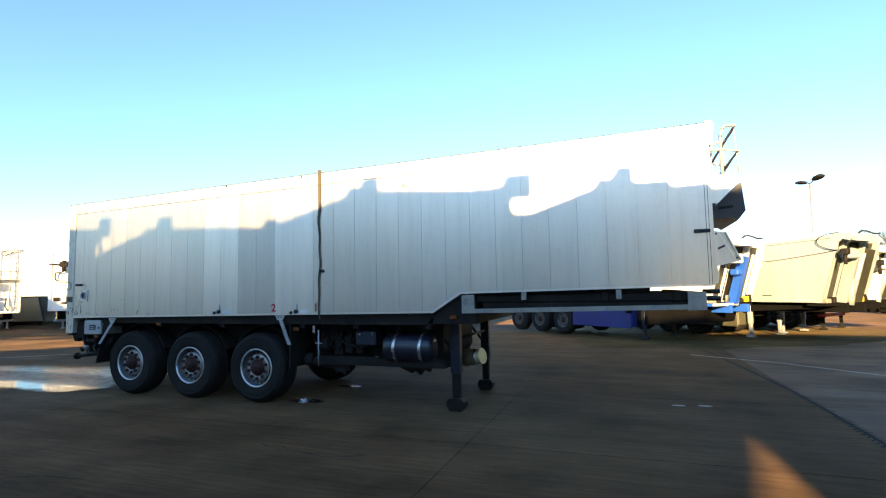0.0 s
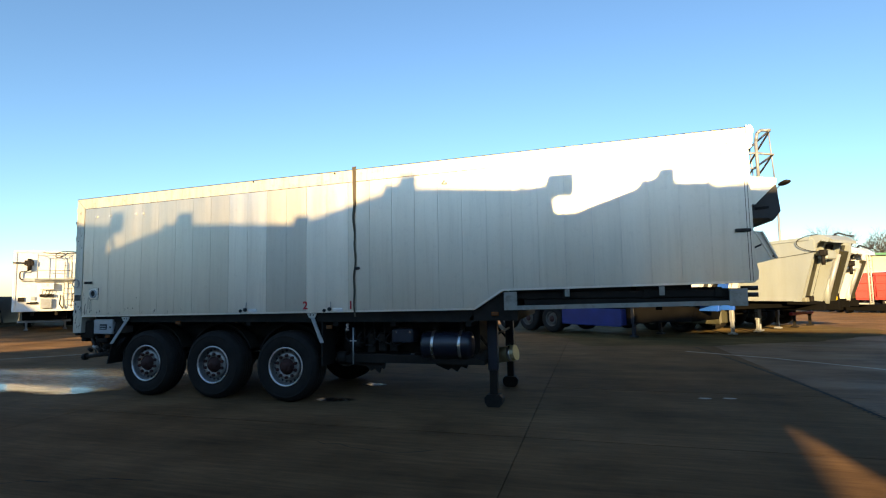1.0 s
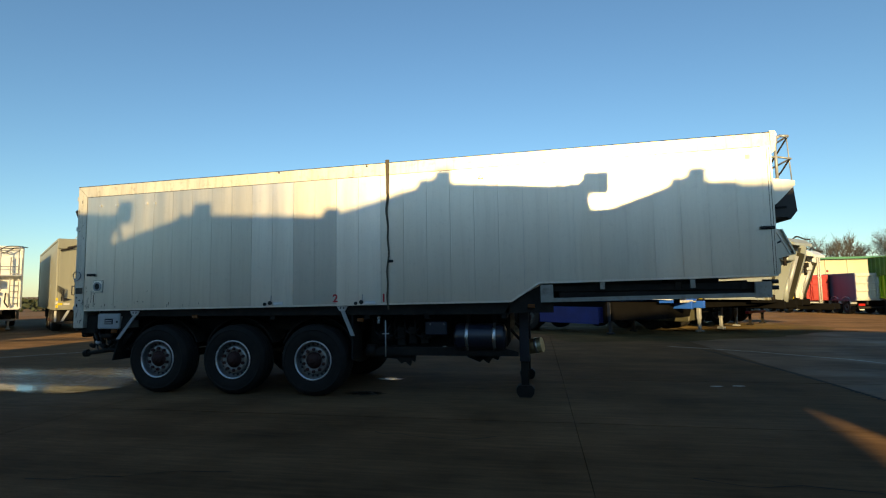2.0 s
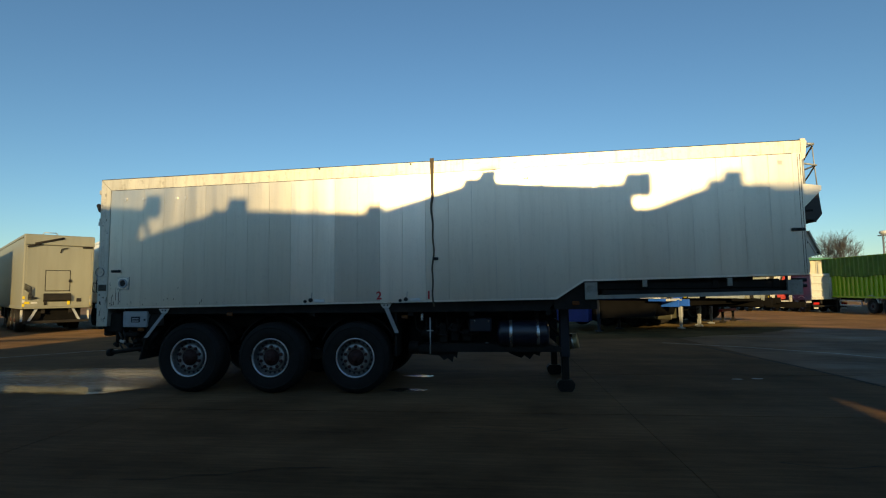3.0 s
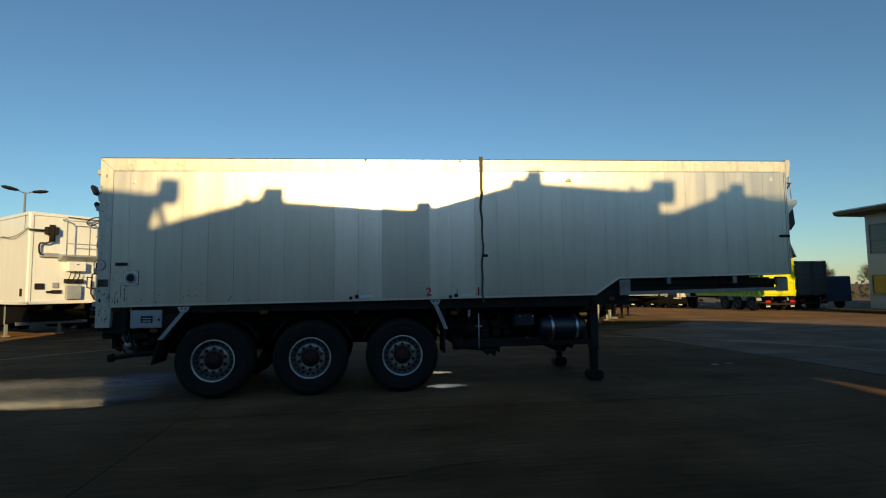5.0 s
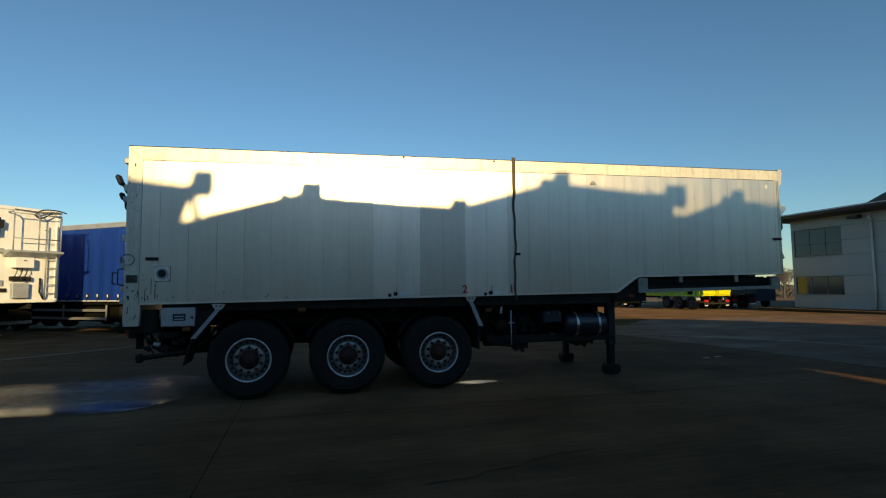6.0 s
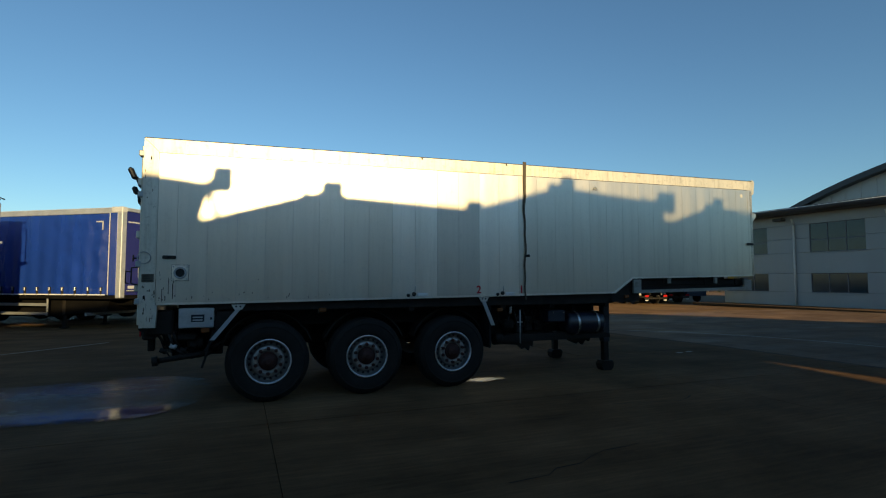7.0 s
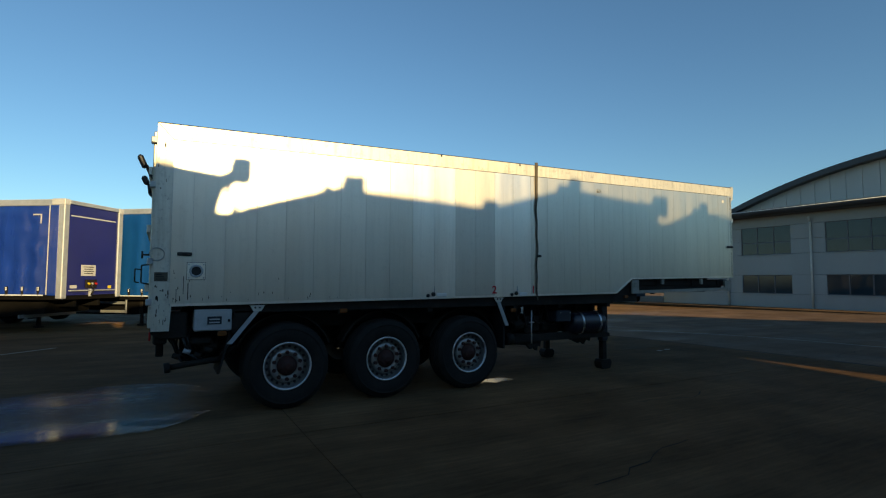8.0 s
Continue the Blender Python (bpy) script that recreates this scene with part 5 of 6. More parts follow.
def curtain_trailer(x, y, top, curtain, head, label, turn=ROW, F=1.12):
    """A curtain-sided trailer with silver posts, buckled curtain and headboard."""
    L, W = 13.2, 2.5
    t = thing("curtain_trailer", label, "trailer", pose(x, y, gz(y), 0, 0, turn), "trailers in the yard row")
    # softly waved curtain on each side
    for y0 in (0.0, W):
        bm = bm_new()
        cols, rows = 150, 16
        grid = []
        for j in range(rows + 1):
            z = F + 0.02 + (top - 0.22 - F) * j / rows
            line = []
            for i in range(cols + 1):
                xx = -L + 0.1 + (L - 0.55) * i / cols
                s = 0.018 * math.sin(i * 0.9) * (1 - 0.6 * j / rows) + 0.02 * noise.noise(Vector((xx * 1.3, z * 0.8, y0)))
                s += 0.06 * noise.noise(Vector((xx * 1.6 + z * 1.5, z * 3.0, 3.0 + y0))) * math.exp(-((xx + 1.3) / 1.6) ** 2)
                s += 0.022 * noise.noise(Vector((xx * 4.0 + z * 3.2, z * 1.6 - xx * 2.0, 7.0 + y0))) * math.exp(-((xx + 1.1) / 1.4) ** 2)
                line.append(bm.verts.new((xx, y0 + (0.03 if y0 == 0 else -0.03) + s, z)))
            grid.append(line)
        for j in range(rows):
            for i in range(cols):
                f = bm.faces.new((grid[j][i], grid[j][i + 1], grid[j + 1][i + 1], grid[j + 1][i]))
                f.smooth = True
        part("curtain", bm, curtain, t, "slightly creased vinyl side curtain")
        sgn = -1 if y0 == 0 else 1
        ya, yb = sorted((y0 + sgn * 0.02, y0 - sgn * 0.05))
        for k in range(22):
            xx = -0.75 - 0.55 * k
            if xx > -L + 0.3:
                b = cuboid("buckle_strap", t, STEEL_DARK, xx - 0.022, xx + 0.022, ya, yb, F - 0.06, F + 0.28, 0.006)
                cuboid("buckle", b, CHROME, xx - 0.036, xx + 0.036, min(ya, yb) - 0.016, min(ya, yb) + 0.004, F + 0.15, F + 0.27, 0.006)
        cuboid("hem_rail", t, TAGWHITE, -L + 0.1, -0.62, ya, yb, F - 0.005, F + 0.03, 0.0)
        cuboid("edge_pole", t, WHITEBOX, -0.48, -0.455, min(ya, yb) - 0.004, min(ya, yb) + 0.02, F + 0.02, top - 0.22, 0.004)
        cuboid("cant_rail", t, GREYSTEEL, -L, -0.02, min(y0, y0 - sgn * 0.12), max(y0, y0 - sgn * 0.12), top - 0.22, top - 0.03, 0.015)
        ra, rb = sorted((y0 - sgn * 0.14, y0))
        cuboid("corner_panel", t, curtain, -0.45, -0.16, ra, rb, F, top - 0.2, 0.01)
        cuboid("corner_post", t, GREYSTEEL, -0.16, 0.04, min(y0 + sgn * 0.012, y0 - sgn * 0.20), max(y0 + sgn * 0.012, y0 - sgn * 0.20), F - 0.1, top - 0.02, 0.02, "silver corner post")
        cuboid("pelmet_end", t, WHITEBOX, -0.42, 0.05, min(y0 + sgn * 0.02, y0 - sgn * 0.2), max(y0 + sgn * 0.02, y0 - sgn * 0.2), top - 0.2, top, 0.02)
    # Floor coloured near black for the shade beneath the trailer.
    cuboid("floor", t, SHADEBLACK, -L, 0.0, 0.06, W - 0.06, F - 0.14, F, 0.01)
    cuboid("roof", t, WHITEBOX, -L, 0.0, 0.05, W - 0.05, top - 0.05, top - 0.01, 0.01)
    cuboid("headboard", t, head, -0.06, -0.01, 0.20, W - 0.20, F, top - 0.1, 0.004)
    cuboid("headboard_rail", t, GREYSTEEL, -0.02, 0.045, 0.20, W - 0.20, top - 0.14, top - 0.03, 0.01)
    cuboid("headboard_strip", t, WHITEBOX, -0.012, -0.004, 0.3, W - 0.3, top - 0.52, top - 0.48, 0.0)
    cuboid("rear_wall", t, head, -L, -L + 0.06, 0.06, W - 0.06, F, top - 0.1, 0.004)
    # silver corner decal, notice, couplings
    cuboid("corner_mark", t, WHITEBOX, -1.02, -0.72, -0.028, -0.02, top - 0.52, top - 0.48, 0)
    cuboid("corner_mark", t, WHITEBOX, -0.76, -0.72, -0.028, -0.02, top - 0.78, top - 0.52, 0)
    nt = cuboid("notice", t, WHITEBOX, -0.012, -0.002, 0.78, 1.38, F + 0.62, F + 0.98, 0.002, "white notice with unreadable lines")
    for k in range(4):
        cuboid("text_bar", nt, STEEL_DARK, -0.003, 0.0, 0.90 - 0.04 * (k % 2), 1.26 + 0.04 * (k % 2), F + 0.69 + 0.07 * k, F + 0.715 + 0.07 * k, 0)
    cp = cuboid("coupling_panel", t, STEEL_DARK, -0.01, 0.05, 0.95, 1.40, F + 0.22, F + 0.5, 0.01)
    for k in range(3):
        tube_bm = tube(bm_new(), (0.05, 1.02 + 0.15 * k, F + 0.38), (0.11, 1.02 + 0.15 * k, F + 0.36), 0.035, seg=10)
        part("coupling", tube_bm, (YELLOWTAG, GREYSTEEL, REDLENS)[k], cp)
    rod("hose", t, BLACK, [(0.06, 1.1, F + 0.38), (0.16, 1.15, F + 0.2), (0.1, 1.1, F - 0.02)], 0.02)
    cuboid("document_tube", t, GREYSTEEL, -0.01, 0.07, 1.10, 1.18, F - 0.05, F + 0.2, 0.01)
    cuboid("shelf", t, GREYSTEEL, -0.01, 0.08, 0.3, W - 0.3, F + 0.13, F + 0.17, 0.005)
    cuboid("tag", t, WHITEBOX, -0.01, 0.0, 0.36, 0.62, F + 0.22, F + 0.32, 0.0)
    cuboid("tag", t, YELLOWTAG, -0.01, 0.0, 1.95, 2.1, F + 0.2, F + 0.3, 0.0)
    # Rails and legs go dark here in place of shade under the trailer.
    running_gear(t, L, W, F - 0.12, -10.9, 3, -2.7, frame_mat=SHADEBLACK, guard=True, leg_mat=STEEL_DARK)
    under_bar(t, W, -1.5)
    for y0 in (0.5, 1.9):
        rod("brace", t, BLUESTEEL, [(-3.2, y0, F - 0.14), (-2.75, y0, 0.6)], 0.03)
    return t


def tipper_trailer(x, y, body, label, length=8.6, top=2.95, skirt=None, chassis=None, post=None, legs=None, bogie=-7.4, span=(-5.3, -3.3), F=1.26, turn=ROW):
    """A smooth-sided tipper whose front wall leans back over its ram."""
    W = 2.45
    t = thing("tipper_trailer", label, "trailer", pose(x, y, gz(y), 0, 0, turn), "tippers in the yard row")
    lean = 0.66
    side = [(-length, F), (-lean, F), (-0.10, top), (-length, top - 0.30)]
    shell = part("body", prism(bm_new(), side, "y", 0.04, W - 0.04), body, t)
    for y0 in (0.0, W - 0.07):
        rail = [(-length, top - 0.30), (-0.10, top), (-0.13, top - 0.10), (-length, top - 0.42)]
        part("top_rail", prism(bm_new(), rail, "y", y0, y0 + 0.07), body, t)
        part("front_edge", prism(bm_new(), [(-lean - 0.06, F - 0.02), (-lean + 0.15, F - 0.02), (-0.03, top - 0.45), (-0.02, top - 0.1), (-0.16, top)], "y", y0 + 0.030 if y0 == 0.0 else y0 - 0.035, y0 + 0.10), body, t)
        part("sill", prism(bm_new(), [(-length, F - 0.01), (-lean, F - 0.01), (-lean, F + 0.05), (-length, F + 0.05)], "y", y0, y0 + 0.07), body, t)
    part("tailgate", prism(bm_new(), [(-length - 0.05, F), (-length, F), (-length, top - 0.32), (-length - 0.05, top - 0.32)], "y", 0.02, W - 0.02), body, t)
    # ribs, ram cover, hood and cables of the leaning front
    def on_front(u):
        return (-lean + u * (lean - 0.10), F + u * (top - F))
    for yy in (0.36, 0.80, 2.12):
        (xa, za), (xb, zb) = on_front(0.05), on_front(0.80)
        part("front_rib", prism(bm_new(), [(xa, za), (xa + 0.075, za - 0.02), (xb + 0.075, zb - 0.05), (xb, zb)], "y", yy, yy + 0.06), body, t)
    (xa, za), (xb, zb) = on_front(0.0), on_front(0.84)
    if not post:
        part("ram_housing", prism(bm_new(), [(xa, za), (xa + 0.30, za - 0.04), (xb + 0.30, zb - 0.12), (xb, zb)], "y", 1.02, 1.10), body, t)
        part("ram_housing", prism(bm_new(), [(xa, za), (xa + 0.30, za - 0.04), (xb + 0.30, zb - 0.12), (xb, zb)], "y", 1.60, 1.95), DARKOLIVE, t, "dark olive ram housing")
    part("ram", tube(bm_new(), (xa + 0.26, 1.34, za - 0.1), (xb + 0.24, 1.34, zb - 0.2), 0.085, seg=14), GREYSTEEL, t)
    part("ram_sleeve", tube(bm_new(), (xa + 0.26, 1.34, za - 0.1), (xa + 0.40, 1.34, za + 0.7), 0.115, seg=14), body, t)
    xc, zc = on_front(0.80)
    # canopy over the front with bent cheeks
    bow = [(xc - 0.15, top - 0.02), (xc + 0.15, top + 0.05), (xc + 0.45, top + 0.03), (xc + 0.66, top - 0.13), (xc + 0.67, top - 0.22), (xc + 0.60, top - 0.20), (xc + 0.42, top - 0.06), (xc + 0.13, top - 0.05), (xc - 0.15, top - 0.12)]
    part("canopy", prism(bm_new(), bow, "y", 0.14, 1.62), body, t, "bent sheet canopy over the front")
    cheek = [(xc - 0.10, top - 0.05), (xc + 0.15, top + 0.05), (xc + 0.45, top + 0.03), (xc + 0.62, top - 0.12), (xc + 0.55, top - 0.20), (xc + 0.36, top - 0.14), (xc + 0.24, top - 0.24), (xc + 0.18, top - 0.52), (xc + 0.02, top - 0.58)]
    for y0 in (0.06, 0.52, 1.54):
        part("canopy_cheek", prism(bm_new(), cheek, "y", y0, y0 + 0.08), body, t)
    cuboid("lamp_box", t, body, xc + 0.14, xc + 0.40, 0.30, 0.92, top - 0.70, top - 0.42, 0.03)
    cuboid("sheet_motor", t, STEEL_DARK, xc + 0.28, xc + 0.46, 0.08, 0.26, top - 0.60, top - 0.42, 0.02)
    part("motor_stub", tube(bm_new(), (xc + 0.36, 0.16, top - 0.88), (xc + 0.36, 0.16, top - 0.58), 0.05, seg=10), STEEL_DARK, t)
    slack("hose", t, BLACK, [(xc + 0.34, 0.10, top - 0.46), (xc + 0.1, -0.02, top - 0.44), (xc - 0.22, -0.03, top - 0.28), (xc - 0.24, -0.03, top - 0.10), (xc + 0.0, 0.0, top + 0.02), (xc + 0.3, 0.08, top + 0.06)], 0.012)
    slack("sheet_cable", t, BLACK, [(xc + 0.3, -0.02, top - 0.46), (xc - 0.5, 0.02, top - 0.56), (xc - 1.8, 0.02, top - 0.68), (xc - 3.0, 0.02, top - 0.66)], 0.008)
    slack("sheet_arm", t, BLACK, [(xc + 0.30, 1.05, top + 0.04), (xc + 0.34, 1.3, top + 0.14), (xc + 0.50, 1.52, top + 0.05), (xc + 0.60, 1.66, top + 0.04)], 0.028)
    for k in range(5):
        yy = 1.12 + 0.08 * k
        rod("hose", t, BLACK, [(xa + 0.22, yy, za + 0.02), (xa + 0.34, yy + 0.05, za + 0.35), (xa + 0.36, yy + 0.12, za + 0.75 + 0.06 * k), (xa + 0.40, 1.58, za + 0.95)], 0.016)
    for yy, z in ((1.98, 0.55), (2.16, 0.30)):
        cuboid("hazard_block", t, YELLOWTAG, xa + 0.10, xa + 0.16, yy, yy + 0.10, za + z, za + z + 0.22, 0.008)
    for k, (yy, mt) in enumerate(((0.15, GREYBODY), (0.52, STEEL_DARK), (1.12, GREYBODY), (1.75, STEEL_DARK), (2.05, YELLOWTAG), (2.2, STEEL_DARK))):
        cuboid("foot_block", t, mt, xa + 0.10, xa + 0.26, yy, yy + 0.15, F - 0.03, F + 0.10 + 0.05 * (k % 3), 0.02)
    # Dark panels and recess paint the shade that falls between the front ribs.
    part("front_panel", prism(bm_new(), [on_front(0.02), (on_front(0.02)[0] + 0.03, on_front(0.02)[1]), (on_front(0.9)[0] + 0.03, on_front(0.9)[1]), on_front(0.9)], "y", 0.11, 1.01), DARKOLIVE, t, "front panel painted dark olive for the shade between the ribs")
    part("front_panel", prism(bm_new(), [on_front(0.02), (on_front(0.02)[0] + 0.03, on_front(0.02)[1]), (on_front(0.9)[0] + 0.03, on_front(0.9)[1]), on_front(0.9)], "y", 1.96, W - 0.11), DARKOLIVE, t)
    part("ram_recess", prism(bm_new(), [on_front(0.02), (on_front(0.02)[0] + 0.03, on_front(0.02)[1]), (on_front(0.9)[0] + 0.03, on_front(0.9)[1]), on_front(0.9)], "y", 1.11, 1.59), STEEL_DARK, t)
    for yy, mt in ((0.45, GREYBODY), (1.3, STEEL_DARK), (1.9, GREYBODY)):
        cuboid("valve_block", t, mt, -0.62, -0.48, yy, yy + 0.09, F - 0.05, F + 0.10, 0.012)
    # Without a chassis colour, the front beams are painted as dark as shade.
    fr = chassis or SHADEBLACK
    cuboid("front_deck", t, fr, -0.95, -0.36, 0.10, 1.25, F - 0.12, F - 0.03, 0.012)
    cuboid("front_deck", t, SHADEBLACK, -0.95, -0.40, 1.27, W - 0.10, F - 0.14, F - 0.03, 0.012)
    if post:
        cuboid("deck_edge", t, WHITEBOX, -0.355, -0.22, 0.10, 1.0, F - 0.11, F - 0.03, 0.012)
    if post:
        part("ram_frame", prism(bm_new(), [(-0.52, F - 0.06), (-0.26, F - 0.06), (0.16, top - 0.52), (-0.06, top - 0.46)], "y", 1.12, 1.30), post, t, "bright blue ram frame")
        cuboid("ram_lug", t, post, -0.22, 0.02, 0.86, 1.36, F + 0.80, F + 0.98, 0.03)
    running_gear(t, length, W, F - 0.06, bogie, 3, -2.95, frame_mat=fr, guard=False, leg_mat=legs or GREYSTEEL, deep=bool(post))
    if skirt:
        cuboid("side_skirt", t, skirt, span[0], span[1], -0.03, 0.02, 0.36, 0.98, 0.02)
        cuboid("locker", t, skirt, span[0] + 0.05, span[1] - 0.05, 0.12, 0.60, 0.40, 0.96, 0.02)
    cuboid("decal_bar", t, STEEL_DARK, -2.25, -1.95, 0.034, 0.04, F + 0.19, F + 0.215, 0)
    return t


def ribbed_container(t, W, L, z0, z1, side_mat, end_mat, ribs=True):
    """A ribbed tipping container, its door end at y = 0."""
    cuboid("box", t, side_mat, 0.08, W - 0.08, 0.05, L, z0, z1, 0.01)
    n = int(L / 0.42) if ribs else 0
    for k in range(n):
        y = 0.25 + k * (L - 0.4) / n
        for x in (0.0, W - 0.08):
            cuboid("rib", t, side_mat, x, x + 0.08, y, y + 0.11, z0 + 0.05, z1 - 0.1, 0.01)
    for x in (-0.01, W - 0.09):
        cuboid("top_rail", t, side_mat, x, x + 0.10, 0.0, L, z1 - 0.10, z1 + 0.02, 0.01)
        cuboid("bottom_rail", t, side_mat, x, x + 0.10, 0.0, L, z0 - 0.04, z0 + 0.08, 0.01)
    for x0, x1 in ((0.04, W / 2 - 0.02), (W / 2 + 0.02, W - 0.04)):
        d = cuboid("door", t, end_mat, x0, x1, -0.02, 0.05, z0, z1, 0.01)
        for k in range(4):
            z = z0 + 0.1 + k * (z1 - z0 - 0.3) / 3
            cuboid("door_rib", d, end_mat, x0 + 0.02, x1 - 0.02, -0.10, -0.02, z, z + 0.11, 0.008)
        for x in (x0, x1 - 0.08):
            cuboid("door_stile", d, end_mat, x, x + 0.08, -0.06, -0.02, z0, z1, 0.008)
    rod("lock_bar", t, end_mat, [(W / 2 + 0.12, -0.09, z0 + 0.1), (W / 2 + 0.12, -0.09, z1 - 0.1)], 0.025)
    for k in range(3):
        cuboid("hinge", t, end_mat, W - 0.06, W + 0.03, -0.06, 0.03, z0 + 0.25 + 0.85 * k, z0 + 0.40 + 0.85 * k, 0.01)


def container_trailer(x, y, L, z0, z1, side_mat, end_mat, label, ribs=True):
    W = 2.35
    t = thing("container_trailer", label, "trailer", pose(x, y, gz(y)), "containers at the far side")
    ribbed_container(t, W, L, z0, z1, side_mat, end_mat, ribs)
    for xx in (0.6, W - 0.72):
        cuboid("chassis_rail", t, STEEL_DARK, xx, xx + 0.12, 0.0, L + 1.5, z0 - 0.28, z0 - 0.05, 0.01)
    for k in range(3):
        yy = 1.15 + 1.31 * k
        for xx, s in ((0.04, 90), (W - 0.04, -90)):
            w = share("wheel", WHEEL_FAR[1], t, pose(xx, yy, 0.47, 0, 0, -90 if s == 90 else 90) @ Matrix.Scale(0.9, 4))
            share("tyre", WHEEL_FAR[0], w)
            share("hub", WHEEL_FAR[2], w)
            share("disc", WHEEL_FAR[4], w)
        for xx in (0.0, W - 0.36):
            arch = [(yy + 0.62 * math.cos(a), 0.52 + 0.62 * math.sin(a)) for a in (math.pi * (0.08 + 0.84 * q / 10) for q in range(11))]
            arch += [(yy + 0.58 * math.cos(a), 0.52 + 0.58 * math.sin(a)) for a in (math.pi * (0.92 - 0.84 * q / 10) for q in range(11))]
            part("mudguard", prism(bm_new(), arch, "x", xx, xx + 0.36), GREYSTEEL, t)
        part("axle", tube(bm_new(), (0.2, yy, 0.52), (W - 0.2, yy, 0.52), 0.06, seg=10), STEEL_DARK, t)
    for xx in (0.02, W - 0.06):
        for z in (0.42, 0.72):
            cuboid("side_guard_bar", t, GREYSTEEL, xx, xx + 0.04, 4.6, 6.7, z, z + 0.09, 0.006)
        for yy in (4.6, 6.64):
            cuboid("side_guard_post", t, GREYSTEEL, xx, xx + 0.04, yy, yy + 0.06, 0.42, 0.8, 0.006)
        cuboid("support_leg", t, STEEL_DARK, xx, xx + 0.1, 6.9, 7.0, 0.0, z0 - 0.1, 0.006)
    cuboid("bumper", t, STEEL_DARK, 0.1, W - 0.1, -0.05, 0.06, 0.40, 0.52, 0.01)
    for xx in (0.12, W - 0.48):
        cuboid("tail_lamp", t, REDLENS, xx, xx + 0.36, -0.07, -0.02, 0.56, 0.70, 0.008)
        cuboid("bumper_reflector", t, WHITEBOX, xx + 0.02, xx + 0.30, -0.07, -0.04, 0.28, 0.36, 0.004)
    return t


white_trailer(-21.95, 9.42, 4.26, "white box trailer with ladder and walkway on its front", -28.0, 0.99)
white_trailer(-18.36, 11.42, 4.06, "white box trailer with a roof hose loop and front ladder", ROW, 1.10)
grey_trailer(-13.67, 12.22, 4.25)
white_trailer(-7.62, 11.24, 4.32, "white box trailer with a slack sheeting cable on its side", -40.5, 1.26)
curtain_trailer(-2.65, 13.2, 4.23, BLUECURTAIN, NAVY, "royal blue curtain-sided trailer with silver corner posts", -34.8, 1.20)
curtain_trailer(1.34, 14.05, 4.37, CYANCURTAIN, NAVY, "turquoise curtain-sided trailer parked behind the others", ROW, 1.10)
tipper_trailer(12.0, 10.15, WHITE, "white tipper trailer with bright blue chassis and ram frame", length=10.6, top=3.1, skirt=SHADEDBLUE, chassis=BLUESTEEL, post=BLUESTEEL, legs=STEEL_BLUE, bogie=-9.05, span=(-5.8, -3.15))
tipper_trailer(15.2, 11.42, ALUBODY, "pale aluminium tipper trailer with a leaning front wall", top=3.2, skirt=SHADEDOLIVE, F=1.22, span=(-6.9, -3.12), turn=-44.0)
end_tipper = tipper_trailer(16.85, 13.7, WHITE, "white tipper trailer with a ladder at its front corner", top=2.95)
for yy in (2.05, 2.35):
    rod("ladder_rail", end_tipper, WHITEBOX, [(0.10, yy, 1.0), (0.10, yy, 2.85)], 0.028)
for k in range(6):
    rod("ladder_rung", end_tipper, WHITEBOX, [(0.10, 2.05, 1.1 + 0.3 * k), (0.10, 2.35, 1.1 + 0.3 * k)], 0.02)
flat = thing("chassis_trailer", "empty red chassis trailer standing on its legs behind the tippers", "trailer", pose(19.0, 15.9, gz(16), 0, 0, ROW), "tippers in the yard row")
running_gear(flat, 8.0, 2.45, 0.98, -7.0, 3, -3.2, frame_mat=SHADEBLACK, guard=False, leg_mat=STEEL_DARK, deep=False)
cuboid("leg_beam", flat, REDBOX, -3.27, -3.13, 0.1, 2.3, 0.50, 0.62, 0.01)
cuboid("ladder_bracket", end_tipper, WHITEBOX, -0.3, 0.1, 2.05, 2.35, 1.0, 1.05, 0.005)
container_trailer(28.7, 22.6, 8.2, 0.98, 3.55, GREENBOX, LITDOOR, "lime green ribbed container on a three-axle trailer, doors coloured sunlit yellow")
net_bm = bm_new()
rows = []
for k in range(9):
    line = []
    for q in range(121):
        yy = 22.66 + 8.1 * q / 120
        low = 2.06 + 0.05 * math.sin(yy * 1.1) + 0.03 * math.sin(yy * 3.7)
        zz = low + (3.31 - low) * k / 8
        off = 0.035 * math.cos((yy - 22.9) * 2 * math.pi / 0.415) + 0.02 * noise.noise(Vector((yy * 2.0, zz * 2.0, 0)))
        line.append(net_bm.verts.new((28.655 - off, yy, zz)))
    rows.append(line)
for a, b in zip(rows, rows[1:]):
    for q in range(120):
        net_bm.faces.new((a[q], a[q + 1], b[q + 1], b[q])).smooth = True
tagged(part("cover_net", net_bm, NET), "dark green net hanging over the upper side of the container", "net")
container_trailer(32.85, 24.4, 6.5, 0.98, 3.35, DARKBOX, DARKBOX, "charcoal ribbed container on a trailer in the shade")
container_trailer(27.4, 30.1, 5.6, 0.9, 2.65, SLATE, WHITEBOX, "slate grey container trailer with a pale end", False)
container_trailer(25.0, 33.0, 1.6, 0.9, 2.65, REDBOX, REDBOX, "red container on a trailer at the back of the yard")


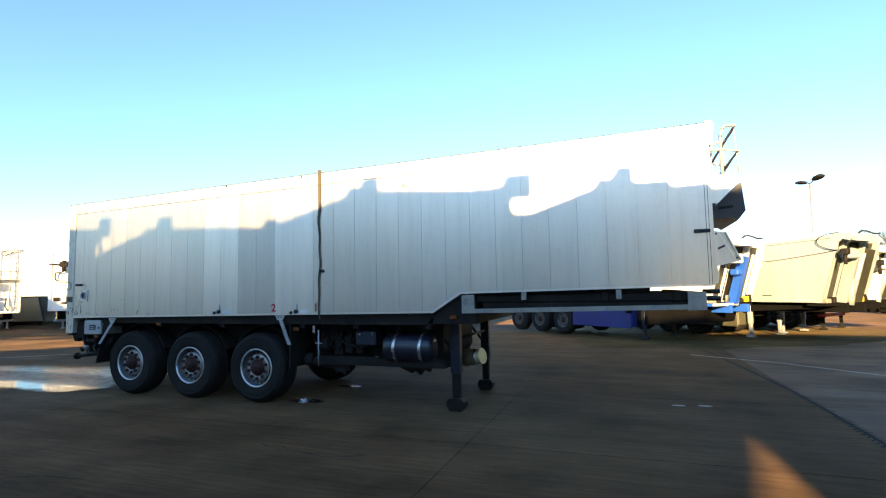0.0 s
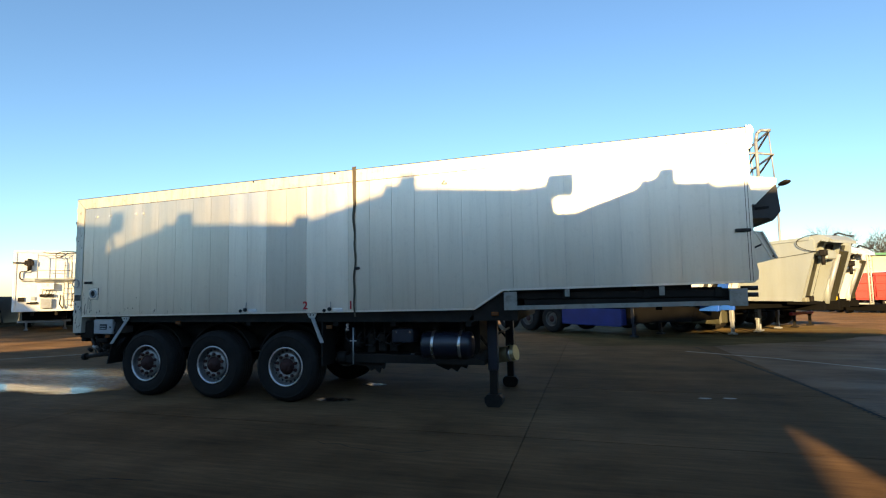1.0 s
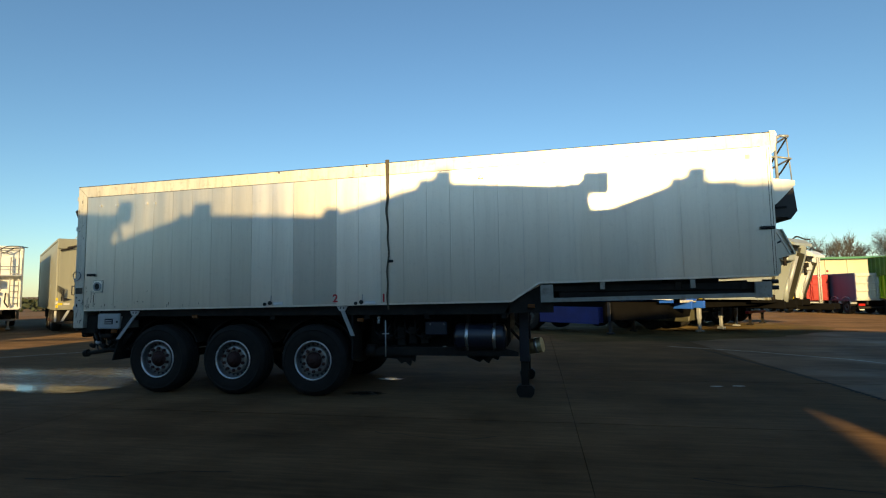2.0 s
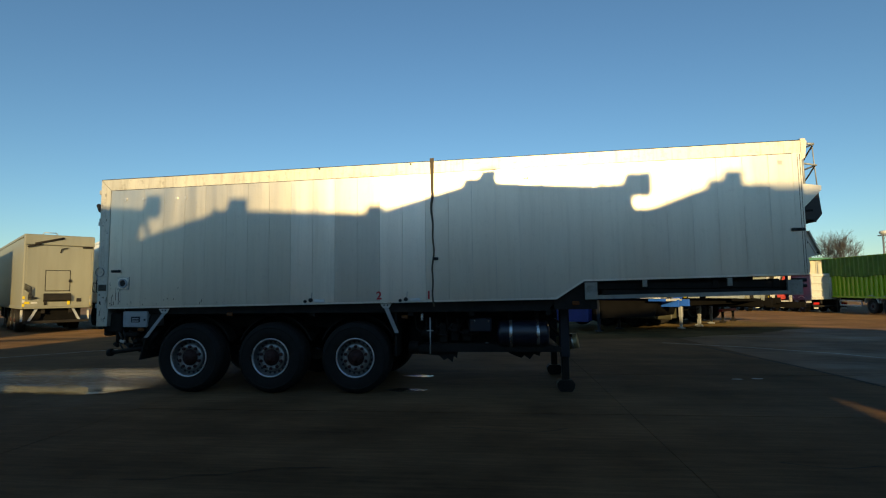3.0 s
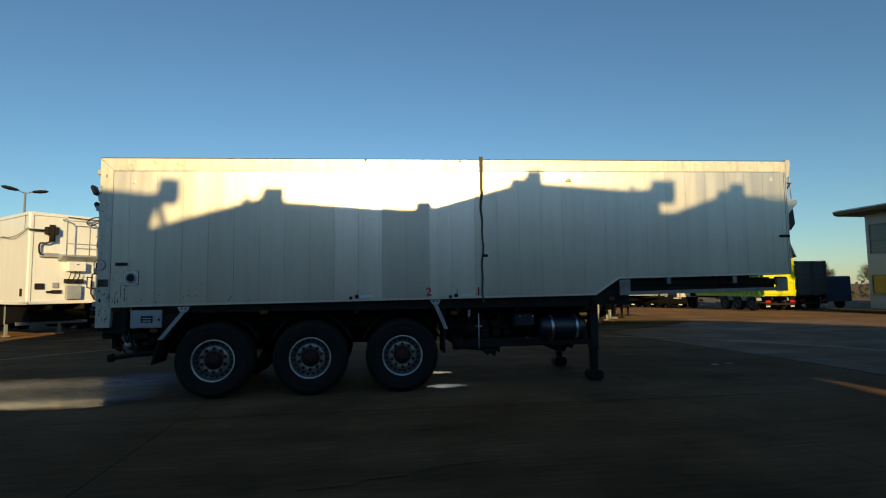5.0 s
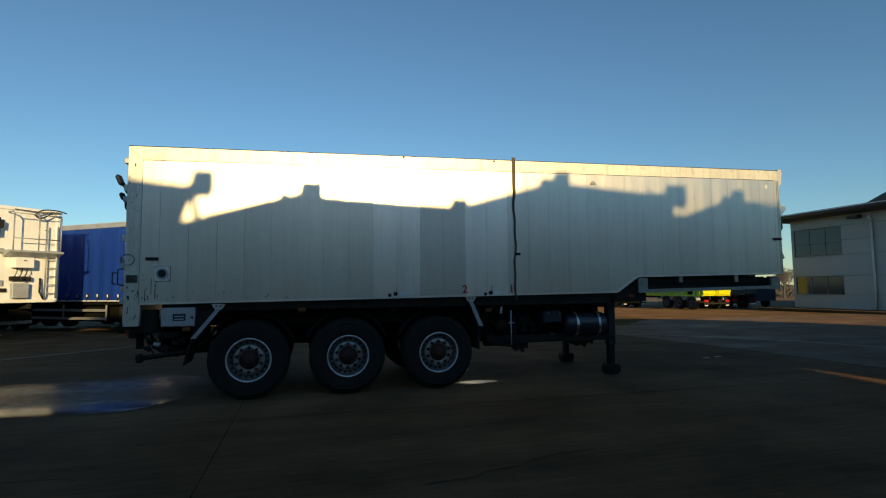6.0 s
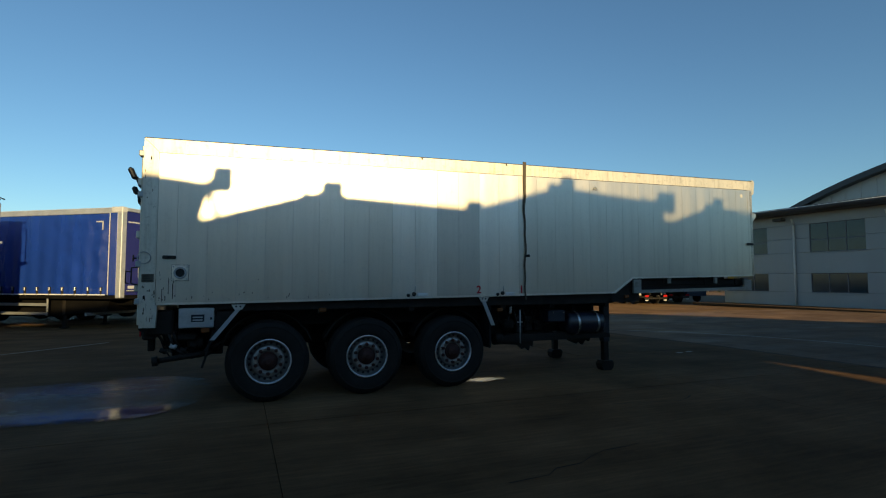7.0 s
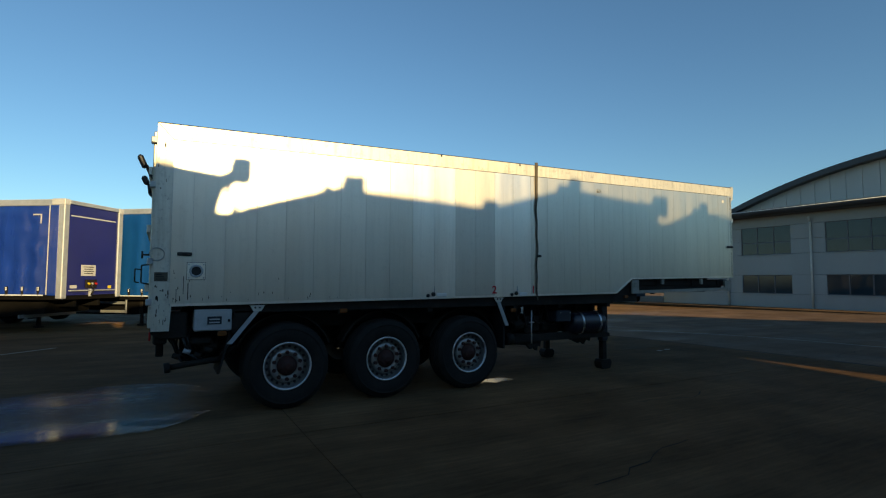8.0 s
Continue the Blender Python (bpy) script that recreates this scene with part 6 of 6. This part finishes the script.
def waste_skip(x, y, turn):
    t = thing("waste_skip", "dark open waste skip with a cream sloping end", "skip", pose(x, y, gz(y), 0, 0, turn))
    part("tub", prism(bm_new(), [(-2.2, 0.25), (1.4, 0.25), (2.1, 1.9), (-2.6, 1.9)], "y", -1.1, 1.1), DARKBOX, t)
    part("end_plate", prism(bm_new(), [(1.42, 0.30), (1.50, 0.30), (2.16, 1.82), (2.08, 1.82)], "y", -1.0, 1.0), CREAM, t)
    for k in range(5):
        cuboid("rib", t, DARKBOX, -2.0 + 0.75 * k, -1.9 + 0.75 * k, -1.16, -1.1, 0.3, 1.85, 0.01)
    cuboid("skid", t, STEEL_DARK, -2.1, 1.4, -0.9, -0.7, 0.0, 0.26, 0.01)
    cuboid("skid", t, STEEL_DARK, -2.1, 1.4, 0.7, 0.9, 0.0, 0.26, 0.01)
    return t


waste_skip(-28.2, 17.2, -60)
waste_skip(-31.5, 20.5, -50)


# ---- office building ----
def office():
    X, Y0, Y1, EAVE = 33.3, 3.5, 19.6, 5.75
    base = gz(12)
    t = thing("office_building", "two-storey grey clad depot building with a curved hall roof", "building", pose(0, 0, base))
    cuboid("core", t, CLAD_DARK, X + 0.12, X + 14, Y0 + 0.1, Y1 - 0.1, 0.0, EAVE, 0.0)
    ups = [(16.3, 19.4), (10.6, 13.6), (5.5, 8.75)]
    def bands(z0, z1, cuts):
        """Cladding strips between the openings."""
        ys = [Y0] + [v for c in sorted(cuts) for v in c] + [Y1]
        for a, b in zip(ys[0::2], ys[1::2]):
            rows = max(1, round((z1 - z0) / 0.95))
            for k in range(rows):
                za, zb = z0 + (z1 - z0) * k / rows, z0 + (z1 - z0) * (k + 1) / rows
                cuboid("cladding_panel", t, CLAD, X, X + 0.12, a + 0.006, b - 0.006, za + 0.006, zb - 0.006, 0.004)
    bands(0.0, 0.95, [])
    bands(0.95, 2.1, ups)
    bands(2.1, 3.38, [])
    bands(3.38, 5.12, ups)
    bands(5.12, EAVE, [])
    for a, b in ups:
        for z0, z1 in ((0.95, 2.1), (3.38, 5.12)):
            w = cuboid("window", t, FRAMEGREY, X + 0.07, X + 0.11, a, b, z0, z1, 0.0, "dark tinted office window")
            for k in range(3):
                pa, pb = a + (b - a) * k / 3, a + (b - a) * (k + 1) / 3
                rows = ((z0, z1),) if z1 < 3 else ((z0, z0 + 0.75), (z0 + 0.75, z1))
                for za, zb in rows:
                    cuboid("pane", w, GLASS, X + 0.055, X + 0.068, pa + 0.04, pb - 0.04, za + 0.04, zb - 0.04, 0.0)
                cuboid("mullion", w, FRAMEGREY, X + 0.03, X + 0.09, pa - 0.03, pa + 0.03, z0, z1, 0.004)
            cuboid("mullion", w, FRAMEGREY, X + 0.03, X + 0.09, b - 0.03, b + 0.03, z0, z1, 0.004)
            for z in (z0, z1):
                cuboid("frame_rail", w, FRAMEGREY, X + 0.03, X + 0.09, a, b, z - 0.03, z + 0.03, 0.004)
            cuboid("sill", w, CLAD, X - 0.05, X + 0.06, a - 0.03, b + 0.03, z0 - 0.05, z0 - 0.015, 0.006)
    for yy in (14.5, 9.47, 4.4):
        rod("rain_pipe", t, WHITEBOX, [(X - 0.09, yy, 0.0), (X - 0.09, yy, EAVE - 0.55), (X - 0.25, yy, EAVE - 0.28)], 0.055, "pale rainwater pipe")
        for z in (1.0, 2.7, 4.4):
            cuboid("pipe_bracket", t, POLE, X - 0.13, X, yy - 0.07, yy + 0.07, z, z + 0.04, 0.0)
    # overhanging eaves with rounded nose
    nose = [(X - 1.25, EAVE + 0.18), (X - 1.20, EAVE + 0.30), (X - 1.0, EAVE + 0.36), (X + 1.6, EAVE + 0.62), (X + 1.6, EAVE), (X - 0.95, EAVE), (X - 1.18, EAVE + 0.06)]
    part("eave_fascia", prism(bm_new(), nose, "y", Y0, Y1 + 0.9), CLAD_DARK, t, "dark overhanging eaves with a rounded edge")
    rod("eaves_trim", t, TAGWHITE, [(X - 1.24, Y0, EAVE + 0.27), (X - 1.24, Y1 + 0.9, EAVE + 0.27)], 0.018)
    for yy in (15.3, 4.8):
        cuboid("flood_lamp", t, BLACK, X - 0.45, X - 0.02, yy - 0.3, yy + 0.3, EAVE - 0.34, EAVE - 0.16, 0.03, "black wall flood lamp")
    # curved hall behind
    ZC, YC, R = 8.75, 2.0, 33.0
    half = 15.2
    def arch_z(yy, lift=0.0):
        return ZC - (R - math.sqrt(R * R - (yy - YC) ** 2)) + lift
    xg = X + 0.9
    n = 76
    for k in range(n):
        a, b = YC - half + 2 * half * k / n, YC - half + 2 * half * (k + 1) / n
        pts = [(a + 0.004, EAVE + 0.2), (b - 0.004, EAVE + 0.2), (b - 0.004, max(EAVE + 0.25, arch_z(b, -0.1))), (a + 0.004, max(EAVE + 0.25, arch_z(a, -0.1)))]
        part("gable_sheet", prism(bm_new(), pts, "x", xg - 0.035 * (k % 2), xg + 0.1), GABLE, t)
    pts = [(YC - half + 2 * half * k / 40, arch_z(YC - half + 2 * half * k / 40, 0.22)) for k in range(41)]
    pts += [(p[0], p[1] - 0.34) for p in reversed(pts)]
    part("hall_roof", prism(bm_new(), pts, "x", xg - 0.55, xg + 30), CLAD_DARK, t, "dark curved roof sheet")
    core = [(YC - half, 0.0), (YC + half, 0.0), (YC + half, EAVE)] + [(YC + half - 2 * half * k / 20, arch_z(YC + half - 2 * half * k / 20, -0.2)) for k in range(21)] + [(YC - half, EAVE)]
    part("hall_core", prism(bm_new(), core, "x", xg + 0.12, xg + 29), CLAD_DARK, t)
    return t


office()
tagged(part("pavement", box(bm_new(), 31.2, 33.25, 2.0, 20.5, gz(12) - 0.02, gz(12) + 0.12, 0.02), CONCRETE), "raised concrete pavement along the office wall", "pavement", kind="structure")


def far_warehouse():
    t = thing("warehouse", "long cream warehouse with a green roof edge", "building", pose(39.0, 63.0, gz(60) - 0.5))
    for k in range(9):
        cuboid("wall_sheet", t, CREAM, 1.2 * k - 1.79, 1.2 * k - 0.61, 0.0 + 0.05 * (k % 2), 0.2, 0.0, 5.95, 0.0)
    cuboid("core", t, CREAM, -1.8, 9.0, 0.2, 20, 0.0, 5.9, 0.0)
    for z in (2.1, 4.0):
        cuboid("wall_rail", t, GREYSTEEL, -1.8, 9.0, -0.06, 0.0, z, z + 0.12, 0.0)
    part("roof", prism(bm_new(), [(-0.6, 5.95), (-0.6, 6.2), (10, 6.45), (20.6, 6.2), (20.6, 5.95)], "x", -2.1, 9.3), GREENTRIM, t)
    return t


far_warehouse()


def van():
    t = thing("parked_van", "dark blue parked van in the shade", "van", pose(36.5, 27.7, gz(27), 0, 0, 90) @ Matrix.Scale(1.18, 4))
    body = [(-2.4, 0.45), (2.2, 0.45), (2.35, 0.75), (2.3, 1.05), (1.55, 1.25), (0.95, 1.95), (-2.35, 1.98), (-2.4, 1.9)]
    part("body", prism(bm_new(), body, "y", -0.9, 0.9), VANBLUE, t)
    part("windscreen", prism(bm_new(), [(1.50, 1.27), (1.58, 1.27), (1.02, 1.88), (0.96, 1.88)], "y", -0.78, 0.78), GLASS, t)
    for s in (-0.905, 0.9):
        cuboid("side_window", t, GLASS, 0.05, 0.95, s, s + 0.008, 1.25, 1.75, 0.0)
        for x in (-1.6, 1.5):
            tube_bm = tube(bm_new(), (x, s - 0.1 if s > 0 else s + 0.1, 0.33), (x, s + 0.02 if s > 0 else s - 0.02, 0.33), 0.33, seg=20)
            part("wheel", tube_bm, RUBBER, t)
    return t


van()


def street_lamp(x, y, h, twin, turn, label):
    z = gz(y)
    t = thing("street_lamp", label, "street lamp", pose(x, y, z, 0, 0, turn), "yard lamps")
    part("pole", tube(bm_new(), (0, 0, 0), (0, 0, h), 0.09, 0.05, 12), POLE, t)
    for s in ((-1, 1) if twin else (1,)):
        rod("arm", t, POLE, [(0, 0, h - 0.05), (s * 0.35, 0, h + 0.08)], 0.03)
        head = lathe(bm_new(), [(0.05, 0), (0.14, 0.12), (0.19, 0.4), (0.16, 0.7), (0.06, 0.82)], 0, 0, 0, 14)
        hd = part("lamp_head", head, STEEL_DARK, t, "dark oval lamp head")
        hd.matrix_basis = pose(s * 0.30, 0, h + 0.08, 0, 0, -90 * s) @ Matrix.Diagonal((1.3, 1, 0.55, 1)) @ pose(0, 0, 0, 8)
    return t


street_lamp(19.2, 27.0, 7.55, True, 106, "twin-headed yard lamp on a slim grey pole")
street_lamp(-16.2, 25.0, 7.55, True, 48, "twin-headed yard lamp behind the parked trailers")
street_lamp(47.9, 50.2, 7.6, False, 0, "single yard lamp by the far trees")


def mast():
    t = thing("telecom_mast", "slim steel lattice mast with a pale round head", "mast", pose(51.2, 57.3, gz(56)))
    for dx, dy in ((-0.28, -0.28), (0.28, -0.28), (0.0, 0.3)):
        rod("leg", t, POLE, [(dx, dy, 0), (dx * 0.8, dy * 0.8, 8.1)], 0.05)
    for k in range(14):
        z = 0.4 + 0.54 * k
        rod("lattice", t, POLE, [(-0.28, -0.28, z), (0.28, -0.28, z + 0.54), (0.0, 0.3, z), (-0.28, -0.28, z + 0.54)], 0.025, seg=5)
    part("head", lathe(bm_new(), [(0.25, 0.0), (0.40, 0.10), (0.45, 0.25), (0.40, 0.4), (0.2, 0.46)], 0, 0, 0, 18), WHITEBOX, t, "pale round antenna head").matrix_basis = pose(0, 0, 8.0, 90)
    rod("ring", t, POLE, [(0.55 * math.cos(a * 0.785), 0.55 * math.sin(a * 0.785), 7.9) for a in range(9)], 0.05)
    cuboid("panel", t, WHITEBOX, -0.3, 0.1, -0.5, -0.35, 4.6, 5.3, 0.03)
    return t


mast()


# ---- bare winter trees ----
def bare_tree(h, seed, spread):
    rnd = random.Random(seed)
    t = thing("bare_tree", "leafless winter tree with a fine twiggy crown", "tree", None, "bare trees behind the yard")
    trunk, crown = bm_new(), bm_new()
    counts = (7, 5, 4, 4, 3)

    def limb(p, d, length, r, level):
        q = p + d * length
        tube(trunk if level == 0 else crown, p, q, r, r * 0.6, 7 if level == 0 else 3, caps=False)
        if level >= 5:
            return
        for _ in range(counts[level]):
            v = Vector((rnd.gauss(0, 1), rnd.gauss(0, 1), rnd.gauss(0.1, 0.6))).normalized()
            nd = (d * 0.8 + v * spread + Vector((0, 0, 0.22))).normalized()
            k = rnd.uniform(0.5, 1.0) if level else rnd.uniform(0.45, 1.0)
            limb(p + d * length * k, nd, length * rnd.uniform(0.58, 0.8), max(0.011, r * 0.48), level + 1)

    limb(Vector((0, 0, 0)), Vector((0.03, 0, 1)).normalized(), h * 0.30, h * 0.022, 0)
    part("trunk", trunk, BARK, t)
    part("crown", crown, BARK, t, "fine bare twigs")
    return t


TREES = [bare_tree(13.2, 5, 0.55), bare_tree(12.4, 8, 0.62), bare_tree(13.8, 13, 0.5)]
SPOTS = ((41, 76), (46, 73), (51, 76), (55, 72), (60, 77), (66, 73), (72, 76), (78, 71), (84, 74), (90, 70), (97, 72), (104, 66), (70, 62), (78, 60), (87, 58), (95, 53), (101, 60), (61, 71), (58, 75), (64, 77), (68, 70))
for i, (x, y) in enumerate(SPOTS):
    m = pose(x, y, gz(y), 0, 0, 67 * i) @ Matrix.Scale(1.0 if x < 56 else 0.80 if (x, y) in ((66, 73), (68, 70), (72, 76)) else 0.68 if x < 70 else 0.56, 4)
    if i < 3:
        TREES[i].matrix_basis = m
    else:
        copy_thing(TREES[i % 3], m)


def hedge(x0, y0, x1, y1, h, depth, seed):
    """A ragged belt of scrub made of small leaf clumps."""
    rnd = random.Random(seed)
    bm = bm_new()
    n = int(math.hypot(x1 - x0, y1 - y0) * 26)
    for _ in range(n):
        k = rnd.random()
        top = h * (0.55 + 0.45 * abs(noise.noise(Vector((k * 17.0, seed, 0)))) + 0.2 * rnd.random())
        c = Vector((x0 + (x1 - x0) * k + rnd.gauss(0, depth), y0 + (y1 - y0) * k + rnd.gauss(0, depth), rnd.uniform(0, top)))
        c.z += gz(c.y)
        s = rnd.uniform(0.15, 0.45)
        u = Vector((rnd.gauss(0, 1), rnd.gauss(0, 1), rnd.gauss(0, 1))).normalized() * s
        v = u.orthogonal().normalized() * s * 0.7
        bm.faces.new([bm.verts.new(c + w) for w in (u, v, -u, -v)])
    return tagged(part("hedge", bm, HEDGE), "ragged dark scrub along the far boundary", "hedge", kind="stuff")


hedge(-120, 70, 40, 80, 2.6, 1.2, 3)
hedge(75, 66, 140, 40, 3.0, 1.2, 4)
hedge(-60, 60, -120, 20, 2.4, 1.2, 5)


# ---- unseen sheds added on the sunny side to shadow the yard ----
def unseen_shed(name_label, profile, vents, y0=-10.0, depth=6.0):
    """An unseen low-roofed shed that casts the yard's shadows; profile: (x, z) along its roof edge."""
    t = thing("workshop_shed", name_label, "shed", None, "workshops facing the yard")
    x0, x1 = profile[0][0], profile[-1][0]
    pts = [(x0, 0.0), (x1, 0.0)] + [(x, z - 0.06) for x, z in reversed(profile)]
    part("wall", prism(bm_new(), pts, "y", y0 - depth + 0.05, y0 - 0.05), SHED, t)
    edge = list(profile) + [(x, z - 0.1) for x, z in reversed(profile)]
    part("roof", prism(bm_new(), edge, "y", y0 - depth, y0), SHED, t)
    for a, b, lo, hi, *eye in vents:
        v = cuboid("roof_vent", t, GREYSTEEL, a, b if not eye else eye[0], y0 - 0.5, y0, lo, hi, 0.02)
        if eye:
            # an open eye between the cowl and its stay
            cuboid("cowl_stay", v, GREYSTEEL, eye[0] + eye[2], b, y0 - 0.5, y0, lo, hi, 0.0)
            cuboid("cowl_top", v, GREYSTEEL, eye[0], eye[0] + eye[2], y0 - 0.5, y0, eye[1] + eye[2], hi, 0.0)
            cuboid("cowl_foot", v, GREYSTEEL, eye[0], eye[0] + eye[2], y0 - 0.5, y0, lo, eye[1], 0.0)
    if x1 - x0 > 2.5:
        m = (x0 + x1) / 2
        d = cuboid("roller_door", t, GREYSTEEL, m - 1.2, m + 1.2, y0 - 0.04, y0 + 0.01, 0.0, 3.1, 0.01)
        for k in range(10):
            cuboid("door_slat", d, GREYSTEEL, m - 1.18, m + 1.18, y0 + 0.008, y0 + 0.03, 0.02 + 0.3 * k, 0.28 + 0.3 * k, 0.008)
    return t


long_row = unseen_shed("unseen long grey shed added for shadow, with a stepped end and a low link", [(-45.00, 5.60), (-23.0, 5.60), (-22.4, 4.90), (-19.0, 4.90), (-18.2, 6.0), (-16.9, 6.0), (-15.9, 5.2), (-15.0, 5.15), (-14.6, 4.2), (-13.8, 3.4), (-13.5, 2.8), (-8.6, 2.8), (-7.9, 2.96), (-6.7, 3.29)], ())
# Added bridge and link: the gap between them lets sun strips reach the ground.
part("shadow_bridge", prism(bm_new(), [(-15.05, 4.0), (-11.2, 4.0), (-11.9, 5.15), (-15.05, 5.15)], "y", -11.5, -10.2), SHED, long_row)
part("shadow_link", prism(bm_new(), [(-14.4, 3.40), (-6.72, 4.01), (-6.72, 4.17), (-14.4, 3.52)], "y", -10.6, -10.3), GREYSTEEL, long_row)
bay = unseen_shed("unseen taller grey bay added for shadow at the end of the long row", [(-6.7, 5.38), (-4.2, 5.42), (-3.9, 5.55), (0.42, 5.55), (0.54, 4.92), (0.90, 4.88), (1.34, 4.84)], ((1.46, 1.72, 4.78, 5.06),))
# Added wall end and stay shape the lit blob at the trailer's rear.
part("end_wall", prism(bm_new(), [(1.34, 4.36), (1.46, 4.78), (1.46, 4.88), (1.34, 4.84)], "y", -10.5, -10.0), SHED, bay)
part("vent_stay", prism(bm_new(), [(1.42, 4.80), (1.48, 4.80), (1.57, 4.42), (1.50, 4.42)], "y", -10.3, -10.1), GREYSTEEL, bay)
unseen_shed("unseen grey shed added for shadow, with a shallow sloping roof and vent", [(1.34, 4.37), (1.50, 4.40), (1.66, 4.47), (2.80, 4.81), (3.10, 4.77), (4.77, 4.69), (5.00, 4.68)], ((2.83, 3.13, 4.60, 4.97), (2.56, 2.66, 4.6, 4.81)))
unseen_shed("unseen grey shed added for shadow, with a stepped ridge vent", [(5.00, 4.65), (6.38, 5.04), (6.92, 5.10), (8.40, 5.00), (8.82, 5.03), (8.88, 4.69)], ((5.00, 5.26, 4.60, 4.80), (6.45, 6.94, 4.90, 5.17), (6.70, 6.95, 5.10, 5.29, 6.83, 5.13, 0.06), (8.40, 8.46, 4.95, 5.08), (8.75, 9.14, 4.88, 5.17, 9.03, 5.00, 0.07)))
unseen_shed("unseen grey shed added for shadow beside a narrow passage", [(8.88, 4.65), (9.10, 4.65), (10.08, 4.99), (10.40, 4.94), (10.74, 4.93)], ((9.88, 10.15, 4.80, 5.02), (10.10, 10.35, 4.80, 5.14)))
unseen_shed("unseen long grey shed added for shadow, with a falling roof", [(12.0, 4.93), (16.7, 4.98), (19.7, 4.92), (21.6, 4.6), (23.0, 3.95), (23.8, 3.3), (25.6, 2.6)], ())
# Unseen cover and pier cut out the sun patch by the trailer's front.
arch = thing("passage_roof", "unseen gabled cover shaping the sun patch between the sheds", "shed", None, "workshops facing the yard")
part("cover", prism(bm_new(), [(10.40, 2.66), (11.18, 2.70), (11.54, 2.97), (11.81, 3.20), (11.81, 6.13), (10.40, 6.13)], "y", -16.3, -16.1), SHED, arch)
part("cover", prism(bm_new(), [(11.81, 3.20), (11.865, 3.25), (11.865, 6.13), (11.81, 6.13)], "y", -16.3, -16.1), SHED, arch)
cuboid("pier", arch, SHED, 11.865, 12.45, -16.3, -16.1, 0.0, 6.13, 0.0)

yard_slabs(ground)
